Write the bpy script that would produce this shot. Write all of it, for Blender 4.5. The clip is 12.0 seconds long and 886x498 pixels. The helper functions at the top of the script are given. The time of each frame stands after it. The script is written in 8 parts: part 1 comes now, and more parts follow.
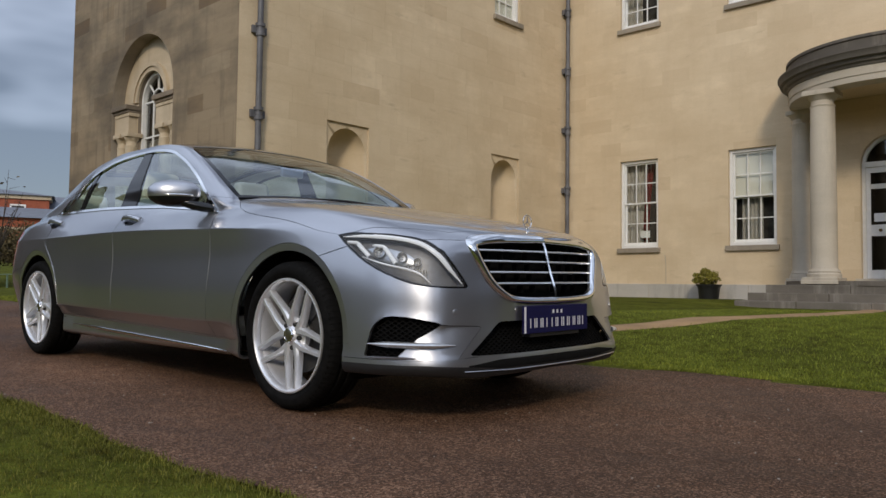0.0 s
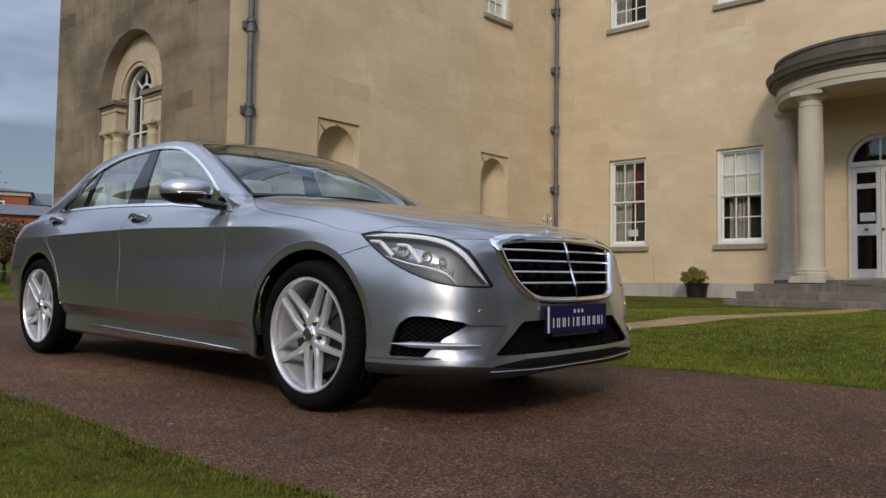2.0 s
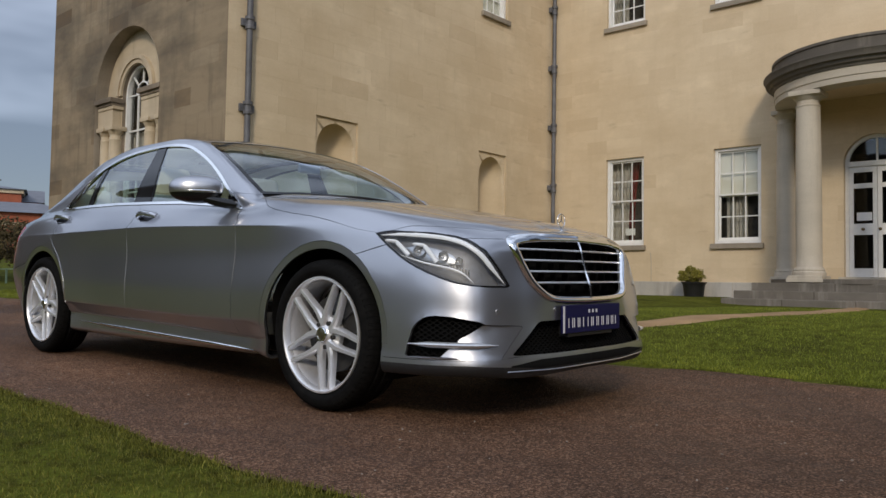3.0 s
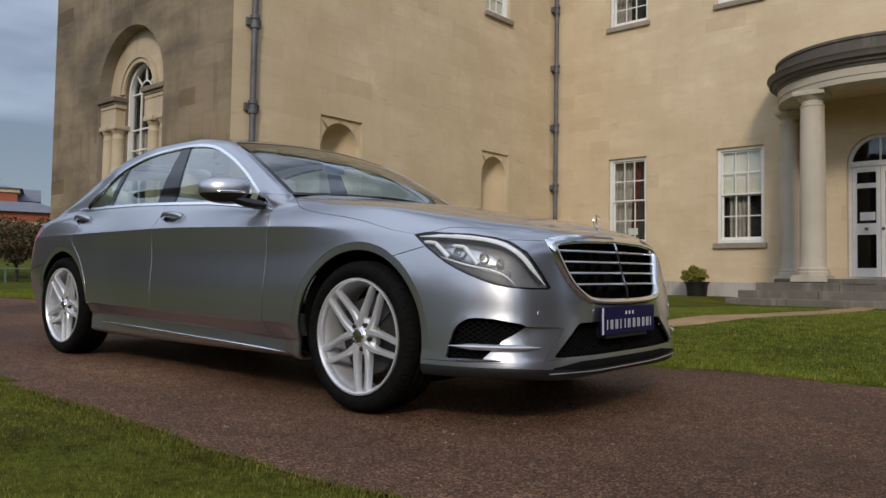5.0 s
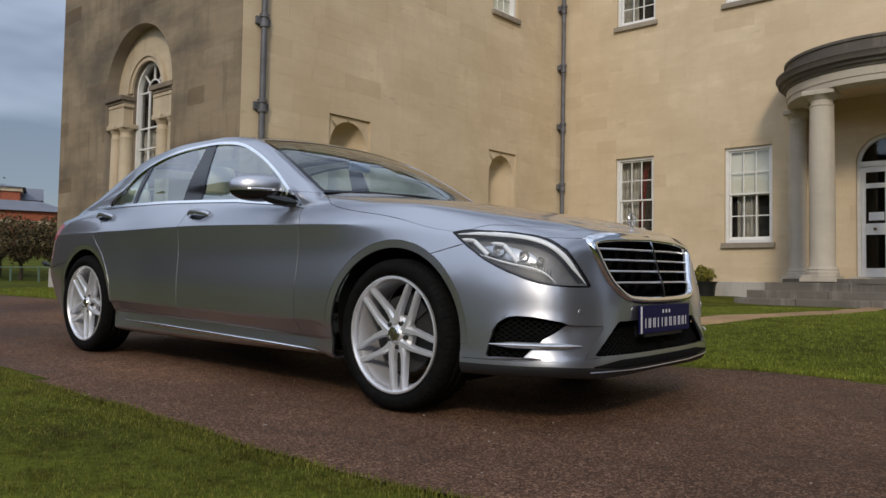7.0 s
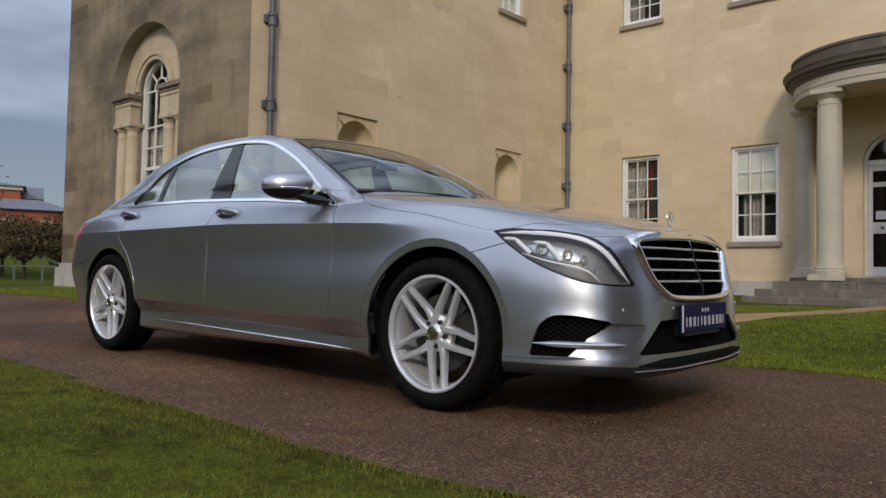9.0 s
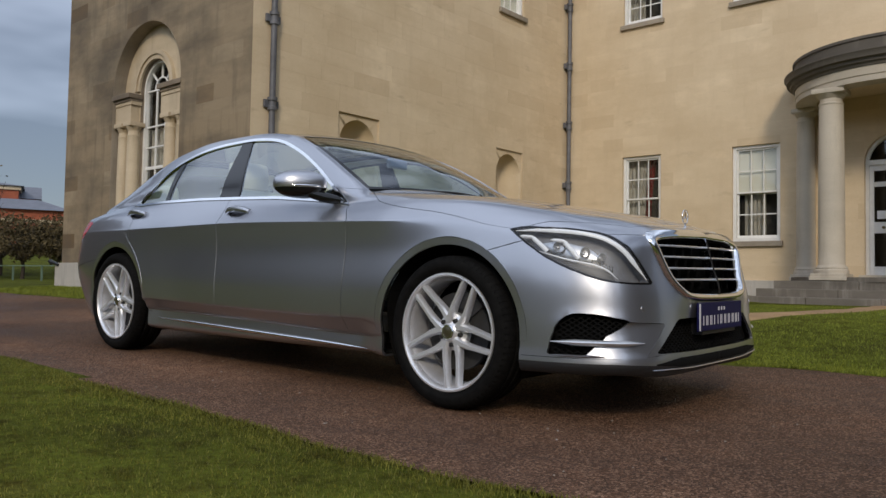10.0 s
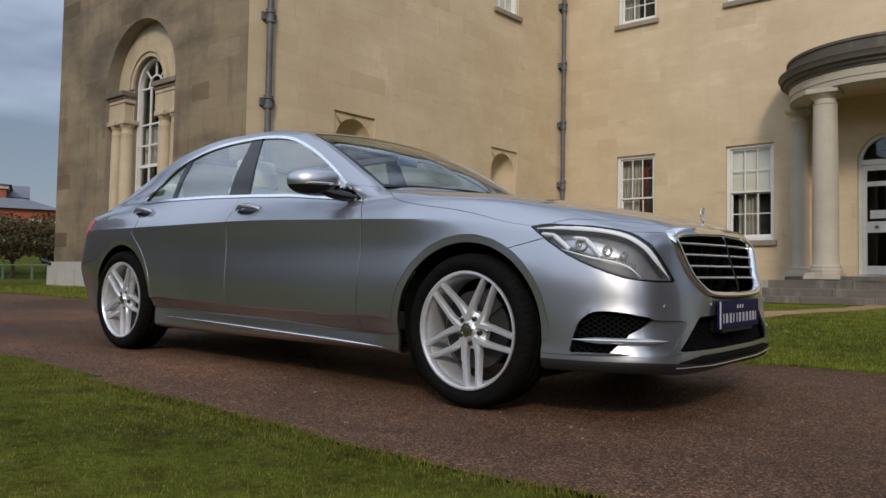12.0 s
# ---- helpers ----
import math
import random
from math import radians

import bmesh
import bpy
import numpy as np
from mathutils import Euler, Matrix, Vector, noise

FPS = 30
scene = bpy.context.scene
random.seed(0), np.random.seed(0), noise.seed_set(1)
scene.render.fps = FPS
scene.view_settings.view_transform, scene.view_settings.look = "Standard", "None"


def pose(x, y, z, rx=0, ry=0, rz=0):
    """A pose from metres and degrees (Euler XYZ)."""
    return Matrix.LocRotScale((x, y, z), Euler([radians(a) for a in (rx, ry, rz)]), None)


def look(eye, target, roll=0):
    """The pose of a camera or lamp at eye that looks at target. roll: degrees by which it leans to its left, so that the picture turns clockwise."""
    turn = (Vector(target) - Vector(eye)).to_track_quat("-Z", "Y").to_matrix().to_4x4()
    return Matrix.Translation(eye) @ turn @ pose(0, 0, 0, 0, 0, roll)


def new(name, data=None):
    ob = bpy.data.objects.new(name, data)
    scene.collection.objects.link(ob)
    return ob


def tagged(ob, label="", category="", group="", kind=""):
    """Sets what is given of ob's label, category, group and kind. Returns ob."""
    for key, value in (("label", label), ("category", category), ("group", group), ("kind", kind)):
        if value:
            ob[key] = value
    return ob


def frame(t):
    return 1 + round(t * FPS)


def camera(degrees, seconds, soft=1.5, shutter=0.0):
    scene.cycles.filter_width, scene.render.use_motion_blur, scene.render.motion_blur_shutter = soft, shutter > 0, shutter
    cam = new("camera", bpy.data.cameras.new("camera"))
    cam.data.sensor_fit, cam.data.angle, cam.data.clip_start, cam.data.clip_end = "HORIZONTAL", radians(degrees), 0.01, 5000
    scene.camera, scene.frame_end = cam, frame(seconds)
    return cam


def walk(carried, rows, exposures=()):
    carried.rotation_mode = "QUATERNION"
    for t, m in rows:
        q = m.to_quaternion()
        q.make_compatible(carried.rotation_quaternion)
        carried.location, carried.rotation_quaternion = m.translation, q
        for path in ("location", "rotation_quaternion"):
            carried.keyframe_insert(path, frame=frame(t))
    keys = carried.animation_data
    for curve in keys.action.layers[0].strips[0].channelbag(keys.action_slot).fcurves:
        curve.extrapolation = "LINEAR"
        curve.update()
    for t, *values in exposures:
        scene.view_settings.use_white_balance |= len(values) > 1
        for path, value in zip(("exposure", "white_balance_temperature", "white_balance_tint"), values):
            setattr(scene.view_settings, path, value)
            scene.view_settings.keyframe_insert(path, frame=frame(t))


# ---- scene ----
cam = camera(60.0, 12.0)
PATH = [
    (0, (-0.009, -0.141, 0.581), (-1.359, 1.331, 0.678), 0.7),
    (0.5, (-0.044, -0.164, 0.584), (-1.387, 1.315, 0.679), 0.7),
    (1, (-0.079, -0.189, 0.586), (-1.413, 1.299, 0.679), 0.8),
    (1.5, (-0.117, -0.217, 0.586), (-1.441, 1.279, 0.678), 0.8),
    (2, (-0.157, -0.245, 0.586), (-1.474, 1.258, 0.678), 0.8),
    (2.5, (-0.198, -0.269, 0.587), (-1.508, 1.239, 0.676), 0.9),
    (3, (-0.237, -0.296, 0.59), (-1.542, 1.217, 0.678), 0.9),
    (5, (-0.389, -0.407, 0.598), (-1.686, 1.113, 0.684), 0.9),
    (5.5, (-0.423, -0.428, 0.595), (-1.721, 1.092, 0.681), 0.9),
    (6, (-0.458, -0.45, 0.592), (-1.755, 1.07, 0.677), 0.9),
    (6.5, (-0.486, -0.474, 0.59), (-1.784, 1.046, 0.675), 0.9),
    (7, (-0.523, -0.497, 0.588), (-1.822, 1.021, 0.673), 1.0),
    (9, (-0.667, -0.608, 0.585), (-1.965, 0.912, 0.667), 1.0),
    (9.5, (-0.705, -0.625, 0.58), (-2.001, 0.896, 0.663), 1.0),
    (10, (-0.739, -0.642, 0.576), (-2.033, 0.881, 0.658), 1.0),
    (10.5, (-0.769, -0.663, 0.572), (-2.059, 0.863, 0.654), 1.0),
    (11, (-0.798, -0.678, 0.571), (-2.082, 0.853, 0.652), 1.0),
    (11.5, (-0.825, -0.693, 0.57), (-2.104, 0.843, 0.651), 1.0),
    (12, (-0.852, -0.711, 0.567), (-2.126, 0.829, 0.648), 1.0),
]
walk(cam, [(t, look(eye, target, roll)) for t, eye, target, roll in PATH])

# ---- world, sun and exposure ----
scene.view_settings.exposure = 0.20
SUN_FROM = Vector((0.50, -0.72, 0.485)).normalized()
world = bpy.data.worlds.new("sky")
scene.world = world
world.use_nodes = True
wn, wl = world.node_tree.nodes, world.node_tree.links
wn.clear()
sky = wn.new("ShaderNodeTexSky")
sky.sky_type = "NISHITA"
sky.sun_disc = False
sky.sun_elevation = math.asin(SUN_FROM.z)
sky.sun_rotation = math.atan2(SUN_FROM.x, SUN_FROM.y)
sky.air_density, sky.dust_density, sky.ozone_density = 1.0, 0.6, 1.6
w_co = wn.new("ShaderNodeTexCoord")
w_map = wn.new("ShaderNodeMapping")
w_map.inputs["Scale"].default_value = (1.0, 1.0, 3.2)
w_map.inputs["Location"].default_value = (0.35, 0.1, 0.2)
w_noise = wn.new("ShaderNodeTexNoise")
w_noise.inputs["Scale"].default_value = 1.7
w_noise.inputs["Detail"].default_value = 4.0
w_noise.inputs["Roughness"].default_value = 0.48
w_ramp = wn.new("ShaderNodeValToRGB")      # from slate-grey cloud bases to bright tops
w_ramp.color_ramp.elements[0].position = 0.40
w_ramp.color_ramp.elements[1].position = 0.66
w_ramp.color_ramp.elements[0].color = (1.00, 1.15, 1.50, 1)
w_ramp.color_ramp.elements[1].color = (5.6, 6.3, 7.7, 1)
w_mix = wn.new("ShaderNodeMix")
w_mix.data_type = "RGBA"
w_mix.inputs["Factor"].default_value = 0.85
w_bg = wn.new("ShaderNodeBackground")
w_bg.inputs["Strength"].default_value = 0.15
w_out = wn.new("ShaderNodeOutputWorld")
wl.new(w_co.outputs["Generated"], w_map.inputs["Vector"])
wl.new(w_map.outputs["Vector"], w_noise.inputs["Vector"])
w_dot = wn.new("ShaderNodeVectorMath")      # brighter cloud in the south, where the sun stands
w_dot.operation = "DOT_PRODUCT"
w_dot.inputs[1].default_value = (0.15, -0.85, 0.50)
w_add = wn.new("ShaderNodeMath")
w_add.operation = "MULTIPLY_ADD"
w_add.inputs[1].default_value = 0.20
wl.new(w_co.outputs["Generated"], w_dot.inputs[0])
wl.new(w_dot.outputs["Value"], w_add.inputs[0])
wl.new(w_noise.outputs["Fac"], w_add.inputs[2])
wl.new(w_add.outputs["Value"], w_ramp.inputs["Fac"])
wl.new(w_ramp.outputs["Color"], w_mix.inputs["B"])
wl.new(sky.outputs["Color"], w_mix.inputs["A"])
wl.new(w_mix.outputs["Result"], w_bg.inputs["Color"])
wl.new(w_bg.outputs["Background"], w_out.inputs["Surface"])
sun_data = bpy.data.lights.new("sun", "SUN")
sun_data.energy, sun_data.angle, sun_data.color = 1.35, radians(9.0), (1.0, 0.87, 0.69)
sun = new("sun", sun_data)
sun.matrix_world = look(SUN_FROM * 60, (0, 0, 0))


# ---- materials ----
def material(name, rough=0.6, metal=0.0, color=(0.5, 0.5, 0.5)):
    m = bpy.data.materials.new(name)
    m.use_nodes = True
    b = m.node_tree.nodes["Principled BSDF"]
    b.inputs["Roughness"].default_value = rough
    b.inputs["Metallic"].default_value = metal
    b.inputs["Base Color"].default_value = (*color, 1)
    return m, b, m.node_tree.nodes, m.node_tree.links


def noise_node(n, l, scale, detail=4.0, rough=0.55, stretch=None, source="Position"):
    tex = n.new("ShaderNodeTexNoise")
    tex.inputs["Scale"].default_value = scale
    tex.inputs["Detail"].default_value = detail
    tex.inputs["Roughness"].default_value = rough
    if source == "Position":
        out = n.new("ShaderNodeNewGeometry").outputs["Position"]
    else:
        out = n.new("ShaderNodeTexCoord").outputs["Object"]
    if stretch:
        mp = n.new("ShaderNodeMapping")
        mp.inputs["Scale"].default_value = stretch
        l.new(out, mp.inputs["Vector"])
        out = mp.outputs["Vector"]
    l.new(out, tex.inputs["Vector"])
    return tex


def ramp_node(n, l, source, stops):
    r = n.new("ShaderNodeValToRGB")
    e = r.color_ramp.elements
    while len(e) < len(stops):
        e.new(0.5)
    for el, (p, c) in zip(e, stops):
        el.position, el.color = p, (*c, 1)
    l.new(source, r.inputs["Fac"])
    return r


def mix_node(n, l, a, b, fac, mode="MIX"):
    m = n.new("ShaderNodeMix")
    m.data_type, m.blend_type = "RGBA", mode
    for key, v in (("Factor", fac), ("A", a), ("B", b)):
        if isinstance(v, (int, float)):
            m.inputs[key].default_value = v
        elif isinstance(v, tuple):
            m.inputs[key].default_value = (*v, 1)
        else:
            l.new(v, m.inputs[key])
    return m.outputs["Result"]


def bump(n, l, b, height, strength=0.3, distance=0.01):
    k = n.new("ShaderNodeBump")
    k.inputs["Strength"].default_value = strength
    k.inputs["Distance"].default_value = distance
    l.new(height, k.inputs["Height"])
    l.new(k.outputs["Normal"], b.inputs["Normal"])


def stone_material(name, light, dark, stain, spread, random_from="Object", streak=0.35, smudge=0.0):
    """Ashlar: a tone of its own for each block, broad stains, vertical streaks and a fine grain."""
    m, b, n, l = material(name, 0.82)
    if random_from == "Object":
        rnd = n.new("ShaderNodeObjectInfo").outputs["Random"]
    else:
        rnd = n.new("ShaderNodeNewGeometry").outputs["Random Per Island"]
    off = lambda k: tuple(c * (1 + k * h) for c, h in zip(light, (1.0, 1.2, 1.45)))
    tone = ramp_node(n, l, rnd, [(0.0, off(-spread)), (0.06, off(-0.6 * spread)), (0.14, off(-0.1 * spread)), (0.80, off(0.06 * spread)), (0.90, off(0.4 * spread)), (0.95, off(-0.2 * spread)), (1.0, off(-0.8 * spread))])
    broad = noise_node(n, l, 0.55, 5, 0.6, (1, 1, 1.6))
    f1 = ramp_node(n, l, broad.outputs["Fac"], [(0.42, (0, 0, 0)), (0.68, (0.8, 0.8, 0.8))])
    c = mix_node(n, l, tone.outputs["Color"], dark, f1.outputs["Color"])
    streaks = noise_node(n, l, 2.2, 5, 0.65, (1.6, 1.6, 0.22))
    f2 = ramp_node(n, l, streaks.outputs["Fac"], [(0.52, (0, 0, 0)), (0.75, (streak, streak, streak))])
    c = mix_node(n, l, c, stain, f2.outputs["Color"])
    layer = noise_node(n, l, 1.1, 6, 0.62, (0.42, 0.42, 2.6))
    f3 = ramp_node(n, l, layer.outputs["Fac"], [(0.46, (0, 0, 0)), (0.56, (0.16, 0.16, 0.16)), (0.74, (0.5, 0.5, 0.5))])
    c = mix_node(n, l, c, dark, f3.outputs["Color"])
    if smudge:
        sm = noise_node(n, l, 1.9, 7, 0.68, (0.55, 0.55, 1.9))
        f4 = ramp_node(n, l, sm.outputs["Fac"], [(0.60, (0, 0, 0)), (0.66, (smudge * 0.4,) * 3), (0.76, (smudge,) * 3)])
        c = mix_node(n, l, c, stain, f4.outputs["Color"])
        pale = noise_node(n, l, 1.3, 5, 0.6, (0.8, 0.8, 1.4))
        f5 = ramp_node(n, l, pale.outputs["Fac"], [(0.55, (1, 1, 1)), (0.72, (1.10, 1.11, 1.13))])
        c = mix_node(n, l, c, f5.outputs["Color"], 1.0, "MULTIPLY")
    grain = noise_node(n, l, 42, 6, 0.7)
    g = ramp_node(n, l, grain.outputs["Fac"], [(0.3, (0.94, 0.94, 0.94)), (0.7, (1.04, 1.04, 1.04))])
    c = mix_node(n, l, c, g.outputs["Color"], 1.0, "MULTIPLY")
    l.new(c, b.inputs["Base Color"])
    bump(n, l, b, grain.outputs["Fac"], 0.18, 0.005)
    return m


CREAM = (0.655, 0.525, 0.355)
M_STONE = stone_material("cream_limestone", CREAM, (0.55, 0.425, 0.27), (0.40, 0.30, 0.195), 0.12, streak=0.14, smudge=0.6)
M_STONE_REST = stone_material("cream_limestone_courses", CREAM, (0.55, 0.425, 0.27), (0.40, 0.30, 0.195), 0.12, "Island", streak=0.14, smudge=0.6)
# base tone darker and browner than the cream walls, with random mottling and streaks
M_OLD = stone_material("mottled_brown_limestone", (0.275, 0.208, 0.128), (0.085, 0.066, 0.044), (0.085, 0.067, 0.046), 0.52, streak=0.6)
M_OLD_REST = stone_material("mottled_brown_limestone_courses", (0.275, 0.208, 0.128), (0.085, 0.066, 0.044), (0.085, 0.067, 0.046), 0.52, "Island", streak=0.6)
M_JOINT = stone_material("lime_mortar", (0.62, 0.49, 0.33), (0.54, 0.42, 0.27), (0.40, 0.31, 0.21), 0.05)
M_DRESSED = stone_material("dressed_limestone", (0.56, 0.46, 0.32), (0.42, 0.33, 0.22), (0.28, 0.22, 0.15), 0.05, streak=0.5)
M_COLUMN = stone_material("grey_limestone", (0.52, 0.46, 0.37), (0.42, 0.37, 0.30), (0.26, 0.23, 0.19), 0.04, streak=0.5)
M_PLINTH = stone_material("plinth_stone", (0.48, 0.45, 0.41), (0.36, 0.34, 0.30), (0.20, 0.19, 0.17), 0.08, streak=0.6)
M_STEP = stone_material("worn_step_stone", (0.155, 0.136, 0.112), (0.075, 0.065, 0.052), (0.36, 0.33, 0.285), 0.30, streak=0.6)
M_SILL = stone_material("weathered_sill_stone", (0.34, 0.29, 0.225), (0.20, 0.17, 0.13), (0.13, 0.11, 0.085), 0.1, streak=0.6)
M_SOOT = stone_material("soot_stained_limestone", (0.26, 0.205, 0.145), (0.11, 0.085, 0.06), (0.09, 0.07, 0.05), 0.1, streak=0.6)
M_CORNICE = stone_material("sooty_cornice_stone", (0.115, 0.10, 0.082), (0.065, 0.057, 0.047), (0.24, 0.205, 0.16), 0.08, streak=0.6)


def plain(name, color, rough=0.5, metal=0.0, amount=0.12, scale=6.0, fine=60.0, relief=0.1):
    """A paint or metal with soft unevenness at two scales."""
    m, b, n, l = material(name, rough, metal)
    big = noise_node(n, l, scale, 4, 0.6)
    small = noise_node(n, l, fine, 3, 0.6)
    lo, hi = tuple(c * (1 - amount) for c in color), tuple(min(1, c * (1 + amount)) for c in color)
    c1 = ramp_node(n, l, big.outputs["Fac"], [(0.3, lo), (0.7, hi)])
    c2 = ramp_node(n, l, small.outputs["Fac"], [(0.3, (0.93, 0.93, 0.93)), (0.7, (1.03, 1.03, 1.03))])
    l.new(mix_node(n, l, c1.outputs["Color"], c2.outputs["Color"], 1.0, "MULTIPLY"), b.inputs["Base Color"])
    if relief:
        bump(n, l, b, small.outputs["Fac"], relief, 0.003)
    return m


M_WHITE = plain("white_joinery_paint", (0.78, 0.77, 0.74), 0.4, amount=0.06)
M_LEAD = plain("lead_grey_downpipe_paint", (0.115, 0.115, 0.125), 0.5, 0.0, 0.3, 3.0)
M_CURTAIN = plain("pale_linen_curtain", (0.78, 0.74, 0.68), 0.9, amount=0.1)
M_RED = plain("red_curtain", (0.28, 0.03, 0.03), 0.9, amount=0.25)
M_BLIND = plain("cream_roller_blind", (0.80, 0.78, 0.71), 0.8, amount=0.04)
# near-black colour stands in for the missing light indoors, behind panes and door
M_ROOM = plain("unlit_indoor_dark", (0.06, 0.055, 0.05), 0.9, amount=0.2)
M_NOTICE = plain("paper_notice", (0.8, 0.8, 0.8), 0.7, amount=0.03)
M_POT = plain("black_plastic_pot", (0.012, 0.012, 0.013), 0.45, amount=0.2)
M_BRASS = plain("dull_brass", (0.25, 0.18, 0.09), 0.4, 1.0)
M_BRICK_FAR = plain("red_brickwork", (0.30, 0.082, 0.040), 0.85, amount=0.2, scale=1.5, fine=12)
M_SLATE = plain("blue_grey_slate", (0.15, 0.16, 0.19), 0.6, amount=0.15, scale=1.0, fine=8)
M_GREENPAINT = plain("pale_green_railing_paint", (0.13, 0.19, 0.14), 0.6, amount=0.15)
M_BARK = plain("dark_bark", (0.05, 0.038, 0.028), 0.9, amount=0.3, scale=10)


def glass_material(name, tint, rough=0.0, gloss=0.09):
    """Thin window glass: mostly clear, with true gloss by angle."""
    m = bpy.data.materials.new(name)
    m.use_nodes = True
    n, l = m.node_tree.nodes, m.node_tree.links
    n.clear()
    out = n.new("ShaderNodeOutputMaterial")
    tr = n.new("ShaderNodeBsdfTransparent")
    tr.inputs["Color"].default_value = (*tint, 1)
    gl = n.new("ShaderNodeBsdfGlossy")
    gl.inputs["Roughness"].default_value = rough
    gl.inputs["Color"].default_value = (0.95, 0.97, 1.0, 1)
    lw = n.new("ShaderNodeLayerWeight")
    lw.inputs["Blend"].default_value = 0.5
    pw = n.new("ShaderNodeMath")
    pw.operation = "POWER"
    pw.inputs[1].default_value = 4.6
    l.new(lw.outputs["Facing"], pw.inputs[0])
    fr = n.new("ShaderNodeMapRange")
    fr.inputs["To Min"].default_value = gloss
    fr.inputs["To Max"].default_value = 0.97
    l.new(pw.outputs["Value"], fr.inputs["Value"])
    mx = n.new("ShaderNodeMixShader")
    l.new(fr.outputs["Result"], mx.inputs["Fac"])
    l.new(tr.outputs["BSDF"], mx.inputs[1])
    l.new(gl.outputs["BSDF"], mx.inputs[2])
    l.new(mx.outputs["Shader"], out.inputs["Surface"])
    return m


M_PANE = glass_material("window_glass", (0.90, 0.91, 0.89), 0.0, 0.03)


def leaf_material(name, a, b_, rough=0.6, tufts=False):
    m, b, n, l = material(name, rough)
    rnd = n.new("ShaderNodeNewGeometry").outputs["Random Per Island"]
    c1 = ramp_node(n, l, rnd, [(0.0, a), (0.6, b_), (1.0, tuple(min(1, c * 1.35) for c in b_))])
    big = noise_node(n, l, 0.9, 4, 0.6)
    c2 = ramp_node(n, l, big.outputs["Fac"], [(0.3, (0.72, 0.72, 0.62)), (0.7, (1.1, 1.08, 1.0))])
    c = mix_node(n, l, c1.outputs["Color"], c2.outputs["Color"], 1.0, "MULTIPLY")
    if tufts:
        t = noise_node(n, l, 5.5, 5, 0.65)
        c3 = ramp_node(n, l, t.outputs["Fac"], [(0.30, (0.45, 0.42, 0.36)), (0.46, (0.9, 0.9, 0.85)), (0.60, (1.05, 1.02, 1.0)), (0.74, (1.35, 1.18, 0.9))])
        c = mix_node(n, l, c, c3.outputs["Color"], 1.0, "MULTIPLY")
    l.new(c, b.inputs["Base Color"])
    b.inputs["Specular IOR Level"].default_value = 0.2
    return m


M_GRASS = leaf_material("lawn_grass", (0.088, 0.118, 0.014), (0.205, 0.240, 0.036), 0.6, True)
M_VERGE = leaf_material("verge_grass", (0.062, 0.070, 0.013), (0.170, 0.170, 0.034), 0.6, True)
M_SHRUB = leaf_material("shrub_leaves", (0.10, 0.10, 0.015), (0.22, 0.20, 0.04))
M_TWIG = leaf_material("winter_twigs", (0.055, 0.045, 0.026), (0.115, 0.09, 0.05), 0.9)


def turf_material():
    m, b, n, l = material("turf", 0.95)
    a = noise_node(n, l, 0.8, 6, 0.65)
    f = noise_node(n, l, 26, 5, 0.7)
    c1 = ramp_node(n, l, a.outputs["Fac"], [(0.27, (0.046, 0.036, 0.015)), (0.42, (0.092, 0.106, 0.015)), (0.60, (0.128, 0.146, 0.020)), (0.76, (0.190, 0.172, 0.038))])
    c2 = ramp_node(n, l, f.outputs["Fac"], [(0.3, (0.5, 0.5, 0.46)), (0.7, (1.15, 1.15, 1.1))])
    t = noise_node(n, l, 5.5, 5, 0.65)
    c3 = ramp_node(n, l, t.outputs["Fac"], [(0.32, (0.50, 0.40, 0.42)), (0.46, (0.85, 0.82, 0.85)), (0.62, (1.0, 1.0, 1.0)), (0.75, (1.3, 1.12, 1.0))])
    c = mix_node(n, l, c1.outputs["Color"], c2.outputs["Color"], 1.0, "MULTIPLY")
    l.new(mix_node(n, l, c, c3.outputs["Color"], 1.0, "MULTIPLY"), b.inputs["Base Color"])
    b.inputs["Specular IOR Level"].default_value = 0.05
    bump(n, l, b, f.outputs["Fac"], 0.8, 0.03)
    return m


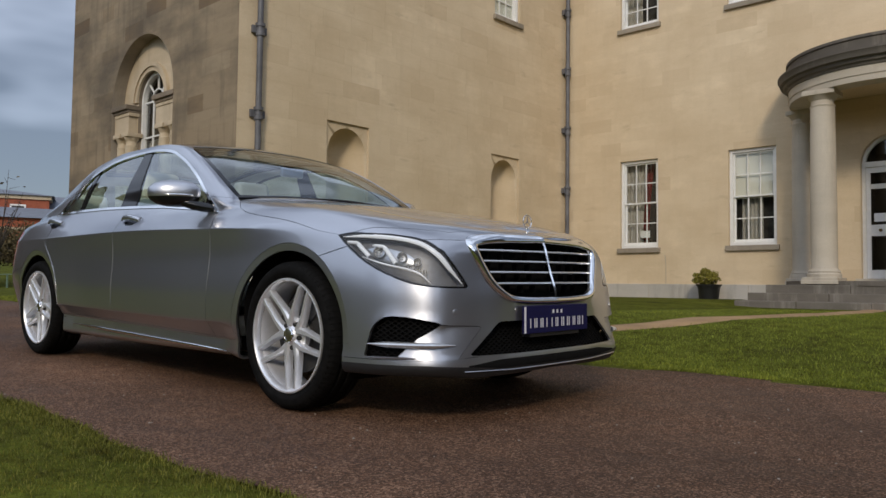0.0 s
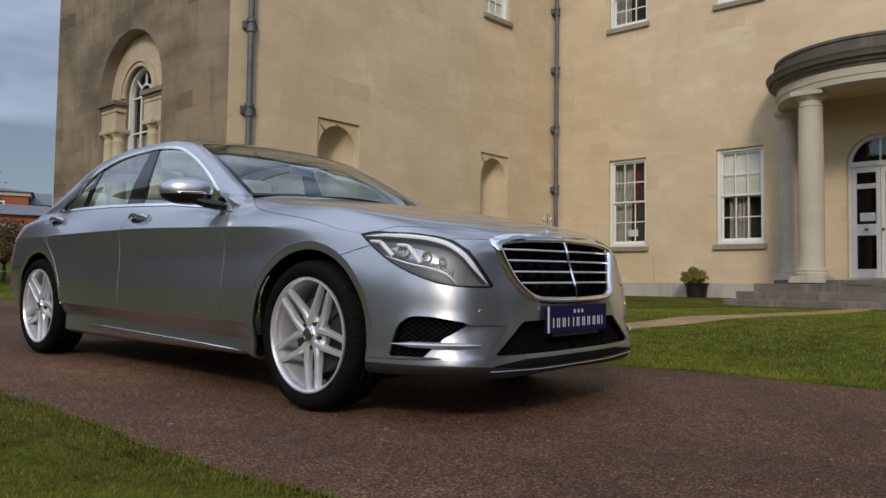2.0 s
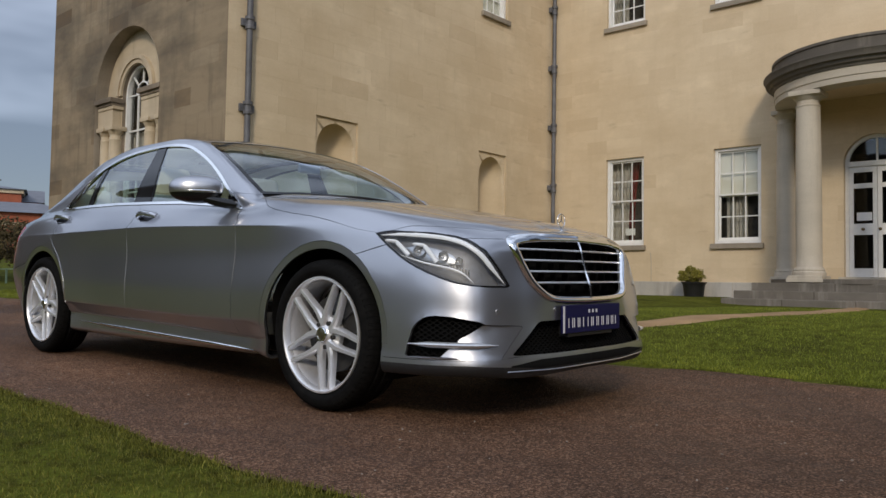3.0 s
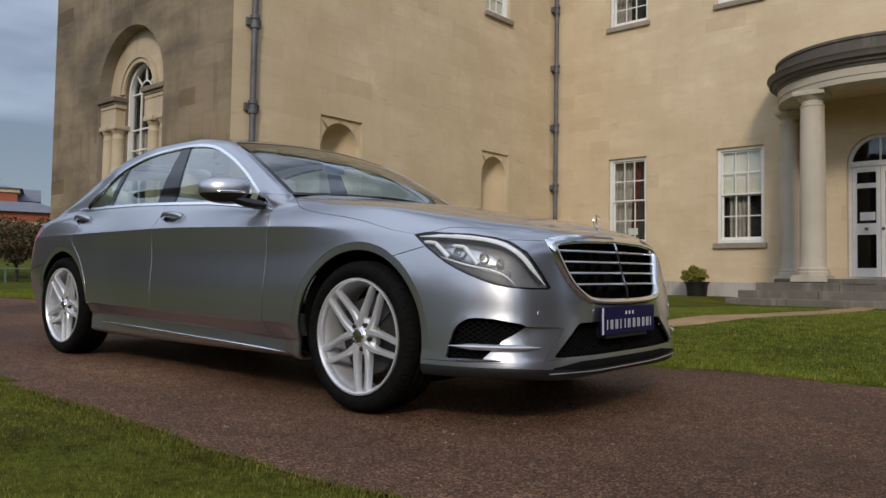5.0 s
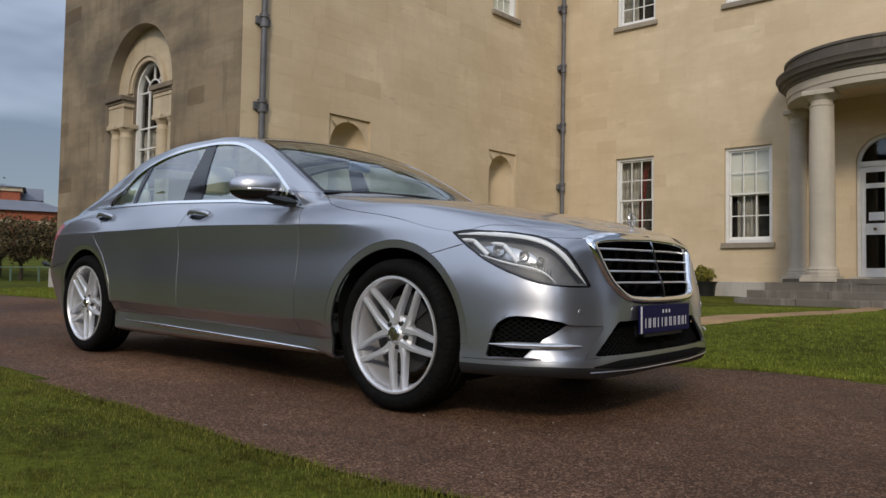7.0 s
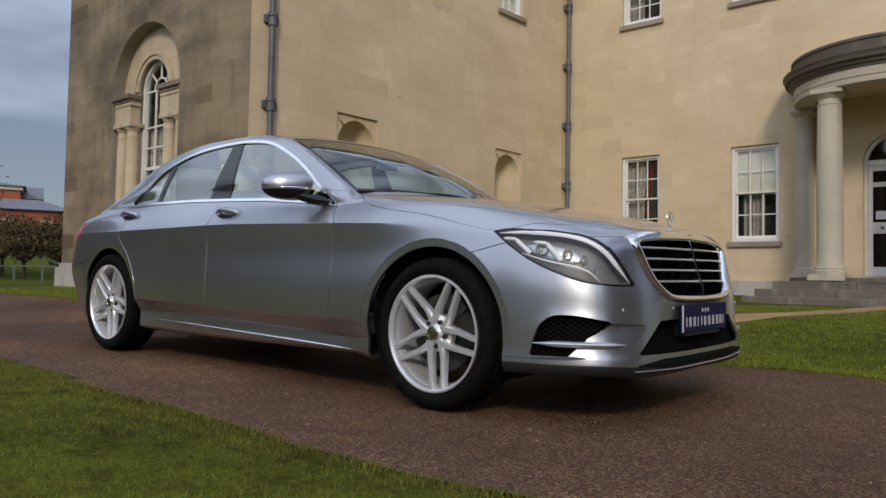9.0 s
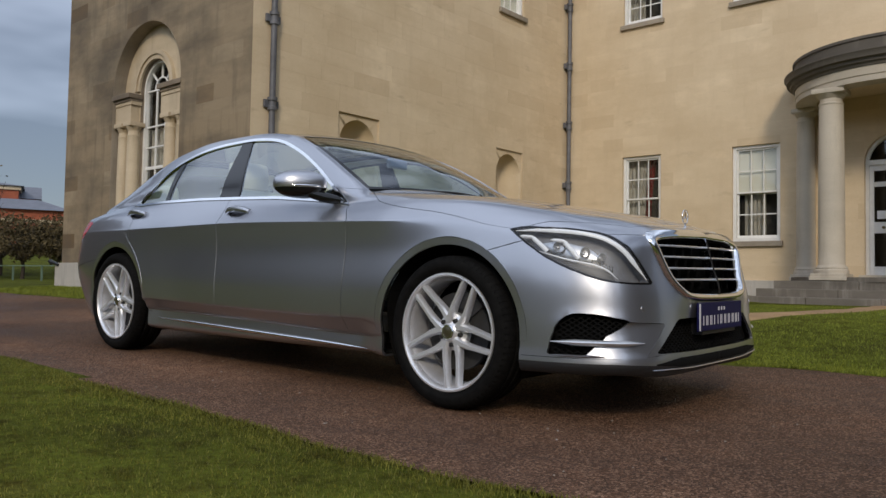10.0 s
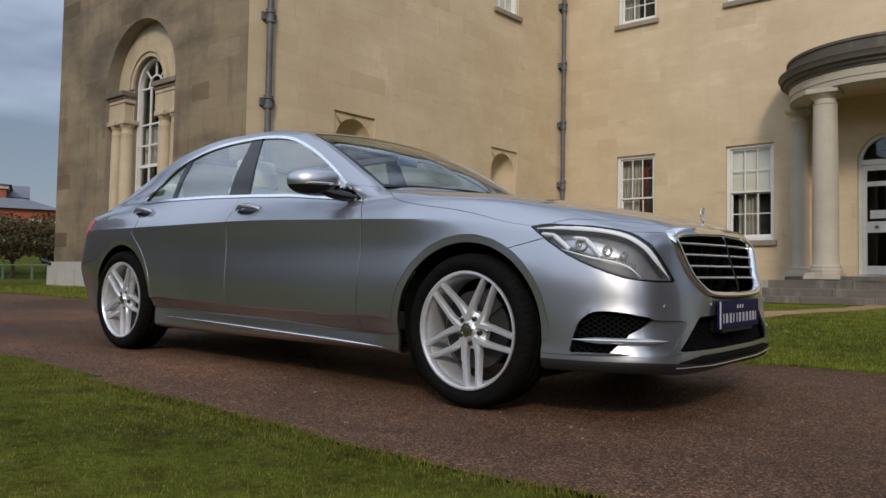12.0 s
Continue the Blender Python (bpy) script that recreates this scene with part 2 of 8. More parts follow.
def tarmac_material():
    """Red-brown surfacing: rolled chippings of several tones, darker damp patches and pale scuffs."""
    m, b, n, l = material("red_brown_tarmac", 0.8)
    geo = n.new("ShaderNodeNewGeometry")
    v = n.new("ShaderNodeTexVoronoi")
    v.inputs["Scale"].default_value = 165
    l.new(geo.outputs["Position"], v.inputs["Vector"])
    bw = n.new("ShaderNodeRGBToBW")
    l.new(v.outputs["Color"], bw.inputs["Color"])
    chips = ramp_node(n, l, bw.outputs["Val"], [(0.15, (0.030, 0.015, 0.008)), (0.42, (0.076, 0.038, 0.020)), (0.66, (0.126, 0.065, 0.036)), (0.86, (0.26, 0.158, 0.098))])
    broad = noise_node(n, l, 0.9, 5, 0.65, (0.5, 1.0, 1.0))
    f1 = ramp_node(n, l, broad.outputs["Fac"], [(0.3, (0.62, 0.60, 0.60)), (0.52, (1.0, 1.0, 1.0)), (0.72, (1.35, 1.33, 1.32))])
    c = mix_node(n, l, chips.outputs["Color"], f1.outputs["Color"], 1.0, "MULTIPLY")
    worn = noise_node(n, l, 0.33, 3, 0.5)
    f3 = ramp_node(n, l, worn.outputs["Fac"], [(0.36, (0.86, 0.86, 0.88)), (0.62, (1.45, 1.47, 1.52))])
    c = mix_node(n, l, c, f3.outputs["Color"], 1.0, "MULTIPLY")
    mid = noise_node(n, l, 7, 5, 0.7)
    f2 = ramp_node(n, l, mid.outputs["Fac"], [(0.3, (0.78, 0.78, 0.78)), (0.7, (1.18, 1.16, 1.15))])
    c = mix_node(n, l, c, f2.outputs["Color"], 1.0, "MULTIPLY")
    l.new(c, b.inputs["Base Color"])
    b.inputs["Specular IOR Level"].default_value = 0.2
    bump(n, l, b, v.outputs["Distance"], 0.9, 0.006)
    rr = ramp_node(n, l, broad.outputs["Fac"], [(0.35, (0.55, 0.55, 0.55)), (0.65, (0.85, 0.85, 0.85))])
    l.new(rr.outputs["Color"], b.inputs["Roughness"])
    return m


M_TURF = turf_material()
M_TARMAC = tarmac_material()
M_EARTH = plain("worn_earth_path", (0.31, 0.195, 0.095), 0.95, amount=0.25, scale=2.0, fine=40, relief=0.5)


# ---- mesh helpers ----
def part(name, bm, mat, parent=None, label="", smooth=False, sharp=35):
    """Links a bmesh as one mesh object, under a thing where a parent is given."""
    me = bpy.data.meshes.new(name)
    bm.to_mesh(me)
    bm.free()
    return link(name, me, mat, parent, label, smooth, sharp)


def link(name, me, mat, parent=None, label="", smooth=False, sharp=35):
    if mat and not me.materials:
        me.materials.append(mat)
    if smooth:
        me.shade_smooth()
        me.set_sharp_from_angle(angle=radians(sharp))
    ob = new(name, me)
    if parent:
        ob.parent = parent
    if label:
        ob["label"] = label
    return ob


def empty(name, at=(0, 0, 0)):
    ob = new(name)
    ob.location = at
    return ob


def box(bm, x0, x1, y0, y1, z0, z1, bevel=0.0):
    r = bmesh.ops.create_cube(bm, size=1.0, matrix=Matrix.Translation(((x0 + x1) / 2, (y0 + y1) / 2, (z0 + z1) / 2)) @ Matrix.Diagonal((abs(x1 - x0), abs(y1 - y0), abs(z1 - z0), 1)))
    if bevel:
        es = list({e for v in r["verts"] for e in v.link_edges})
        bmesh.ops.bevel(bm, geom=es, offset=bevel, segments=2, profile=0.6, affect="EDGES")
    return r["verts"]


def boxed(x0, x1, y0, y1, z0, z1, bevel=0.0):
    bm = bmesh.new()
    box(bm, x0, x1, y0, y1, z0, z1, bevel)
    return bm


def lathe(bm, profile, at=(0, 0, 0), steps=32, a0=0.0, a1=2 * math.pi, caps=True):
    """Turns (radius, height) points about the vertical through at."""
    full = abs(a1 - a0 - 2 * math.pi) < 1e-6
    cols = steps if full else steps + 1
    rings = []
    for r, z in profile:
        rings.append([bm.verts.new((at[0] + r * math.cos(a0 + (a1 - a0) * i / steps), at[1] + r * math.sin(a0 + (a1 - a0) * i / steps), at[2] + z)) for i in range(cols)])
    for ra, rb in zip(rings, rings[1:]):
        for i in range(steps):
            j = (i + 1) % cols
            bm.faces.new((ra[i], ra[j], rb[j], rb[i]))
    if caps and full:
        bm.faces.new(rings[0][::-1])
        bm.faces.new(rings[-1])
    return rings


def tube(bm, points, radius, steps=10, caps=True):
    """A round bar along points; radius is a number or one for each point."""
    pts = [Vector(p) for p in points]
    rad = radius if isinstance(radius, (list, tuple)) else [radius] * len(pts)
    rings, side = [], None
    for i, p in enumerate(pts):
        d = (pts[min(i + 1, len(pts) - 1)] - pts[max(i - 1, 0)]).normalized()
        if side is None:
            side = d.orthogonal().normalized()
        side = (side - d * side.dot(d)).normalized()
        up = d.cross(side)
        rings.append([bm.verts.new(p + rad[i] * (math.cos(2 * math.pi * k / steps) * side + math.sin(2 * math.pi * k / steps) * up)) for k in range(steps)])
    for ra, rb in zip(rings, rings[1:]):
        for k in range(steps):
            bm.faces.new((ra[k], ra[(k + 1) % steps], rb[(k + 1) % steps], rb[k]))
    if caps:
        bm.faces.new(rings[0][::-1])
        bm.faces.new(rings[-1])


def extrude_outline(bm, outline, m, depth):
    """A closed 2D outline in the plane of m (x right, y up), thickened by depth along m's z."""
    a = [bm.verts.new(m @ Vector((x, y, 0))) for x, y in outline]
    b = [bm.verts.new(m @ Vector((x, y, depth))) for x, y in outline]
    bm.faces.new(a[::-1])
    bm.faces.new(b)
    for i in range(len(a)):
        j = (i + 1) % len(a)
        bm.faces.new((a[i], a[j], b[j], b[i]))


def cut(bm, f, eps=1e-4):
    """Splits every face along the zero line of f(co)."""
    val = {v: f(v.co) for v in bm.verts}
    for v in val:
        if abs(val[v]) < eps:
            val[v] = 0.0
    for e in list(bm.edges):
        v1, v2 = e.verts
        a, b = val[v1], val[v2]
        if a * b < 0:
            t0, t1, p, q = 0.0, 1.0, v1.co.copy(), v2.co.copy()
            t = a / (a - b)
            for _ in range(6):
                g = f(p.lerp(q, t))
                if abs(g) < 1e-5:
                    break
                if g * a > 0:
                    t0, a2 = t, g
                    t = t + (t1 - t) * g / (g - b) if g != b else (t0 + t1) / 2
                else:
                    t1 = t
                    t = t0 + (t - t0) * a / (a - g) if a != g else (t0 + t1) / 2
            _, nv = bmesh.utils.edge_split(e, v1, t)
            nv.co = p.lerp(q, t)
            val[nv] = 0.0
    for face in list(bm.faces):
        on = [lp for lp in face.loops if val[lp.vert] == 0.0]
        if len(on) >= 2 and any(val[v] > 0 for v in face.verts) and any(val[v] < 0 for v in face.verts):
            vs = [lp.vert for lp in on]
            best = None
            for i in range(len(vs)):
                for j in range(i + 1, len(vs)):
                    if not any(vs[j] in ed.verts for ed in vs[i].link_edges if ed in face.edges):
                        best = (vs[i], vs[j])
            if best:
                try:
                    bmesh.utils.face_split(face, *best)
                except ValueError:
                    pass


# ---- ground ----
GY = [-200, 3.0, 4.45, 5.5, 8.0, 14.0, 19.2, 40.0, 400.0]
GZ = [0.0, 0.0, 0.06, 0.10, 0.26, 0.31, 0.345, 0.5, 0.5]


def ground_z(x, y):
    rise = float(np.interp(-x, [3.1, 6.2, 9.0, 14.0, 26.0], [0.0, 0.052, 0.080, 0.080, 0.0])) * float(np.interp(y, [4.6, 8.0], [1.0, 0.0]))
    dip = -0.11 * float(np.interp(x, [-7.4, -6.2], [0.0, 1.0])) * float(np.interp(y, [9.0, 15.5], [0.0, 1.0]))
    return float(np.interp(y, GY, GZ)) + rise + dip + float(np.interp(-x, [44, 62, 400], [0.0, 2.0, 3.0]))


def near_edge(x):
    """The drive's edge towards the near verge."""
    return 1.16 + 0.035 * max(0.0, -x - 2.4) + 0.02 * math.sin(3.1 * x) + 0.012 * math.sin(9.7 * x + 1) + 0.4 * max(0, x + 0.5) * -0.1


def far_edge(x):
    """The drive's edge towards the house."""
    return 4.50 + 0.085 * max(0.0, -x - 3.0) - 0.03 * max(0.0, x + 2.0) + 0.02 * math.sin(2.3 * x) + 0.012 * math.sin(8.3 * x)


def grid_sheet(name, xs, ys, z_of, mat):
    vs = [(x, y, z_of(x, y)) for y in ys for x in xs]
    w = len(xs)
    fs = [(j * w + i, j * w + i + 1, (j + 1) * w + i + 1, (j + 1) * w + i) for j in range(len(ys) - 1) for i in range(w - 1)]
    me = bpy.data.meshes.new(name)
    me.from_pydata(vs, [], fs)
    return link(name, me, mat, smooth=True, sharp=60)


def spaced(*runs):
    out = []
    for a, b, n in runs:
        out += list(np.linspace(a, b, n, endpoint=False))
    return out + [runs[-1][1]]


xs_g = spaced((-400, -70, 11), (-70, -40, 12), (-40, 12, 104), (12, 400, 12))
ys_g = spaced((-400, -4, 16), (-4, 20, 96), (20, 400, 14))
ground = grid_sheet("ground", xs_g, ys_g, lambda x, y: ground_z(x, y) - (0.03 if near_edge(x) + 0.02 < y < far_edge(x) - 0.02 else 0.0), M_TURF)
tagged(ground, "green lawn turf running to the horizon", "ground", kind="structure")


def strip(name, xs, lo, hi, rows, lift, mat, bulge=0.0):
    vs, fs = [], []
    for x in xs:
        a, b = lo(x), hi(x)
        for k in range(rows + 1):
            y = a + (b - a) * k / rows
            vs.append((x, y, ground_z(x, y) + lift + bulge * 4 * (k / rows) * (1 - k / rows)))
    w = rows + 1
    for i in range(len(xs) - 1):
        for k in range(rows):
            fs.append((i * w + k, (i + 1) * w + k, (i + 1) * w + k + 1, i * w + k + 1))
    me = bpy.data.meshes.new(name)
    me.from_pydata(vs, [], fs)
    return link(name, me, mat, smooth=True, sharp=60)


road = strip("road", spaced((-120, -20, 30), (-20, 8, 280), (8, 60, 20)), near_edge, far_edge, 24, -0.008, M_TARMAC)
tagged(road, "red-brown tarmac drive with rolled stone chippings", "drive", kind="structure")


def path_mid(y):
    return float(np.interp(y, [4.4, 6.0, 7.2, 9.0, 12.0, 16.5], [-5.2, -4.3, -3.72, -3.33, -3.42, -3.9]))


ys_p = list(np.linspace(4.6, 16.4, 90))
vs, fs = [], []
for y in ys_p:
    half = 0.25 + 0.04 * math.sin(1.9 * y) + 0.02 * math.sin(4.1 * y)
    for off, lift in ((-1.4, -0.022), (-0.7, 0.012), (0.0, 0.020), (0.7, 0.012), (1.4, -0.022)):
        x = path_mid(y) + half * off
        vs.append((x, y, ground_z(x, y) + lift))
for i in range(len(ys_p) - 1):
    for k in range(4):
        fs.append((i * 5 + k, i * 5 + k + 1, (i + 1) * 5 + k + 1, (i + 1) * 5 + k))
me = bpy.data.meshes.new("path")
me.from_pydata(vs, [], fs)
path = link("path", me, M_EARTH, smooth=True)
tagged(path, "narrow worn earth path across the lawn", "path", kind="structure")

# ---- the house: walls ----
XA, YB, YC = -12.84, 19.15, 8.0      # niche wall, entrance wall, arched-window wall
XL = -20.85
TOP = 10.3


class Face:
    """A wall's own axes: a along it, z up, n out of it."""

    def __init__(self, origin, along, out):
        self.o, self.a, self.n = Vector(origin), Vector(along), Vector(out)

    def at(self, a, z, n=0.0):
        return self.o + self.a * a + self.n * n + Vector((0, 0, z))

    def matrix(self, a=0, z=0, n=0):
        m = Matrix((self.a, Vector((0, 0, 1)), self.n)).transposed().to_4x4()
        m.translation = self.at(a, z, n)
        return m


WALL_N = Face((-12.95, YC, 0), (0.01973, 0.9998, 0), (0.9998, -0.01973, 0))
WALL_E = Face((XA, YB, 0), (1, 0, 0), (0, -1, 0))
WALL_A = Face((XL, YC, 0), (1, 0, 0), (0, -1, 0))


def face_box(bm, F, a0, a1, z0, z1, n0, n1, bevel=0.0):
    start = len(bm.verts)
    vs = box(bm, a0, a1, z0, z1, n0, n1, bevel)
    bm.verts.ensure_lookup_table()
    m = F.matrix()
    for v in list(bm.verts)[start:]:
        v.co = m @ v.co


def fbox(F, a0, a1, z0, z1, n0, n1, bevel=0.0):
    bm = bmesh.new()
    face_box(bm, F, a0, a1, z0, z1, n0, n1, bevel)
    bmesh.ops.recalc_face_normals(bm, faces=bm.faces)
    return bm


def slab(F, length, z0, z1, thick, holes, extra=()):
    """A wall with thickness and rectangular openings (a0, a1, z0, z1) through it."""
    As = sorted({0.0, length, *[h[0] for h in holes], *[h[1] for h in holes]})
    Zs = sorted({z0, z1, *[h[2] for h in holes], *[h[3] for h in holes]})
    bm = bmesh.new()
    cache = {}

    def V(a, z, n):
        k = (round(a, 4), round(z, 4), round(n, 4))
        if k not in cache:
            cache[k] = bm.verts.new(F.at(a, z, n))
        return cache[k]

    def solid(i, j):
        if not (0 <= i < len(As) - 1 and 0 <= j < len(Zs) - 1):
            return False
        a, z = (As[i] + As[i + 1]) / 2, (Zs[j] + Zs[j + 1]) / 2
        return not any(h[0] < a < h[1] and h[2] < z < h[3] for h in holes)

    for i in range(len(As) - 1):
        for j in range(len(Zs) - 1):
            if not solid(i, j):
                continue
            a0, a1, b0, b1 = As[i], As[i + 1], Zs[j], Zs[j + 1]
            bm.faces.new((V(a0, b0, 0), V(a1, b0, 0), V(a1, b1, 0), V(a0, b1, 0)))
            bm.faces.new((V(a0, b0, -thick), V(a0, b1, -thick), V(a1, b1, -thick), V(a1, b0, -thick)))
            for di, dj, p, q in ((-1, 0, (a0, b0), (a0, b1)), (1, 0, (a1, b0), (a1, b1)), (0, -1, (a0, b0), (a1, b0)), (0, 1, (a0, b1), (a1, b1))):
                if not solid(i + di, j + dj):
                    bm.faces.new((V(*p, 0), V(*q, 0), V(*q, -thick), V(*p, -thick)))
    bmesh.ops.recalc_face_normals(bm, faces=bm.faces)
    return bm


STONES = []      # laid last in the file


def later(wall, F, length, z0, z1, holes, arch, mat, rest, near, seed):
    STONES.append((wall, F, length, z0, z1, holes, arch, mat, rest, near, seed))


# openings, along each wall: (from, to, sill, head)
W1 = (XA * -1 - 10.92, XA * -1 - 9.77, 1.70, 4.15)
W2 = (XA * -1 - 7.83, XA * -1 - 6.64, 1.70, 4.15)
U1 = (XA * -1 - 10.92, XA * -1 - 9.75, 7.92, 9.7)
U2 = (XA * -1 - 7.83, XA * -1 - 6.64, 7.92, 9.7)
DOOR_X = -4.12
D1 = (XA * -1 + DOOR_X - 0.66, XA * -1 + DOOR_X + 0.66, 0.86, 4.14)
N1 = (10.19 - YC, 11.38 - YC, 1.9, 4.13)
N2 = (15.66 - YC, 16.86 - YC, 1.9, 4.13)
U0 = (15.76 - YC, 16.86 - YC, 7.92, 9.7)
ARCH_A, ARCH_R, ARCH_Z = -16.93 - XL, 1.48, 4.80      # middle, radius and springing of the great blind arch
A1 = (ARCH_A - ARCH_R - 0.012, ARCH_A + ARCH_R + 0.012, 1.55, ARCH_Z + ARCH_R + 0.012)

LEN_N, LEN_E, LEN_A = YB - YC, 21.0, -12.95 - XL
wall_niche = part("wall_niche_side", slab(WALL_N, LEN_N, 0.2, TOP, 0.55, [N1, N2, U0]), M_JOINT)
wall_entrance = part("wall_entrance_side", slab(WALL_E, LEN_E, 0.2, TOP, 0.5, [W1, W2, U1, U2, D1]), M_JOINT)
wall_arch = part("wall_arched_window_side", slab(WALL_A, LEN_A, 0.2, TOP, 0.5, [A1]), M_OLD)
tagged(wall_niche, "cream limestone ashlar wall with two arched niches", "wall", kind="structure")
tagged(wall_entrance, "cream limestone ashlar entrance wall with sash windows", "wall", kind="structure")
tagged(wall_arch, "mottled brown limestone wall with a great blind arch", "wall", kind="structure")
later(wall_niche, WALL_N, LEN_N, 0.72, 9.4, [N1, N2, U0], None, M_STONE, M_STONE_REST, 300, 3)
later(wall_entrance, WALL_E, 14.0, 0.72, 9.4, [W1, W2, U1, U2, D1], None, M_STONE, M_STONE_REST, 300, 5)
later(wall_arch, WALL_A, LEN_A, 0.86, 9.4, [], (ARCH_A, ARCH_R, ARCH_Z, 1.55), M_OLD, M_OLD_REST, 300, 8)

# plain walls and roof that close the house behind
bm = bmesh.new()
box(bm, XL, XL + 0.5, YC + 0.5, 30, 0.2, TOP)
closing = part("wall_garden_side", bm, M_OLD)
tagged(closing, "mottled brown limestone side wall", "wall", kind="structure")
bm = bmesh.new()
box(bm, XL + 0.5, 8.2, 29.5, 30, 0.2, TOP)
box(bm, 7.7, 8.2, YB + 0.5, 29.5, 0.2, TOP)
closing = part("wall_back", bm, M_STONE)
tagged(closing, "plain limestone back wall", "wall", kind="structure")
bm = bmesh.new()
box(bm, XL - 0.3, XA + 0.3, YC - 0.3, 30.2, TOP, TOP + 0.5)
box(bm, XA + 0.3, 8.5, YB - 0.3, 30.2, TOP, TOP + 0.5)
roof = part("roof", bm, M_CORNICE)
tagged(roof, "flat stone-edged roof and cornice", "roof", kind="structure")


# plinth courses, one stone after another
def plinth(name, F, a0, a1, z0, z1, out, step, gaps=()):
    base = fbox(F, a0, a1, z0, z1 - 0.01, -0.05, out - 0.012)
    ob = part(name, base, M_JOINT)
    tagged(ob, "pale grey stone plinth course, damp-stained", "plinth", kind="structure")
    a = a0
    rnd = random.Random(17)
    while a < a1 - 0.02:
        b = min(a1, a + step * rnd.uniform(0.8, 1.25))
        if not any(g[0] < (a + b) / 2 < g[1] for g in gaps):
            part("stone", fbox(F, a + 0.002, b - 0.002, z0, z1, out - 0.1, out, 0.012), M_PLINTH, ob)
        a = b
    return ob


plinth("plinth_entrance", WALL_E, 0.06, 6.9, 0.22, 0.715, 0.06, 1.25)
plinth("plinth_entrance", WALL_E, 10.6, 14.0, 0.22, 0.715, 0.06, 1.25)
plinth("plinth_niche", WALL_N, 0.0, LEN_N - 0.06, 0.2, 0.715, 0.06, 1.25)
plinth("plinth_arch", WALL_A, -0.12, LEN_A, 0.15, 0.855, 0.12, 1.1)


# ---- niches ----
def niche(F, h, name):
    """A square-headed sunk panel with a round-backed arched niche in it."""
    a0, a1, z0, z1 = h
    top = empty(name, F.at((a0 + a1) / 2, z0, -0.2))
    inv = Matrix.Translation(-top.location)
    m, r = (a0 + a1) / 2, (a1 - a0) / 2 - 0.075
    zs = z1 - 0.10 - r
    sunk = -0.05
    # panel round the arch
    bm = bmesh.new()
    K = 24
    arch = [(m + r, z0)] + [(m + r * math.cos(math.pi * k / K), zs + r * math.sin(math.pi * k / K)) for k in range(K + 1)] + [(m - r, z0)]
    outer = [(a1, z0)] + [(m + max(-1, min(1, 1.45 * math.cos(math.pi * k / K))) * (a1 - m), min(z1, zs + (z1 - zs) * 1.45 * math.sin(math.pi * k / K) + 0.0)) for k in range(K + 1)] + [(a0, z0)]
    va = [bm.verts.new(F.at(a, z, sunk)) for a, z in arch]
    vo = [bm.verts.new(F.at(a, z, sunk)) for a, z in outer]
    for i in range(len(va) - 1):
        bm.faces.new((va[i], va[i + 1], vo[i + 1], vo[i]))
    # the hollow: half a drum below, a quarter sphere above
    rows = []
    J = 16
    for z in (z0, (z0 + zs) / 2, zs):
        rows.append([bm.verts.new(F.at(m + r * math.cos(math.pi * j / J), z, sunk - 0.9 * r * math.sin(math.pi * j / J))) for j in range(J + 1)])
    for k in range(1, 11):
        ph = math.pi / 2 * k / 10
        rows.append([bm.verts.new(F.at(m + r * math.cos(ph) * math.cos(math.pi * j / J), zs + r * math.sin(ph), sunk - 0.9 * r * math.cos(ph) * math.sin(math.pi * j / J))) for j in range(J + 1)])
    for ra, rb in zip(rows, rows[1:]):
        for j in range(J):
            bm.faces.new((ra[j], ra[j + 1], rb[j + 1], rb[j]))
    bm.transform(inv)
    bmesh.ops.remove_doubles(bm, verts=bm.verts, dist=1e-4)
    part("hollow", bm, M_STONE, top, smooth=True, sharp=40)
    bm = fbox(F, a0 - 0.01, a1 + 0.01, z0 - 0.08, z0, -0.5, 0.03, 0.01)
    bm.transform(inv)
    part("sill", bm, M_STONE, top)
    return tagged(top, "arched wall niche of cream limestone in a sunk square panel", "niche", "niches", kind="structure")


niche(WALL_N, N1, "niche")
niche(WALL_N, N2, "niche")


# ---- sash windows ----
def drape(F, a0, a1, z0, z1, n, folds, top_a=None):
    """A hanging cloth with folds; it may be drawn aside towards its foot."""
    bm = bmesh.new()
    rows, cols = 14, folds * 8
    g = []
    for j in range(rows + 1):
        v = j / rows
        z = z0 + (z1 - z0) * v
        b = a1 if top_a is None else a1 + (top_a - a1) * v ** 2
        g.append([bm.verts.new(F.at(a0 + (b - a0) * i / cols, z, n + 0.025 * math.sin(2 * math.pi * folds * i / cols + 0.4 * v))) for i in range(cols + 1)])
    for j in range(rows):
        for i in range(cols):
            bm.faces.new((g[j][i], g[j][i + 1], g[j + 1][i + 1], g[j + 1][i]))
    bmesh.ops.solidify(bm, geom=bm.faces, thickness=0.006)
    return bm


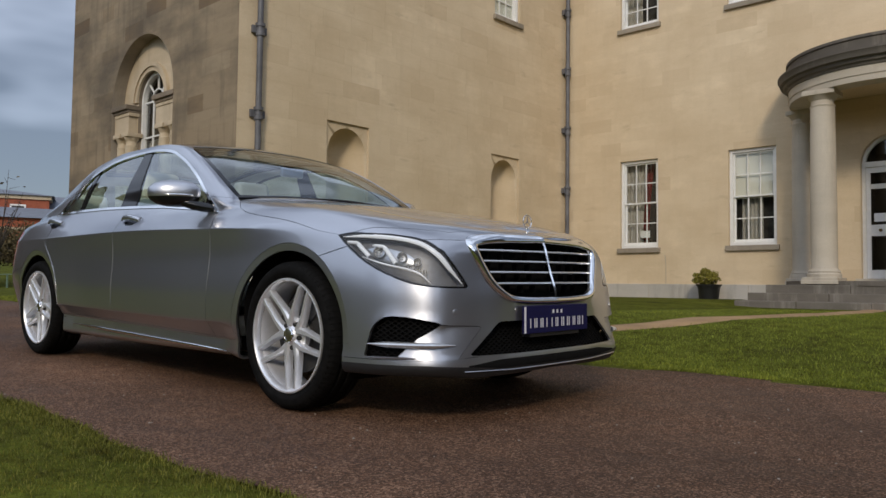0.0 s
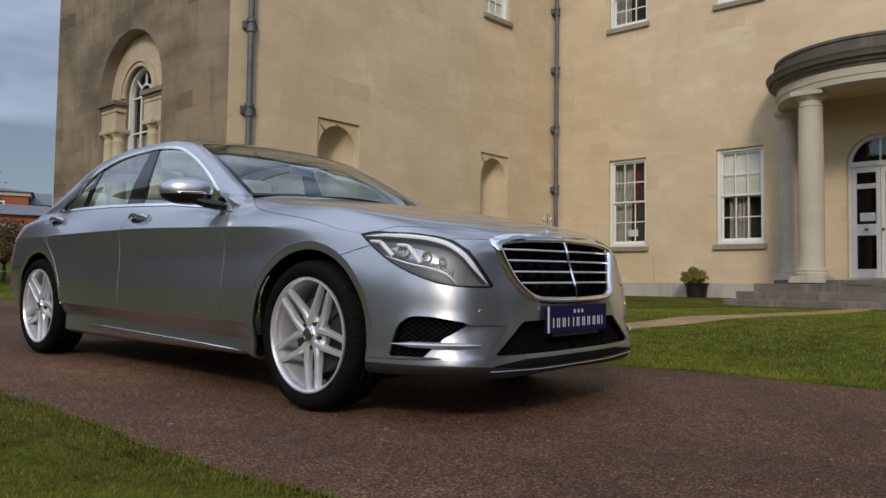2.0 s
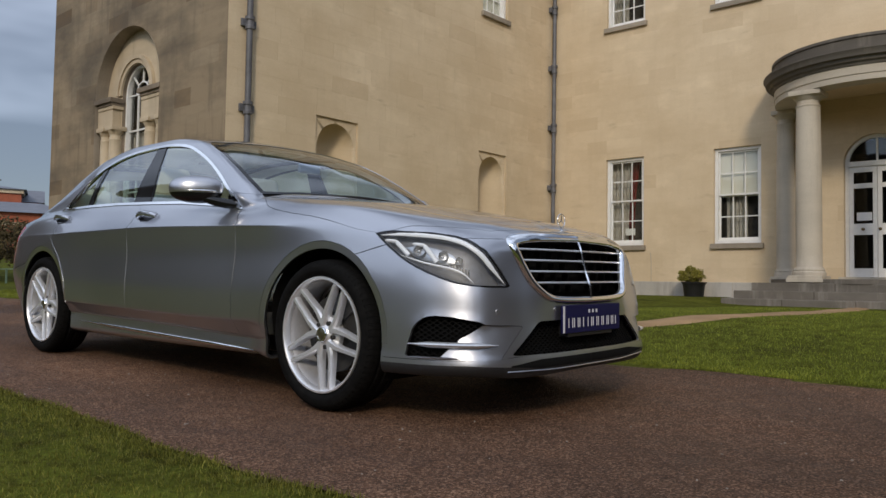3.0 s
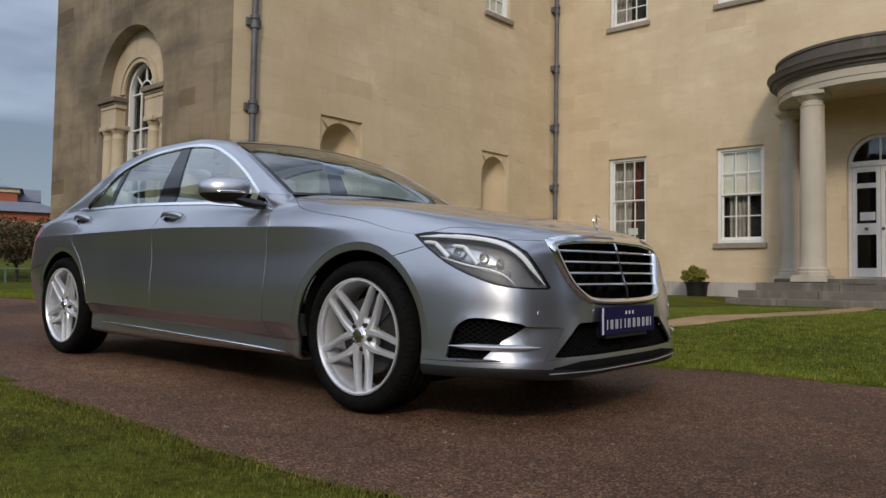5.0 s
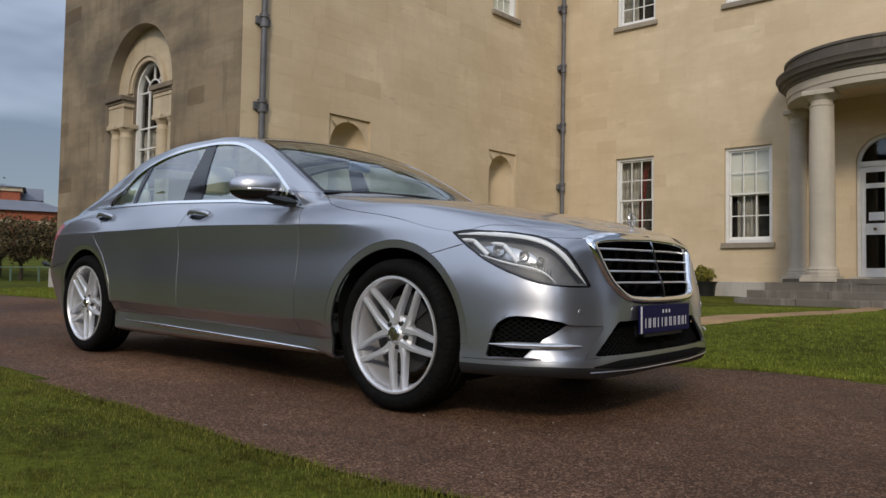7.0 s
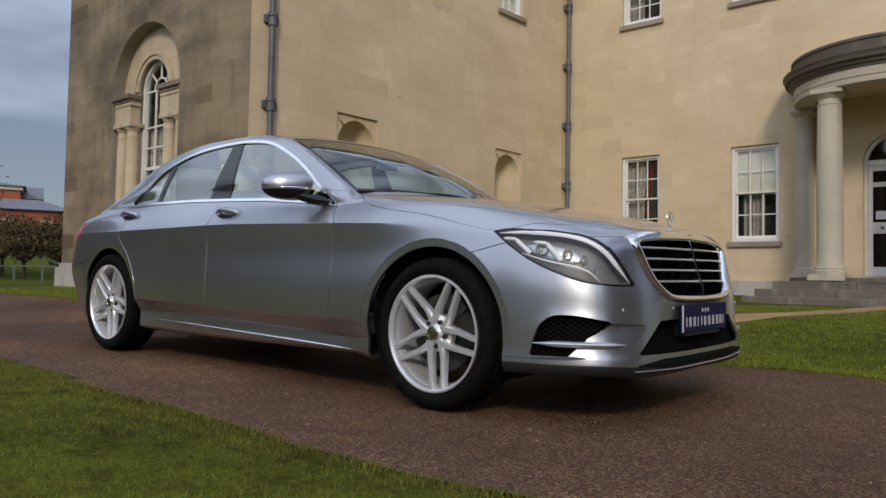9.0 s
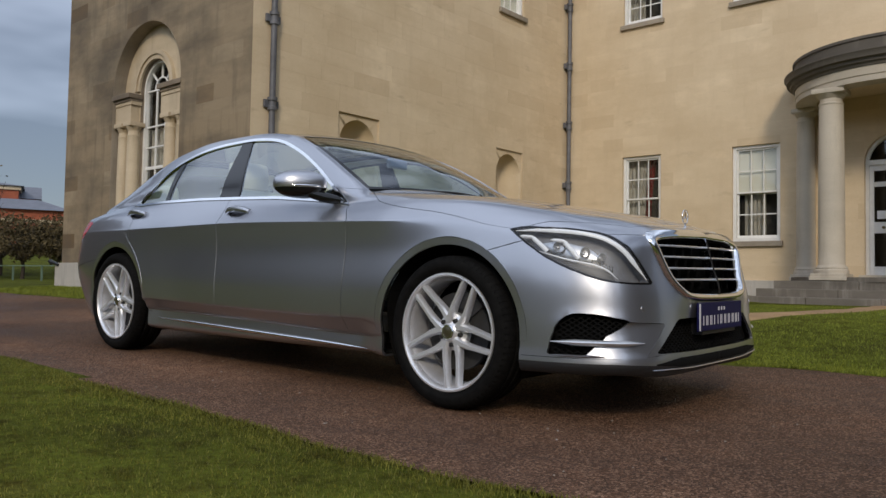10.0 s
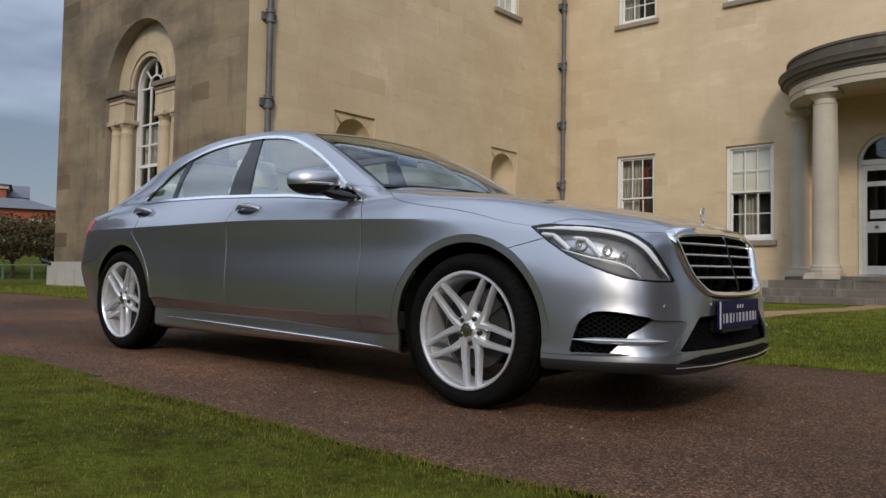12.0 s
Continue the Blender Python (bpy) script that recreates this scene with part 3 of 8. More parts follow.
def sash_window(name, F, h, label, rows=(2, 2), blind=0.0, cloth=(), notice=False):
    a0, a1, z0, z1 = h
    win = tagged(empty(name, F.at((a0 + a1) / 2, z0, 0)), label, "window", "sash windows", kind="structure")
    inv = Matrix.Translation(-win.location)

    def put(nm, bm, mat, up=win, lab="", smooth=False):
        bm.transform(inv)
        return part(nm, bm, mat, up, lab, smooth)

    d = -0.075
    bm = bmesh.new()
    for q in ((a0, a0 + 0.085, z0, z1), (a1 - 0.085, a1, z0, z1), (a0 + 0.085, a1 - 0.085, z1 - 0.075, z1), (a0 + 0.085, a1 - 0.085, z0, z0 + 0.09)):
        face_box(bm, F, q[0], q[1], q[2], q[3], d - 0.16, d, 0.006)
    put("window_frame", bm, M_WHITE)
    put("window_sill", fbox(F, a0 - 0.07, a1 + 0.07, z0 - 0.135, z0, -0.2, 0.085, 0.018), M_SILL, lab="grey weathered stone sill")
    mid = (z0 + z1) / 2 + 0.03
    ia0, ia1 = a0 + 0.085, a1 - 0.085
    for nm, s0, s1, n0 in (("lower_sash", z0 + 0.09, mid + 0.02, d - 0.095), ("upper_sash", mid - 0.02, z1 - 0.075, d - 0.05)):
        bm = bmesh.new()
        st = 0.042
        for q in ((ia0, ia0 + st, s0, s1), (ia1 - st, ia1, s0, s1), (ia0 + st, ia1 - st, s0, s0 + (0.07 if nm == "lower_sash" else st)), (ia0 + st, ia1 - st, s1 - st, s1)):
            face_box(bm, F, *q, n0 - 0.04, n0, 0.004)
        sash = put(nm, bm, M_WHITE)
        c0, c1 = ia0 + st, ia1 - st
        b0, b1 = s0 + (0.07 if nm == "lower_sash" else st), s1 - st
        for k in (1, 2):
            a = c0 + (c1 - c0) * k / 3
            put("glazing_bar", fbox(F, a - 0.014, a + 0.014, b0, b1, n0 - 0.036, n0 - 0.004, 0.004), M_WHITE, sash)
        z = (b0 + b1) / 2
        put("glazing_bar", fbox(F, c0, c1, z - 0.014, z + 0.014, n0 - 0.034, n0 - 0.006, 0.004), M_WHITE, sash)
        for k in range(3):
            for j in range(2):
                p0, p1 = c0 + (c1 - c0) * k / 3 + 0.002, c0 + (c1 - c0) * (k + 1) / 3 - 0.002
                q0, q1 = b0 + (b1 - b0) * j / 2 + 0.002, b0 + (b1 - b0) * (j + 1) / 2 - 0.002
                pane = put("pane", fbox(F, p0, p1, q0, q1, n0 - 0.024, n0 - 0.020), M_PANE, sash)
                pane.visible_shadow = False
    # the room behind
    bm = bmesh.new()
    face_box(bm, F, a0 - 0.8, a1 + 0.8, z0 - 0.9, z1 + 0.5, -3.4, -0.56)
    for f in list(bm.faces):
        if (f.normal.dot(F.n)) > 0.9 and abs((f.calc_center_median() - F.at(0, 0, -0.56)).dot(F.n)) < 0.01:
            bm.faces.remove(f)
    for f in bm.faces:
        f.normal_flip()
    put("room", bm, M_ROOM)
    if blind:
        put("roller_blind", fbox(F, ia0 + 0.01, ia1 - 0.01, z1 - 0.08 - blind, z1 - 0.08, d - 0.15, d - 0.146), M_BLIND)
    for mat, bm in cloth:
        put("curtain", bm, mat)
    if notice:
        put("notice", fbox(F, a0 + 0.5, a0 + 0.79, z0 + 0.30, z0 + 0.49, d - 0.152, d - 0.15), M_NOTICE)
    return win


def w1_cloth(h):
    a0, a1, z0, z1 = h
    return [(M_CURTAIN, drape(WALL_E, a0 + 0.02, a0 + 0.52, z0, z1, -0.36, 5, a0 + 0.66)), (M_RED, drape(WALL_E, a0 + 0.46, a0 + 0.66, z0, z1, -0.42, 3, a0 + 0.86))]


def w2_cloth(h):
    a0, a1, z0, z1 = h
    return [(M_CURTAIN, drape(WALL_E, a0 + 0.2, a0 + 0.74, z0, z1, -0.38, 5)), (M_ROOM, drape(WALL_E, a0 + 0.02, a0 + 0.2, z0, z1, -0.40, 2))]


sash_window("window_1", WALL_E, W1, "white twelve-pane sash window with pale and red curtains", cloth=w1_cloth(W1), notice=True)
sash_window("window_2", WALL_E, W2, "white twelve-pane sash window with a half-drawn cream blind", blind=1.17, cloth=w2_cloth(W2))
sash_window("window_3", WALL_E, U1, "white upper sash window with pale curtain", cloth=[(M_CURTAIN, drape(WALL_E, U1[0] + 0.02, U1[0] + 0.5, U1[2], U1[3], -0.38, 5))])
sash_window("window_4", WALL_E, U2, "white upper sash window with pale curtain", cloth=[(M_CURTAIN, drape(WALL_E, U2[0] + 0.02, U2[0] + 0.5, U2[2], U2[3], -0.38, 5))])
sash_window("window_5", WALL_N, U0, "white upper sash window with a drawn pale blind", blind=1.9)

# ---- the great arch with its columned window ----
RD = -0.29                 # back of the recess
CW, CZ = 0.655, 4.86        # half width and springing of the window
CA = -17.005 - XL            # its middle
arch_win = tagged(empty("window_6", WALL_A.at(ARCH_A, 1.55, 0)), "white round-headed window between stone columns in a blind arch", "window", kind="structure")
inv_a = Matrix.Translation(-arch_win.location)


def aput(nm, bm, mat, up=arch_win, lab="", smooth=False, sharp=35):
    bm.transform(inv_a)
    return part(nm, bm, mat, up, lab, smooth, sharp)


def arc(m, r, z, k0, k1, K):
    return [(m + r * math.cos(math.pi * k / K), z + r * math.sin(math.pi * k / K)) for k in range(k0, k1 + 1)]


# spandrels between the square hole and the arch, flush with the wall's core, and the arch's soffit
bm = bmesh.new()
K = 40
pts = arc(ARCH_A, ARCH_R, ARCH_Z, 0, K, K)
for i in range(K):
    (xa, za), (xb, zb) = pts[i], pts[i + 1]
    bm.faces.new([bm.verts.new(WALL_A.at(*p)) for p in ((xa, za, 0.0), (xb, zb, 0.0), (xb, A1[3], 0.0), (xa, A1[3], 0.0))])
bmesh.ops.remove_doubles(bm, verts=bm.verts, dist=1e-4)
aput("spandrel", bm, M_OLD)
bm = bmesh.new()
pts = [(ARCH_A + ARCH_R, 1.55)] + pts + [(ARCH_A - ARCH_R, 1.55)]
for i in range(len(pts) - 1):
    bm.faces.new([bm.verts.new(WALL_A.at(*p)) for p in ((*pts[i], 0.012), (*pts[i + 1], 0.012), (*pts[i + 1], RD), (*pts[i], RD))])
bmesh.ops.remove_doubles(bm, verts=bm.verts, dist=1e-4)
aput("soffit", bm, M_SILL, smooth=True, sharp=30)
# back of the recess with the window's hole
bm = bmesh.new()
inner = [(CA + CW, 1.55)] + arc(CA, CW, CZ, 0, K, K) + [(CA - CW, 1.55)]
outer = [(ARCH_A + ARCH_R, 1.55)] + arc(ARCH_A, ARCH_R, ARCH_Z, 0, K, K) + [(ARCH_A - ARCH_R, 1.55)]
vi = [bm.verts.new(WALL_A.at(*p, RD)) for p in inner]
vo = [bm.verts.new(WALL_A.at(*p, RD)) for p in outer]
for i in range(len(vi) - 1):
    bm.faces.new((vi[i], vi[i + 1], vo[i + 1], vo[i]))
aput("recess_back", bm, M_DRESSED, smooth=True, sharp=30)
bm = bmesh.new()
vi = [bm.verts.new(WALL_A.at(*p, RD)) for p in inner]
vd = [bm.verts.new(WALL_A.at(*p, RD - 0.28)) for p in inner]
for i in range(len(vi) - 1):
    bm.faces.new((vi[i], vi[i + 1], vd[i + 1], vd[i]))
aput("reveal", bm, M_SOOT, smooth=True, sharp=30, lab="soot-darkened window reveal")
# archivolt: two stepped rings
for nm, r0, r1, out in (("archivolt", CW, CW + 0.10, 0.05), ("archivolt", CW + 0.10, CW + 0.19, 0.085)):
    bm = bmesh.new()
    extrude_outline(bm, arc(CA, r1, CZ, 0, 30, 30) + arc(CA, r0, CZ, 0, 30, 30)[::-1], WALL_A.matrix(0, 0, RD), out)
    aput(nm, bm, M_DRESSED)


def pillar(bm, x, y, z0, z1, r, cap=0.0):
    """A plain Doric shaft with base and capital."""
    h = z1 - z0
    prof = [(r * 1.28, 0), (r * 1.28, 0.07), (r * 1.18, 0.10), (r * 1.2, 0.13), (r * 1.08, 0.17), (r * 1.0, 0.2)]
    prof += [(r * (1.0 - 0.15 * max(0.0, (k / 10 - 0.3)) ** 1.5), 0.2 + (h - 0.2 - 0.34) * k / 10) for k in range(1, 11)]
    t = r * 0.86
    prof += [(t * 1.1, h - 0.33), (t * 1.12, h - 0.30), (t * 1.0, h - 0.285), (t * 1.0, h - 0.2), (t * 1.08, h - 0.19), (t * 1.32, h - 0.11), (t * 1.36, h - 0.10)]
    lathe(bm, prof, (x, y, z0), 36)
    box(bm, x - t * 1.42, x + t * 1.42, y - t * 1.42, y + t * 1.42, z0 + h - 0.10, z0 + h, 0.008)


for a, n in ((ARCH_A - ARCH_R + 0.21, -0.20), (ARCH_A - ARCH_R + 0.66, -0.19), (ARCH_A + ARCH_R - 0.21, -0.20), (ARCH_A + ARCH_R - 0.66, -0.19)):
    bm = bmesh.new()
    p = WALL_A.at(a, 0, n)
    pillar(bm, p.x, p.y, 1.62, 4.12, 0.15)
    aput("column", bm, M_DRESSED, smooth=True, sharp=40)
for a0, a1 in ((ARCH_A - ARCH_R, CA - CW + 0.02), (CA + CW - 0.02, ARCH_A + ARCH_R)):
    bm = bmesh.new()
    face_box(bm, WALL_A, a0, a1 - 0.05 if a0 < CA else a1, 4.12, 4.52, RD - 0.02, -0.07, 0.01)
    face_box(bm, WALL_A, a0 + 0.02, a1, 4.52, 4.60, RD - 0.02, -0.05, 0.01)
    aput("entablature", bm, M_DRESSED)
    bm = bmesh.new()
    face_box(bm, WALL_A, a0 + 0.01, a1 - 0.01, 4.602, 4.67, RD - 0.02, -0.025, 0.01)
    face_box(bm, WALL_A, a0 - 0.03, a1 + 0.02, 4.67, 4.78, RD - 0.02, 0.03, 0.015)
    aput("entablature_cornice", bm, M_SOOT, lab="soot-darkened cornice")
aput("arch_sill", fbox(WALL_A, ARCH_A - ARCH_R - 0.05, ARCH_A + ARCH_R + 0.05, 1.42, 1.62, RD - 0.3, 0.1, 0.02), M_DRESSED)
# joinery: frame, bars with an intersecting head, panes
gd = RD - 0.2
bm = bmesh.new()
r1, r0 = CW, CW - 0.065
extrude_outline(bm, [(CA + r1, 1.62)] + arc(CA, r1, CZ, 0, 30, 30) + [(CA - r1, 1.62), (CA - r0, 1.62)] + arc(CA, r0, CZ, 0, 30, 30)[::-1] + [(CA + r0, 1.62)], WALL_A.matrix(0, 0, gd), 0.12)
bmesh.ops.recalc_face_normals(bm, faces=bm.faces)
frame_a = aput("window_frame", bm, M_WHITE)
for a in (CA - r0 / 3, CA + r0 / 3):
    aput("glazing_bar", fbox(WALL_A, a - 0.016, a + 0.016, 1.62, CZ, gd + 0.02, gd + 0.06), M_WHITE, frame_a)
for z in (2.1, 2.58, 3.06, 3.54, 4.02, CZ):
    w = 0.016 if z != 3.06 else 0.035
    aput("glazing_bar", fbox(WALL_A, CA - r0, CA + r0, z - w, z + w, gd + 0.022, gd + 0.058), M_WHITE, frame_a)
# fanlight: an inner half ring and bars that spread from it
fan = r0 * 0.46
bm = bmesh.new()
extrude_outline(bm, arc(CA, fan + 0.016, CZ, 0, 24, 24) + arc(CA, fan - 0.016, CZ, 0, 24, 24)[::-1], WALL_A.matrix(0, 0, gd + 0.02), 0.04)
bmesh.ops.recalc_face_normals(bm, faces=bm.faces)
aput("fanlight_ring", bm, M_WHITE, frame_a)
for t in (45, 90, 135):
    c, d = math.cos(radians(t)), math.sin(radians(t))
    bm = bmesh.new()
    extrude_outline(bm, [(CA + r * c - w * d, CZ + r * d + w * c) for r, w in ((fan, -0.014), (r0 + 0.01, -0.014), (r0 + 0.01, 0.014), (fan, 0.014))], WALL_A.matrix(0, 0, gd + 0.021), 0.038)
    bmesh.ops.recalc_face_normals(bm, faces=bm.faces)
    aput("glazing_bar", bm, M_WHITE, frame_a)
bm = bmesh.new()
extrude_outline(bm, [(CA + r0, 1.62)] + arc(CA, r0, CZ, 0, 30, 30) + [(CA - r0, 1.62)], WALL_A.matrix(0, 0, gd + 0.03), 0.004)
pane = aput("pane", bm, M_PANE, frame_a)
pane.visible_shadow = False
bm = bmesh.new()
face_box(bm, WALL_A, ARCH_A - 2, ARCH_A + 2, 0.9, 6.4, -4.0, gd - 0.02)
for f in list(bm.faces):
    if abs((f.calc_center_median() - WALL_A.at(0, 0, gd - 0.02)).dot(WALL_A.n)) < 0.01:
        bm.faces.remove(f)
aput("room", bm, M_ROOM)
aput("net_curtain", drape(WALL_A, CA - r0, CA + r0, 3.12, 3.98, gd - 0.08, 9), M_CURTAIN)


# ---- downpipes ----
def downpipe(F, a, n, z0, z1, brackets, label):
    p = F.at(a, 0, n)
    top = tagged(empty("downpipe", (p.x, p.y, z0)), label, "downpipe", "cast iron downpipes")
    bm = bmesh.new()
    lathe(bm, [(0.062, 0), (0.062, z1 - z0)], (0, 0, 0), 20)
    part("pipe", bm, M_LEAD, top, smooth=True, sharp=60)
    for z in brackets:
        bm = bmesh.new()
        lathe(bm, [(0.062, -0.13), (0.088, -0.125), (0.09, -0.06), (0.074, -0.05), (0.074, 0.05), (0.096, 0.06), (0.098, 0.125), (0.062, 0.13)], (0, 0, z - z0), 20)
        part("collar", bm, M_LEAD, top, smooth=True, sharp=40)
        bm = bmesh.new()
        m = Matrix((F.a, Vector((0, 0, 1)), F.n)).transposed().to_4x4()
        vs_ = box(bm, -0.165, 0.165, -0.075, 0.075, -n + 0.012, -0.02, 0.006)
        for sx in (-1, 1):
            lathe(bm, [(0.03, 0), (0.03, 0.02), (0.018, 0.03)], (sx * 0.13, 0, -n + 0.03), 8)
        bm.transform(Matrix.Translation((0, 0, z - z0)) @ m)
        part("wall_bracket", bm, M_LEAD, top)
    return top


downpipe(WALL_N, 8.43 - YC, 0.085, 0.5, 9.6, [2.26, 3.94, 5.62, 7.3, 8.98], "lead-grey cast iron downpipe with square wall brackets")
downpipe(WALL_N, 19.03 - YC, 0.12, 0.5, 9.6, [1.66, 3.45, 5.24, 7.02, 8.80], "lead-grey cast iron downpipe in the inner corner of the walls")

# ---- portico ----
PX, PY = -4.02, 18.88
portico = tagged(empty("portico", (PX, PY, 0.86)), "half-round stone portico on grey columns with a sooty cornice", "portico")
inv_p = Matrix.Translation(-portico.location)


def pput(nm, bm, mat, lab="", smooth=True, sharp=35):
    bm.transform(inv_p)
    return part(nm, bm, mat, portico, lab, smooth, sharp)


def half_ring(prof):
    """A closed (radius, z) outline swept round the half circle and straight back to the wall."""
    bm = bmesh.new()
    S = 64
    way = [(PX - 1, None)] + [(None, math.pi + math.pi * k / S) for k in range(S + 1)] + [(PX + 1, None)]
    rings = []
    for x, ang in way:
        ring = []
        for r, z in prof:
            if ang is None:
                ring.append(bm.verts.new((PX + (r if x > PX else -r), YB - 0.01, z)))
            else:
                ring.append(bm.verts.new((PX + r * math.cos(ang), PY + r * math.sin(ang), z)))
        rings.append(ring)
    for ra, rb in zip(rings, rings[1:]):
        for i in range(len(prof)):
            j = (i + 1) % len(prof)
            bm.faces.new((ra[i], ra[j], rb[j], rb[i]))
    bmesh.ops.recalc_face_normals(bm, faces=bm.faces)
    return bm


pput("architrave", half_ring([(1.66, 4.82), (2.10, 4.82), (2.10, 4.94), (2.12, 4.95), (2.12, 5.12), (1.66, 5.12)]), M_COLUMN)
pput("cornice", half_ring([(1.66, 5.124), (2.14, 5.124), (2.16, 5.17), (2.21, 5.20), (2.23, 5.26), (2.30, 5.28), (2.32, 5.36), (2.35, 5.40), (2.35, 5.43), (2.2, 5.46), (1.66, 5.46)]), M_CORNICE, "soot-blackened moulded cornice")
pput("blocking_course", half_ring([(1.7, 5.46), (2.14, 5.46), (2.14, 5.68), (2.17, 5.69), (2.17, 5.75), (1.7, 5.75)]), M_CORNICE)
bm = bmesh.new()
S = 48
outl = [(PX + 1.7 * math.cos(math.pi + math.pi * k / S), PY + 1.7 * math.sin(math.pi + math.pi * k / S)) for k in range(S + 1)] + [(PX + 1.7, YB - 0.012), (PX - 1.7, YB - 0.012)]
extrude_outline(bm, outl, Matrix.Translation((0, 0, 5.02)), 0.5)
bmesh.ops.recalc_face_normals(bm, faces=bm.faces)
pput("soffit", bm, M_STONE, smooth=False)
for ang, rad, r in ((-180, 1.955, 0.215), (-122, 1.90, 0.262), (-58, 1.90, 0.262), (0, 1.955, 0.215)):
    cx_, cy_ = PX + rad * math.cos(radians(ang)), PY + rad * math.sin(radians(ang))
    bm = bmesh.new()
    pillar(bm, cx_, cy_, 0.86, 4.82, r)
    pput("column", bm, M_COLUMN, sharp=40)
    w = r * 1.40
    pput("column_plinth", boxed(cx_ - w, cx_ + w, cy_ - w, min(cy_ + w, 19.08), 0.72, 0.800, 0.012), M_COLUMN, smooth=False)
    w = r * 1.31
    pput("column_base", boxed(cx_ - w, cx_ + w, cy_ - w, min(cy_ + w, 19.07), 0.797, 0.864, 0.012), M_COLUMN, smooth=False)

# steps of separate stones
steps = tagged(empty("steps", (PX, 17.0, 0.3)), "worn dark stone entrance steps with chipped pale edges", "steps", kind="structure")
inv_s = Matrix.Translation(-steps.location)
rnd = random.Random(4)
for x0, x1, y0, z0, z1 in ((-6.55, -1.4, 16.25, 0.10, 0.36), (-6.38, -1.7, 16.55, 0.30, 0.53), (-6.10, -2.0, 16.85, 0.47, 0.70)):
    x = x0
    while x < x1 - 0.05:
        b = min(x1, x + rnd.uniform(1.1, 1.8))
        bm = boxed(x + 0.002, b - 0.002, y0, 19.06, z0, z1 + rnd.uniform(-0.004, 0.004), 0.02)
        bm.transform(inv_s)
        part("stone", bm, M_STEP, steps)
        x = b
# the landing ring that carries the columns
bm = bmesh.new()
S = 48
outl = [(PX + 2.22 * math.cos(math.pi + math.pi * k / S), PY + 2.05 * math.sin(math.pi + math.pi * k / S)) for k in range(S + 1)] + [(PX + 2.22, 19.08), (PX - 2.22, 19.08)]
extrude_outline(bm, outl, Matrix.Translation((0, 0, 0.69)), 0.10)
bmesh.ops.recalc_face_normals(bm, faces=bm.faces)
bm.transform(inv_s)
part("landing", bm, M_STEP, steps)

# ---- entrance door ----
door = tagged(empty("door_1", (DOOR_X, YB, 0.86)), "white glazed double door with a round fanlight", "door", kind="structure")
inv_d = Matrix.Translation(-door.location)
da = XA * -1 + DOOR_X


def dput(nm, bm, mat, up=door, lab="", smooth=False):
    bmesh.ops.recalc_face_normals(bm, faces=bm.faces)
    bm.transform(inv_d)
    return part(nm, bm, mat, up, lab, smooth)


DR, DZ = 0.66, 3.48
# stone spandrels closing the square hole above the fanlight
bm = bmesh.new()
extrude_outline(bm, arc(da, DR, DZ, 0, 30, 30) + [(da - DR, D1[3] + 0.004), (da + DR, D1[3] + 0.004)], WALL_E.matrix(0, 0, -0.4), 0.403)
dput("arch_stone", bm, M_STONE)
dn = -0.14
bm = bmesh.new()
extrude_outline(bm, [(da + DR, 0.86)] + arc(da, DR, DZ, 0, 30, 30) + [(da - DR, 0.86), (da - DR + 0.075, 0.86)] + arc(da, DR - 0.075, DZ, 0, 30, 30)[::-1] + [(da + DR - 0.075, 0.86)], WALL_E.matrix(0, 0, dn - 0.1), 0.1)
dput("door_frame", bm, M_WHITE)
dput("transom", fbox(WALL_E, da - DR + 0.075, da + DR - 0.075, DZ - 0.06, DZ + 0.06, dn - 0.1, dn + 0.02, 0.008), M_WHITE)
bm = bmesh.new()
extrude_outline(bm, arc(da, DR - 0.08, DZ, 0, 30, 30), WALL_E.matrix(0, 0, dn - 0.06), 0.004)
p = dput("fanlight_pane", bm, M_PANE)
p.visible_shadow = False
dput("glazing_bar", fbox(WALL_E, da - 0.02, da + 0.02, DZ + 0.06, DZ + DR - 0.07, dn - 0.07, dn - 0.03), M_WHITE)
for s in (-1, 1):
    e0, e1 = sorted((da + s * 0.004, da + s * (DR - 0.078)))
    rails = [0.87, 1.07, 1.84, 2.10, 2.92, 3.03, 3.29, 3.42]
    bm = bmesh.new()
    face_box(bm, WALL_E, e0, e0 + 0.09, rails[0], rails[-1], dn - 0.075, dn - 0.025, 0.004)
    face_box(bm, WALL_E, e1 - 0.09, e1, rails[0], rails[-1], dn - 0.075, dn - 0.025, 0.004)
    for r0_, r1_ in zip(rails[::2], rails[1::2]):
        face_box(bm, WALL_E, e0 + 0.09, e1 - 0.09, r0_, r1_, dn - 0.073, dn - 0.027, 0.004)
    leaf = dput("door_leaf", bm, M_WHITE)
    for r0_, r1_ in zip(rails[1::2], rails[2::2]):
        p = dput("pane", fbox(WALL_E, e0 + 0.088, e1 - 0.088, r0_ - 0.002, r1_ + 0.002, dn - 0.052, dn - 0.048), M_PANE, leaf)
        p.visible_shadow = False
    bm = bmesh.new()
    c = WALL_E.at((e0 + e1) / 2 if s < 0 else e0 + 0.05, 1.97, dn - 0.025)
    lathe(bm, [(0.035, 0), (0.035, 0.012), (0.012, 0.016), (0.012, 0.04), (0.028, 0.05), (0.03, 0.07), (0.012, 0.085)], (0, 0, 0), 16)
    bm.transform(Matrix.Translation(c) @ Matrix.Rotation(radians(90), 4, "X"))
    dput("door_knob", bm, M_BRASS, leaf)
    if s < 0:
        dput("notice", fbox(WALL_E, e0 + 0.15, e1 - 0.11, 2.17, 2.36, dn - 0.047, dn - 0.045), M_NOTICE, leaf)
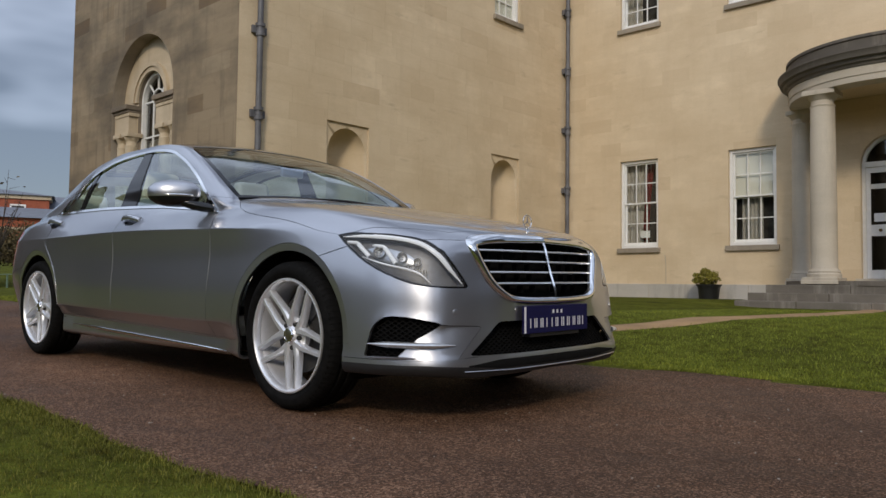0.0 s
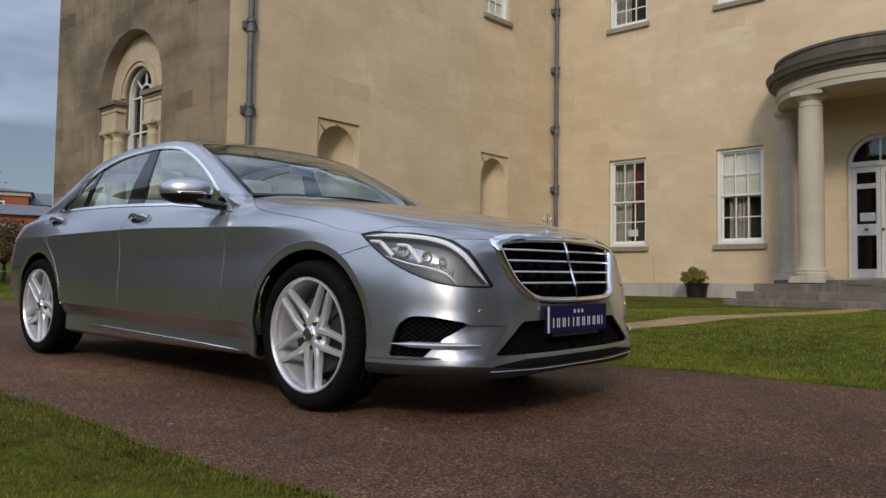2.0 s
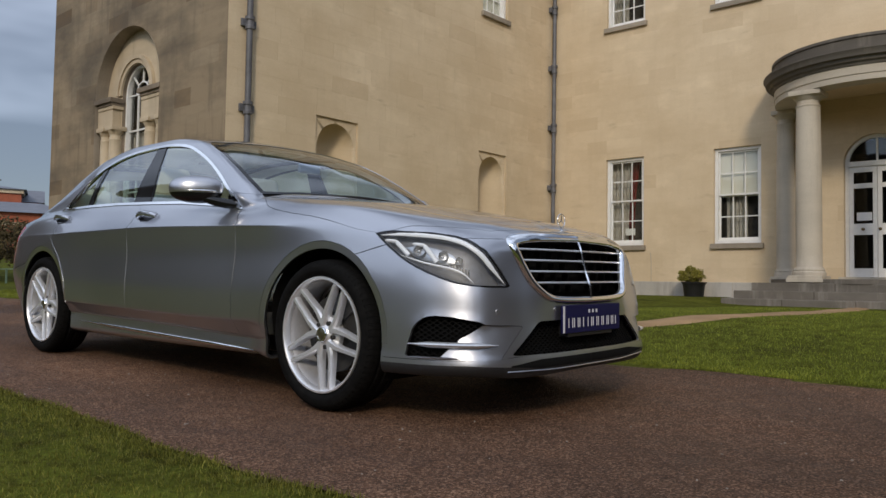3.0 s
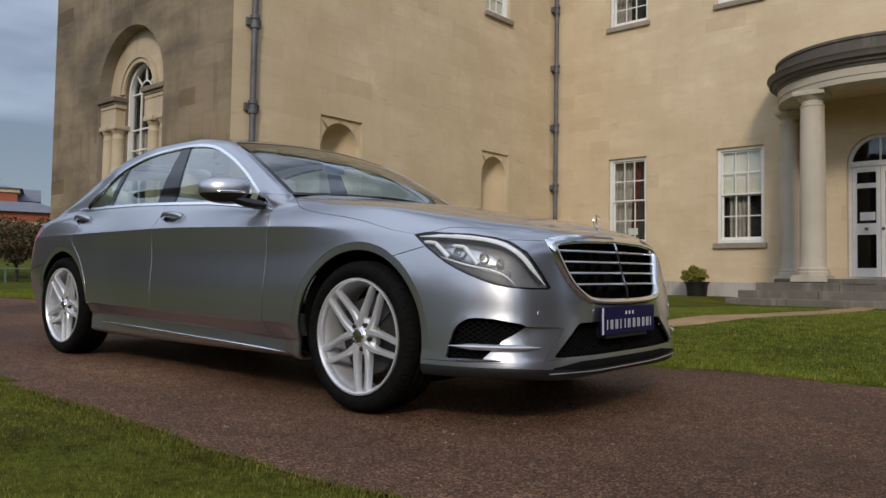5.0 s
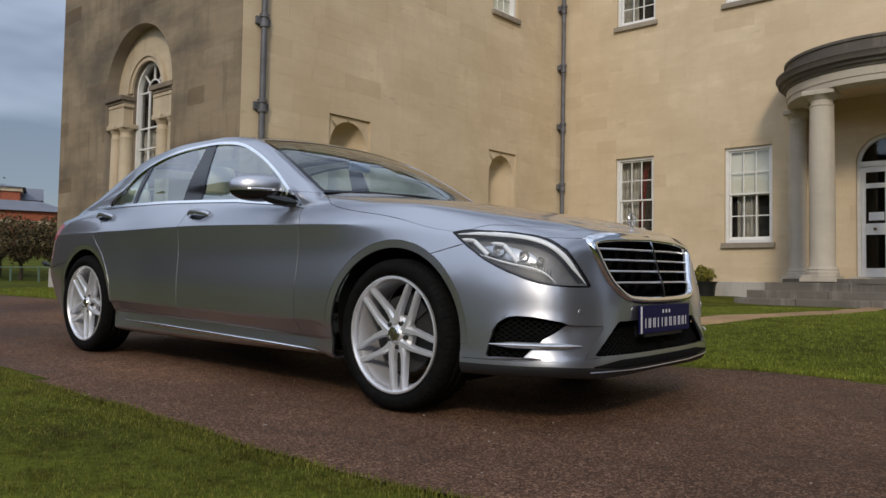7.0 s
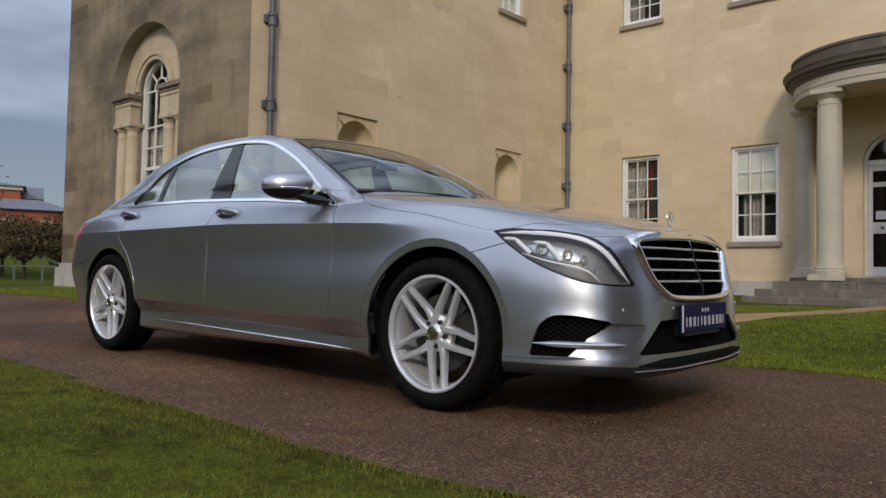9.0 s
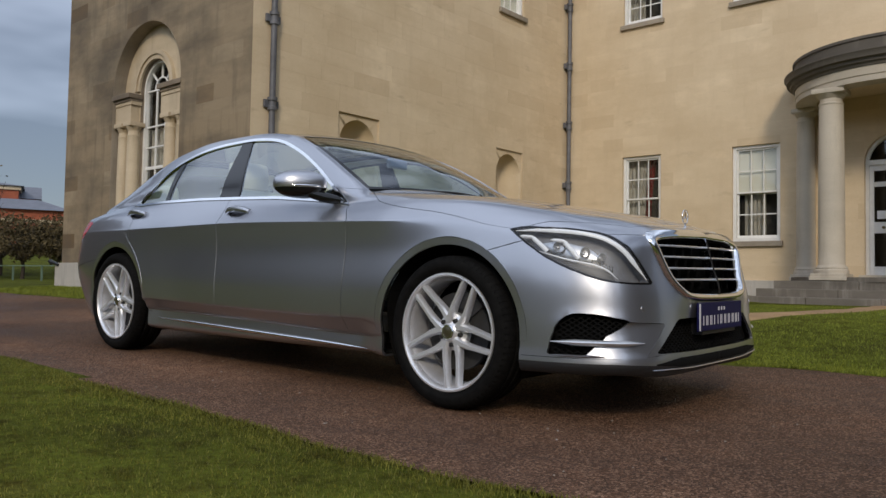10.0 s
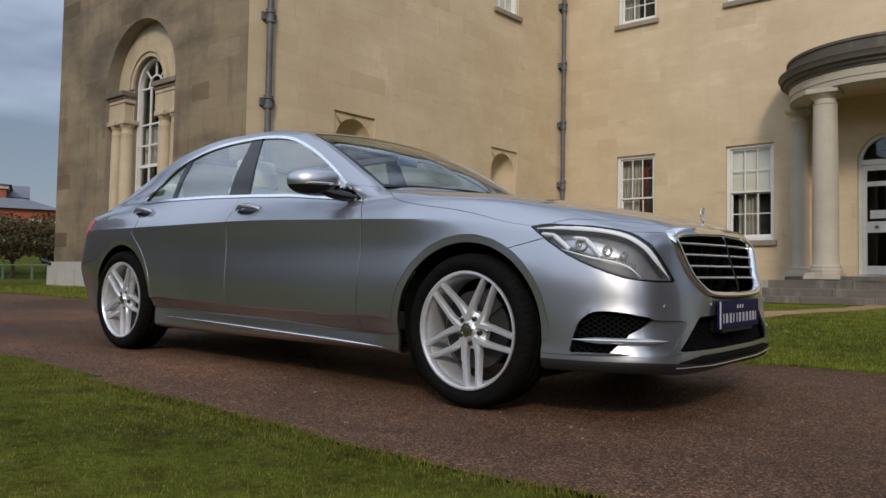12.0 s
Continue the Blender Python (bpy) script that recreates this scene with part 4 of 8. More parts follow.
dput("threshold", fbox(WALL_E, da - DR - 0.1, da + DR + 0.1, 0.80, 0.868, -0.35, 0.12, 0.01), M_COLUMN)
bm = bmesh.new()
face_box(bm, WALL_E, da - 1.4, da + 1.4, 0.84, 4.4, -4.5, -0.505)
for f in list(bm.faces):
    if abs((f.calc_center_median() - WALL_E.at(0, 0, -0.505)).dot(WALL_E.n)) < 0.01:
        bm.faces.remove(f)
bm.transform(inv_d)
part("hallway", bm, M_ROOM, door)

# thin cable down the wall below the sash window
bm = bmesh.new()
tube(bm, [WALL_E.at(3.26, 1.5, 0.012), WALL_E.at(3.28, 1.46, 0.012), WALL_E.at(3.3, 1.2, 0.012), WALL_E.at(3.3, 0.72, 0.014)], 0.009, 6)
cable = part("cable", bm, M_COLUMN)
tagged(cable, "thin pale cable clipped down the limestone wall", "cable")

# ---- potted shrub ----
pot = tagged(empty("potted_shrub", (-8.1, 18.55, ground_z(-8, 18.55))), "clipped yellow-green shrub in a black plastic tub", "potted plant")
bm = bmesh.new()
lathe(bm, [(0.235, 0.0), (0.265, 0.26), (0.29, 0.33), (0.31, 0.335), (0.315, 0.365), (0.30, 0.37), (0.28, 0.33), (0.24, 0.3)], (0, 0, 0), 32)
part("pot", bm, M_POT, pot, smooth=True, sharp=40)


def leaf_ball(count, centre, size, leaf, seed, squash=(1, 1, 1), wob=0.25):
    """A crown of many small leaves with an uneven outline."""
    g = np.random.default_rng(seed)
    d = g.normal(size=(count, 3))
    d /= np.linalg.norm(d, axis=1)[:, None]
    bumpy = 1 + wob * (np.sin(5 * d[:, 0] + 1) * np.sin(4 * d[:, 1] + 2) + 0.6 * np.sin(9 * d[:, 2] + 3 * d[:, 0]))
    rad = size * bumpy * g.uniform(0.35, 1.0, count) ** 0.4
    c = np.array(centre) + d * rad[:, None] * np.array(squash)
    u = g.normal(size=(count, 3))
    u /= np.linalg.norm(u, axis=1)[:, None]
    w = np.cross(u, g.normal(size=(count, 3)))
    w /= np.linalg.norm(w, axis=1)[:, None]
    ln = leaf * g.uniform(0.6, 1.3, count)[:, None]
    v = np.stack([c - u * ln, c + w * ln * 0.45, c + u * ln, c - w * ln * 0.45], 1).reshape(-1, 3)
    me = bpy.data.meshes.new("leaves")
    me.from_pydata(v.tolist(), [], np.arange(count * 4).reshape(-1, 4).tolist())
    return me


link("leaves", leaf_ball(2600, (-0.08, 0, 0.52), 0.28, 0.03, 6, (1.05, 1, 0.75)), M_SHRUB, pot)
bm = bmesh.new()
for k in range(6):
    tube(bm, [(0.03 * k - 0.08, 0, 0.28), (0.07 * k - 0.2, 0.05 * (k % 3 - 1), 0.52)], 0.008, 5)
part("stems", bm, M_BARK, pot)

# ---- far behind: brick house, trees, low fence ----
def hip(bm, x0, x1, y0, y1, z, rise, over=0.6, gable=False):
    """A hipped or gabled roof, its ridge along x."""
    x0, x1, y0, y1 = x0 - over, x1 + over, y0 - over, y1 + over
    k = 0.05 if gable else min(x1 - x0, y1 - y0) * 0.45
    ym = (y0 + y1) / 2
    b = [bm.verts.new(p) for p in ((x0, y0, z), (x1, y0, z), (x1, y1, z), (x0, y1, z))]
    r = [bm.verts.new(p) for p in ((x0 + k, ym, z + rise), (x1 - k, ym, z + rise))]
    for q in ((b[0], b[1], r[1], r[0]), (b[2], b[3], r[0], r[1]), (b[1], b[2], r[1]), (b[3], b[0], r[0]), (b[3], b[2], b[1], b[0])):
        bm.faces.new(q)


def far_house():
    """A red brick house: a tall block, a gabled slate-roofed part beside it and a long low wing."""
    h = tagged(empty("brick_house", (-102.7, 40.8, 0)), "red brick house with blue-grey slate roofs", "house")
    h.rotation_euler = (0, 0, radians(67.85))
    part("wall", boxed(-24, -3.0, 0, 12, 0, 11.1), M_BRICK_FAR, h)
    part("wall", boxed(-3.0, -1.0, 3, 12, 0, 10.2), M_BRICK_FAR, h)
    part("wall", boxed(-26, 2.6, -7, 0, 0, 8.1), M_BRICK_FAR, h)
    part("band", boxed(-24.25, -2.75, -0.25, 12.2, 11.0, 11.5), M_DRESSED, h)
    part("band", boxed(-26.1, 2.7, -7.1, -6.9, 6.6, 6.95), M_DRESSED, h)
    for q, z, rise, gab in (((-24, -3.0, 0, 12), 11.5, 1.2, False), ((-6.0, -1.0, 3, 12), 10.2, 2.0, True), ((-26, 2.6, -7, 0.4), 8.1, 1.5, False)):
        bm = bmesh.new()
        hip(bm, *q, z, rise, 0.6, gab)
        part("roof", bm, M_SLATE, h, "blue-grey slate roof")
    for x in (-20, -15.5, -11, -6.5):
        w = part("window", boxed(x - 0.9, x + 0.9, -0.1, 0.05, 8.9, 10.3), M_WHITE, h)
        part("pane", boxed(x - 0.7, x + 0.7, -0.14, -0.1, 9.1, 10.1), M_ROOM, w)
    for x in (-22, -17, -12, -7, -2):
        w = part("window", boxed(x - 0.9, x + 0.9, -7.1, -6.95, 2.6, 5.2), M_WHITE, h)
        part("pane", boxed(x - 0.75, x + 0.75, -7.14, -7.1, 2.75, 5.05), M_ROOM, w)
    return h


far_house()


def winter_tree(x, y, height, spread, seed, density=2600, base=None, stout=1.0):
    """A low garden tree: forked trunk, limbs and a thin crown of twigs and dry leaves."""
    z = ground_z(x, y) if base is None else base
    t = tagged(empty("tree", (x, y, z)), "bare brown winter tree with a thin twiggy crown", "tree", "trees beyond the lawn")
    g = random.Random(seed)
    bm = bmesh.new()
    fork = height * 0.3
    tube(bm, [(0, 0, -0.1), (0.05, 0.02, fork * 0.5), (0.02, 0.0, fork)], [height * 0.035 * stout, height * 0.028 * stout, height * 0.022 * stout], 8)
    for k in range(9):
        a = 2 * math.pi * k / 9 + g.uniform(-0.3, 0.3)
        r = spread * g.uniform(0.5, 1.0)
        p1 = (math.cos(a) * r * 0.45, math.sin(a) * r * 0.45, fork + height * g.uniform(0.12, 0.25))
        p2 = (math.cos(a) * r, math.sin(a) * r, height * g.uniform(0.6, 1.0))
        tube(bm, [(0.02, 0, fork * 0.92), p1, p2], [height * 0.016 * stout, height * 0.010 * stout, height * 0.003 * stout], 6)
        for _ in range(4):
            q = tuple(p1[i] + (p2[i] - p1[i]) * g.uniform(0.2, 0.9) for i in range(3))
            e = tuple(q[i] + g.uniform(-0.5, 0.6) * spread * 0.5 for i in range(3))
            tube(bm, [q, e], [height * 0.006 * stout, height * 0.002 * stout], 4)
    part("trunk", bm, M_BARK, t, smooth=True)
    link("crown", leaf_ball(density, (0, 0, height * 0.62), spread, 0.09, seed, (1, 1, 0.55 * height / spread * 0.6), 0.3), M_TWIG, t)
    return t


for i, (x, y, hh, sp) in enumerate(((-38.2, 13.7, 2.9, 1.6), (-37.9, 15.4, 2.9, 1.7), (-41.0, 17.2, 3.0, 1.8), (-40.0, 11.8, 3.0, 1.8), (-45.0, 15.2, 3.3, 2.1), (-43.0, 12.6, 3.1, 1.9), (-46.0, 18.6, 3.3, 2.1))):
    winter_tree(x, y, hh, sp, 30 + i, 2700)

winter_tree(-33.4, 10.3, 5.2, 1.25, 61, 12, stout=0.4)

fence = tagged(empty("fence", (-30, 11.6, 0.3)), "low pale green railing at the far side of the lawn", "fence")
for k in range(6):
    bm = boxed(-9 + k * 2.7 - 0.03, -9 + k * 2.7 + 0.03, -0.03, 0.03, -0.05, 0.6)
    part("post", bm, M_GREENPAINT, fence)
for z in (0.57,):
    part("rail", boxed(-9, 4.5, -0.02, 0.02, z - 0.02, z + 0.02), M_GREENPAINT, fence)

# unseen woodland closing the view behind the drive, raised to darken car reflections
bm = bmesh.new()
lo, hi = [], []
for a in np.linspace(radians(-186), radians(42), 190):
    h = 12.0 + 8.0 * min(1.0, max(0.0, (-a - 2.1) / 0.7)) + 6.0 * min(1.0, max(0.0, (a + 0.55) / 0.4)) + 14.0 * min(1.0, max(0.0, (a + 0.35) / 0.3)) + 1.8 * math.sin(a * 9) + 1.6 * math.sin(a * 23 + 1) + 0.8 * math.sin(a * 51)
    lo.append(bm.verts.new((53 * math.cos(a) - 3, 53 * math.sin(a) + 2, -0.5)))
    hi.append(bm.verts.new((53 * math.cos(a) - 3, 53 * math.sin(a) + 2, h)))
for i in range(189):
    bm.faces.new((lo[i], lo[i + 1], hi[i + 1], hi[i]))
tagged(part("backdrop", bm, M_BARK), "unseen dark woodland band added for the car reflections", "backdrop", kind="structure")

# black drain spout at the foot of the house corner
bm = bmesh.new()
tube(bm, [(-20.72, 7.86, 0.80), (-20.86, 7.84, 0.845), (-21.05, 7.82, 0.875)], [0.035, 0.04, 0.055], 12)
tube(bm, [(-21.0, 7.82, 0.84), (-21.1, 7.82, 0.90)], [0.05, 0.06], 12)
tagged(part("drain_spout", bm, M_POT, smooth=True), "short black drain spout on the plinth at the house corner", "drain spout")

# flat pale stone lying in the verge
bm = boxed(-4.80, -4.61, 0.70, 0.81, -0.02, 0.010, 0.006)
slab_ob = part("flat_stone", bm, M_STEP)
tagged(slab_ob, "small flat pale stone set in the grass verge", "stone")
# ---- the car: its skin as a loft ----
# Car axes: x forward from the front axle, y to its left, z up. One half is lofted and mirrored.
def pchip(keys, vals):
    """A smooth curve through the points that does not overshoot."""
    k, v = np.array(keys, float), np.array(vals, float)
    h, d = np.diff(k), np.diff(v) / np.diff(k)
    m = np.zeros(len(k))
    m[0], m[-1] = d[0], d[-1]
    for i in range(1, len(k) - 1):
        if d[i - 1] * d[i] > 0:
            w1, w2 = 2 * h[i] + h[i - 1], h[i] + 2 * h[i - 1]
            m[i] = (w1 + w2) / (w1 / d[i - 1] + w2 / d[i])

    def f(x):
        x = np.clip(x, k[0], k[-1])
        i = np.clip(np.searchsorted(k, x) - 1, 0, len(k) - 2)
        t = (x - k[i]) / h[i]
        return (1 + 2 * t) * (1 - t) ** 2 * v[i] + t * (1 - t) ** 2 * h[i] * m[i] + t * t * (3 - 2 * t) * v[i + 1] + t * t * (t - 1) * h[i] * m[i + 1]

    return f


def spline(pts, n):
    """Catmull-Rom through pts, n samples evenly by length."""
    p = np.array(pts, float)
    p = np.vstack([2 * p[0] - p[1], p, 2 * p[-1] - p[-2]])
    out = []
    for i in range(1, len(p) - 2):
        t = np.linspace(0, 1, 40, endpoint=False)[:, None]
        a, b, c, d = p[i - 1], p[i], p[i + 1], p[i + 2]
        out.append(0.5 * (2 * b + (c - a) * t + (2 * a - 5 * b + 4 * c - d) * t ** 2 + (3 * b - a - 3 * c + d) * t ** 3))
    out = np.vstack(out + [p[-2:-1]])
    s = np.concatenate([[0], np.cumsum(np.linalg.norm(np.diff(out, axis=0), axis=1))])
    q = np.linspace(0, s[-1], n)
    return np.stack([np.interp(q, s, out[:, k]) for k in range(out.shape[1])], 1), q


OUTLINE, ARC = spline([(0.925, 0), (0.921, 0.2), (0.904, 0.41), (0.870, 0.585), (0.795, 0.722), (0.652, 0.812), (0.46, 0.858), (0.2, 0.880), (-0.1, 0.889), (-0.5, 0.891), (-1.2, 0.888), (-1.8, 0.886), (-2.6, 0.882), (-3.1, 0.872), (-3.48, 0.848), (-3.77, 0.800), (-3.94, 0.738), (-4.06, 0.64), (-4.13, 0.47), (-4.165, 0.25), (-4.17, 0.0)], 1200)
_front = OUTLINE[:, 0] > -2.0


def at_x(x):
    """Length along the outline where the side stands at x."""
    side = (OUTLINE[:, 1] > 0.62)
    i = np.argmin(np.where(side, abs(OUTLINE[:, 0] - x), 9))
    return ARC[i]


def at_nose(y):
    i = np.argmin(np.where(_front & (OUTLINE[:, 0] > 0.3), abs(OUTLINE[:, 1] - y), 9))
    return ARC[i]


def curve(nose, side, tail=None):
    """A value along the outline: nose by y, side by x, tail at the rear middle."""
    ks = [at_nose(y) for y, _ in nose] + [at_x(x) for x, _ in side] + ([ARC[-1]] if tail is not None else [])
    return pchip(ks, [v for _, v in nose] + [v for _, v in side] + ([tail] if tail is not None else []))


LOW = [  # (inset, height) of each line below the belt
    (curve([(0, 0.16), (0.6, 0.14)], [(0.45, 0.12), (-0.45, 0.16), (-2.6, 0.16), (-3.3, 0.13), (-3.9, 0.24)], 0.24), curve([(0, 0.205), (0.5, 0.20), (0.75, 0.215)], [(0.45, 0.215), (0, 0.205), (-0.45, 0.207), (-2.6, 0.218), (-3.035, 0.25), (-3.9, 0.27)], 0.30)),
    (curve([(0, 0.03), (0.45, 0.026), (0.6, 0.02)], [(0.45, 0.028), (-0.42, 0.07), (-0.62, 0.132), (-2.55, 0.132), (-3.3, 0.03), (-3.9, 0.12)], 0.12), curve([(0, 0.195), (0.5, 0.19), (0.75, 0.205)], [(0.45, 0.205), (0, 0.195), (-0.45, 0.200), (-2.6, 0.212), (-3.035, 0.24), (-3.9, 0.26)], 0.29)),
    (curve([(0, 0.010), (0.45, 0.006), (0.68, -0.012)], [(0.45, 0.004), (0, 0.012), (-0.42, 0.032), (-0.62, 0.083), (-2.55, 0.083), (-2.7, 0.06), (-3.3, 0.012), (-3.9, 0.085)], 0.085), curve([(0, 0.245), (0.5, 0.24), (0.75, 0.245)], [(0.45, 0.245), (-0.45, 0.235), (-2.6, 0.245), (-3.035, 0.27), (-3.9, 0.30)], 0.33)),
    (curve([(0, 0.012), (0.45, 0.010), (0.6, 0.002), (0.75, -0.002)], [(0.45, 0.008), (0, 0.02), (-0.42, 0.034), (-0.62, 0.088), (-2.55, 0.088), (-2.7, 0.062), (-3.035, 0.02), (-3.4, 0.012), (-3.9, 0.06)], 0.06), curve([(0, 0.285), (0.5, 0.29), (0.75, 0.30)], [(0.45, 0.31), (-0.30, 0.300), (-0.55, 0.288), (-1.5, 0.315), (-2.6, 0.343), (-3.9, 0.38)], 0.40)),
    (curve([(0, 0.028), (0.5, 0.021), (0.75, 0.008)], [(0.45, 0.008), (0, 0.008), (-0.45, 0.011), (-2.6, 0.012), (-3.035, 0.010), (-3.9, 0.03)], 0.03), curve([(0, 0.40), (0.5, 0.40)], [(0.45, 0.405), (-0.45, 0.385), (-2.6, 0.426), (-3.9, 0.48)], 0.50)),
    (curve([(0, 0.012), (0.35, 0.022), (0.5, 0.036), (0.75, 0.022)], [(0.45, 0.013), (0, 0.004), (-0.45, 0.003), (-1.2, 0.003), (-2.6, 0.006), (-3.035, 0.0), (-3.9, 0.0)], 0.0), curve([(0, 0.53), (0.5, 0.52)], [(0.45, 0.555), (0, 0.59), (-0.45, 0.525), (-2.6, 0.55), (-3.9, 0.64)], 0.66)),
    (curve([(0, 0.042), (0.35, 0.054), (0.5, 0.066), (0.75, 0.046)], [(0.45, 0.036), (0, 0.026), (-0.22, 0.0235), (-0.45, 0.0190), (-1.2, 0.0178), (-2.6, 0.0142), (-3.035, 0.008), (-3.9, 0.02)], 0.02), curve([(0, 0.64), (0.5, 0.62)], [(0.45, 0.71), (0, 0.75), (-0.45, 0.735), (-2.6, 0.75), (-3.9, 0.82)], 0.84)),
    (curve([(0, 0.060), (0.35, 0.072), (0.5, 0.086), (0.75, 0.070)], [(0.45, 0.052), (0, 0.039), (-0.22, 0.029), (-0.45, 0.0115), (-2.6, 0.0105), (-3.035, 0.016), (-3.9, 0.035)], 0.03), curve([(0, 0.71), (0.5, 0.695)], [(0.45, 0.775), (0, 0.836), (-0.45, 0.860), (-0.8, 0.871), (-1.8, 0.893), (-2.6, 0.889), (-3.9, 0.90)], 0.91)),
    (curve([(0, 0.066), (0.35, 0.078), (0.5, 0.092), (0.75, 0.085)], [(0.45, 0.064), (0, 0.050), (-0.22, 0.036), (-0.45, 0.026), (-2.6, 0.025), (-3.035, 0.028), (-3.9, 0.05)], 0.035), curve([(0, 0.735), (0.5, 0.72)], [(0.45, 0.80), (0, 0.864), (-0.45, 0.880), (-0.8, 0.891), (-1.8, 0.913), (-2.6, 0.911), (-3.9, 0.93)], 0.94)),
    (curve([(0, 0.080), (0.35, 0.094), (0.5, 0.112), (0.75, 0.120)], [(0.45, 0.092), (0, 0.076), (-0.22, 0.070), (-0.45, 0.064), (-0.8, 0.068), (-2.6, 0.070), (-3.035, 0.068), (-3.9, 0.10)], 0.05), curve([(0, 0.775), (0.5, 0.76)], [(0.45, 0.845), (0, 0.905), (-0.45, 0.926), (-0.8, 0.934), (-1.8, 0.966), (-2.6, 0.984), (-3.035, 1.0), (-3.9, 1.01)], 1.03)),
]
# the crease along the doors is tight, and opens out over the front wheel
_tight = curve([(0, 1.0)], [(0.45, 1.0), (0, 0.9), (-0.45, 0.38), (-3.9, 0.38)], 0.6)
_low7, _low8 = LOW[7], LOW[8]
LOW[8] = tuple((lambda s, i=i: _low7[i](s) + _tight(s) * (_low8[i](s) - _low7[i](s))) for i in (0, 1))
# the doors turn under sharply above the skirt
_turn = curve([(0, 0.0)], [(0.45, 0.0), (-0.40, 0.0), (-0.58, 1.0), (-2.6, 1.0), (-2.75, 0.0), (-3.9, 0.0)], 0.0)
_low3, _low4 = LOW[3], LOW[4]
LOW.insert(4, tuple((lambda s, i=i, d=d: (1 - _turn(s)) * 0.5 * (_low3[i](s) + _low4[i](s)) + _turn(s) * (_low4[i](s) + d)) for i, d in ((0, 0.010), (1, -0.009))))
LOW.insert(4, tuple((lambda s, i=i, d=d: (1 - _turn(s)) * (0.75 * _low3[i](s) + 0.25 * _low4[i](s)) + _turn(s) * (_low3[i](s) + d)) for i, d in ((0, -0.009), (1, 0.007))))
BELT = (curve([(0, 0.105), (0.35, 0.118), (0.5, 0.140), (0.75, 0.170)], [(0.45, 0.140), (0, 0.112), (-0.45, 0.112), (-0.8, 0.125), (-1.8, 0.128), (-2.6, 0.134), (-3.035, 0.155), (-3.6, 0.17), (-3.9, 0.18)], 0.07),
        curve([(0, 0.810), (0.5, 0.792), (0.75, 0.818)], [(0.45, 0.882), (0, 0.945), (-0.45, 0.972), (-0.8, 0.978), (-1.2, 1.018), (-1.8, 1.060), (-2.6, 1.084), (-3.035, 1.082), (-3.6, 1.060), (-3.9, 1.035)], 1.04))
RAIL = (curve([(0, 0.26), (0.5, 0.30), (0.75, 0.34)], [(0.45, 0.38), (0, 0.34), (-0.4, 0.230), (-0.62, 0.178), (-0.8, 0.174), (-1.0, 0.202), (-1.2, 0.237), (-1.4, 0.266), (-1.8, 0.295), (-2.2, 0.303), (-2.6, 0.304), (-3.0, 0.304), (-3.3, 0.296), (-3.6, 0.27), (-3.9, 0.25)], 0.14),
        curve([(0, 0.852), (0.5, 0.842), (0.75, 0.864)], [(0.45, 0.908), (0, 0.980), (-0.4, 1.012), (-0.62, 1.024), (-0.8, 1.118), (-1.0, 1.238), (-1.2, 1.343), (-1.4, 1.422), (-1.8, 1.474), (-2.2, 1.478), (-2.6, 1.436), (-3.0, 1.336), (-3.3, 1.235), (-3.6, 1.130), (-3.9, 1.055)], 1.055))
SPINE_X = curve([(0, 0.50), (0.5, 0.46), (0.75, 0.36)], [(0.45, 0.26), (0, -0.04), (-0.45, -0.46), (-0.8, -0.8), (-3.6, -3.6), (-3.95, -3.84)], -3.97)
SPINE_Z = pchip([-4.17, -3.97, -3.86, -3.6, -3.2, -3.0, -2.6, -2.2, -1.8, -1.4, -1.2, -1.0, -0.8, -0.58, -0.3, 0.0, 0.5, 0.9], [1.05, 1.06, 1.075, 1.18, 1.325, 1.388, 1.474, 1.518, 1.520, 1.466, 1.402, 1.322, 1.213, 1.060, 1.028, 0.990, 0.892, 0.818])
COLS, PER = 340, 6


def skin_points(cols=COLS, per=PER):
    """The half skin as a grid: columns along the outline, rows from the sill to the middle line."""
    # columns closer together at the nose
    w = np.linspace(0, 1, cols)
    s = ARC[-1] * w
    cx, cy = np.interp(s, ARC, OUTLINE[:, 0]), np.interp(s, ARC, OUTLINE[:, 1])
    sx = SPINE_X(s)
    D = np.hypot(cx - sx, cy)
    d_rows = [f(s) for f, _ in LOW] + [BELT[0](s)]
    z_rows = [f(s) for _, f in LOW] + [BELT[1](s)]
    d9, z9, d12, z12, zs = d_rows[-1], z_rows[-1], RAIL[0](s), RAIL[1](s), SPINE_Z(sx)
    d12 = np.minimum(d12, 0.8 * D)
    for t in (1 / 3, 2 / 3):
        d_rows.append(d9 + (d12 - d9) * t - 0.012 * 4 * t * (1 - t))
        z_rows.append(z9 + (z12 - z9) * t + 0.006 * 4 * t * (1 - t))
    d_rows.append(d12)
    z_rows.append(z12)
    for t in (0.12, 0.35, 0.68, 1.0):
        d_rows.append(d12 + (D - d12) * t)
        z_rows.append(z12 + (zs - z12) * (1 - (1 - t) ** 2))
    Dr, Zr = np.array(d_rows), np.array(z_rows)
    n = len(Dr)
    idx = np.arange(n, dtype=float)
    fine = np.linspace(0, n - 1, (n - 1) * per + 1)
    out = np.zeros((cols, len(fine), 3))
    for c in range(cols):
        d, z = pchip(idx, Dr[:, c])(fine), pchip(idx, Zr[:, c])(fine)
        k = np.minimum(d / max(D[c], 1e-6), 1.0)
        out[c, :, 0] = cx[c] + (sx[c] - cx[c]) * k
        out[c, :, 1] = cy[c] * (1 - k)
        out[c, :, 2] = z
    out[0, :, 1] = out[-1, :, 1] = 0.0
    out[:, -1, 1] = 0.0
    return out


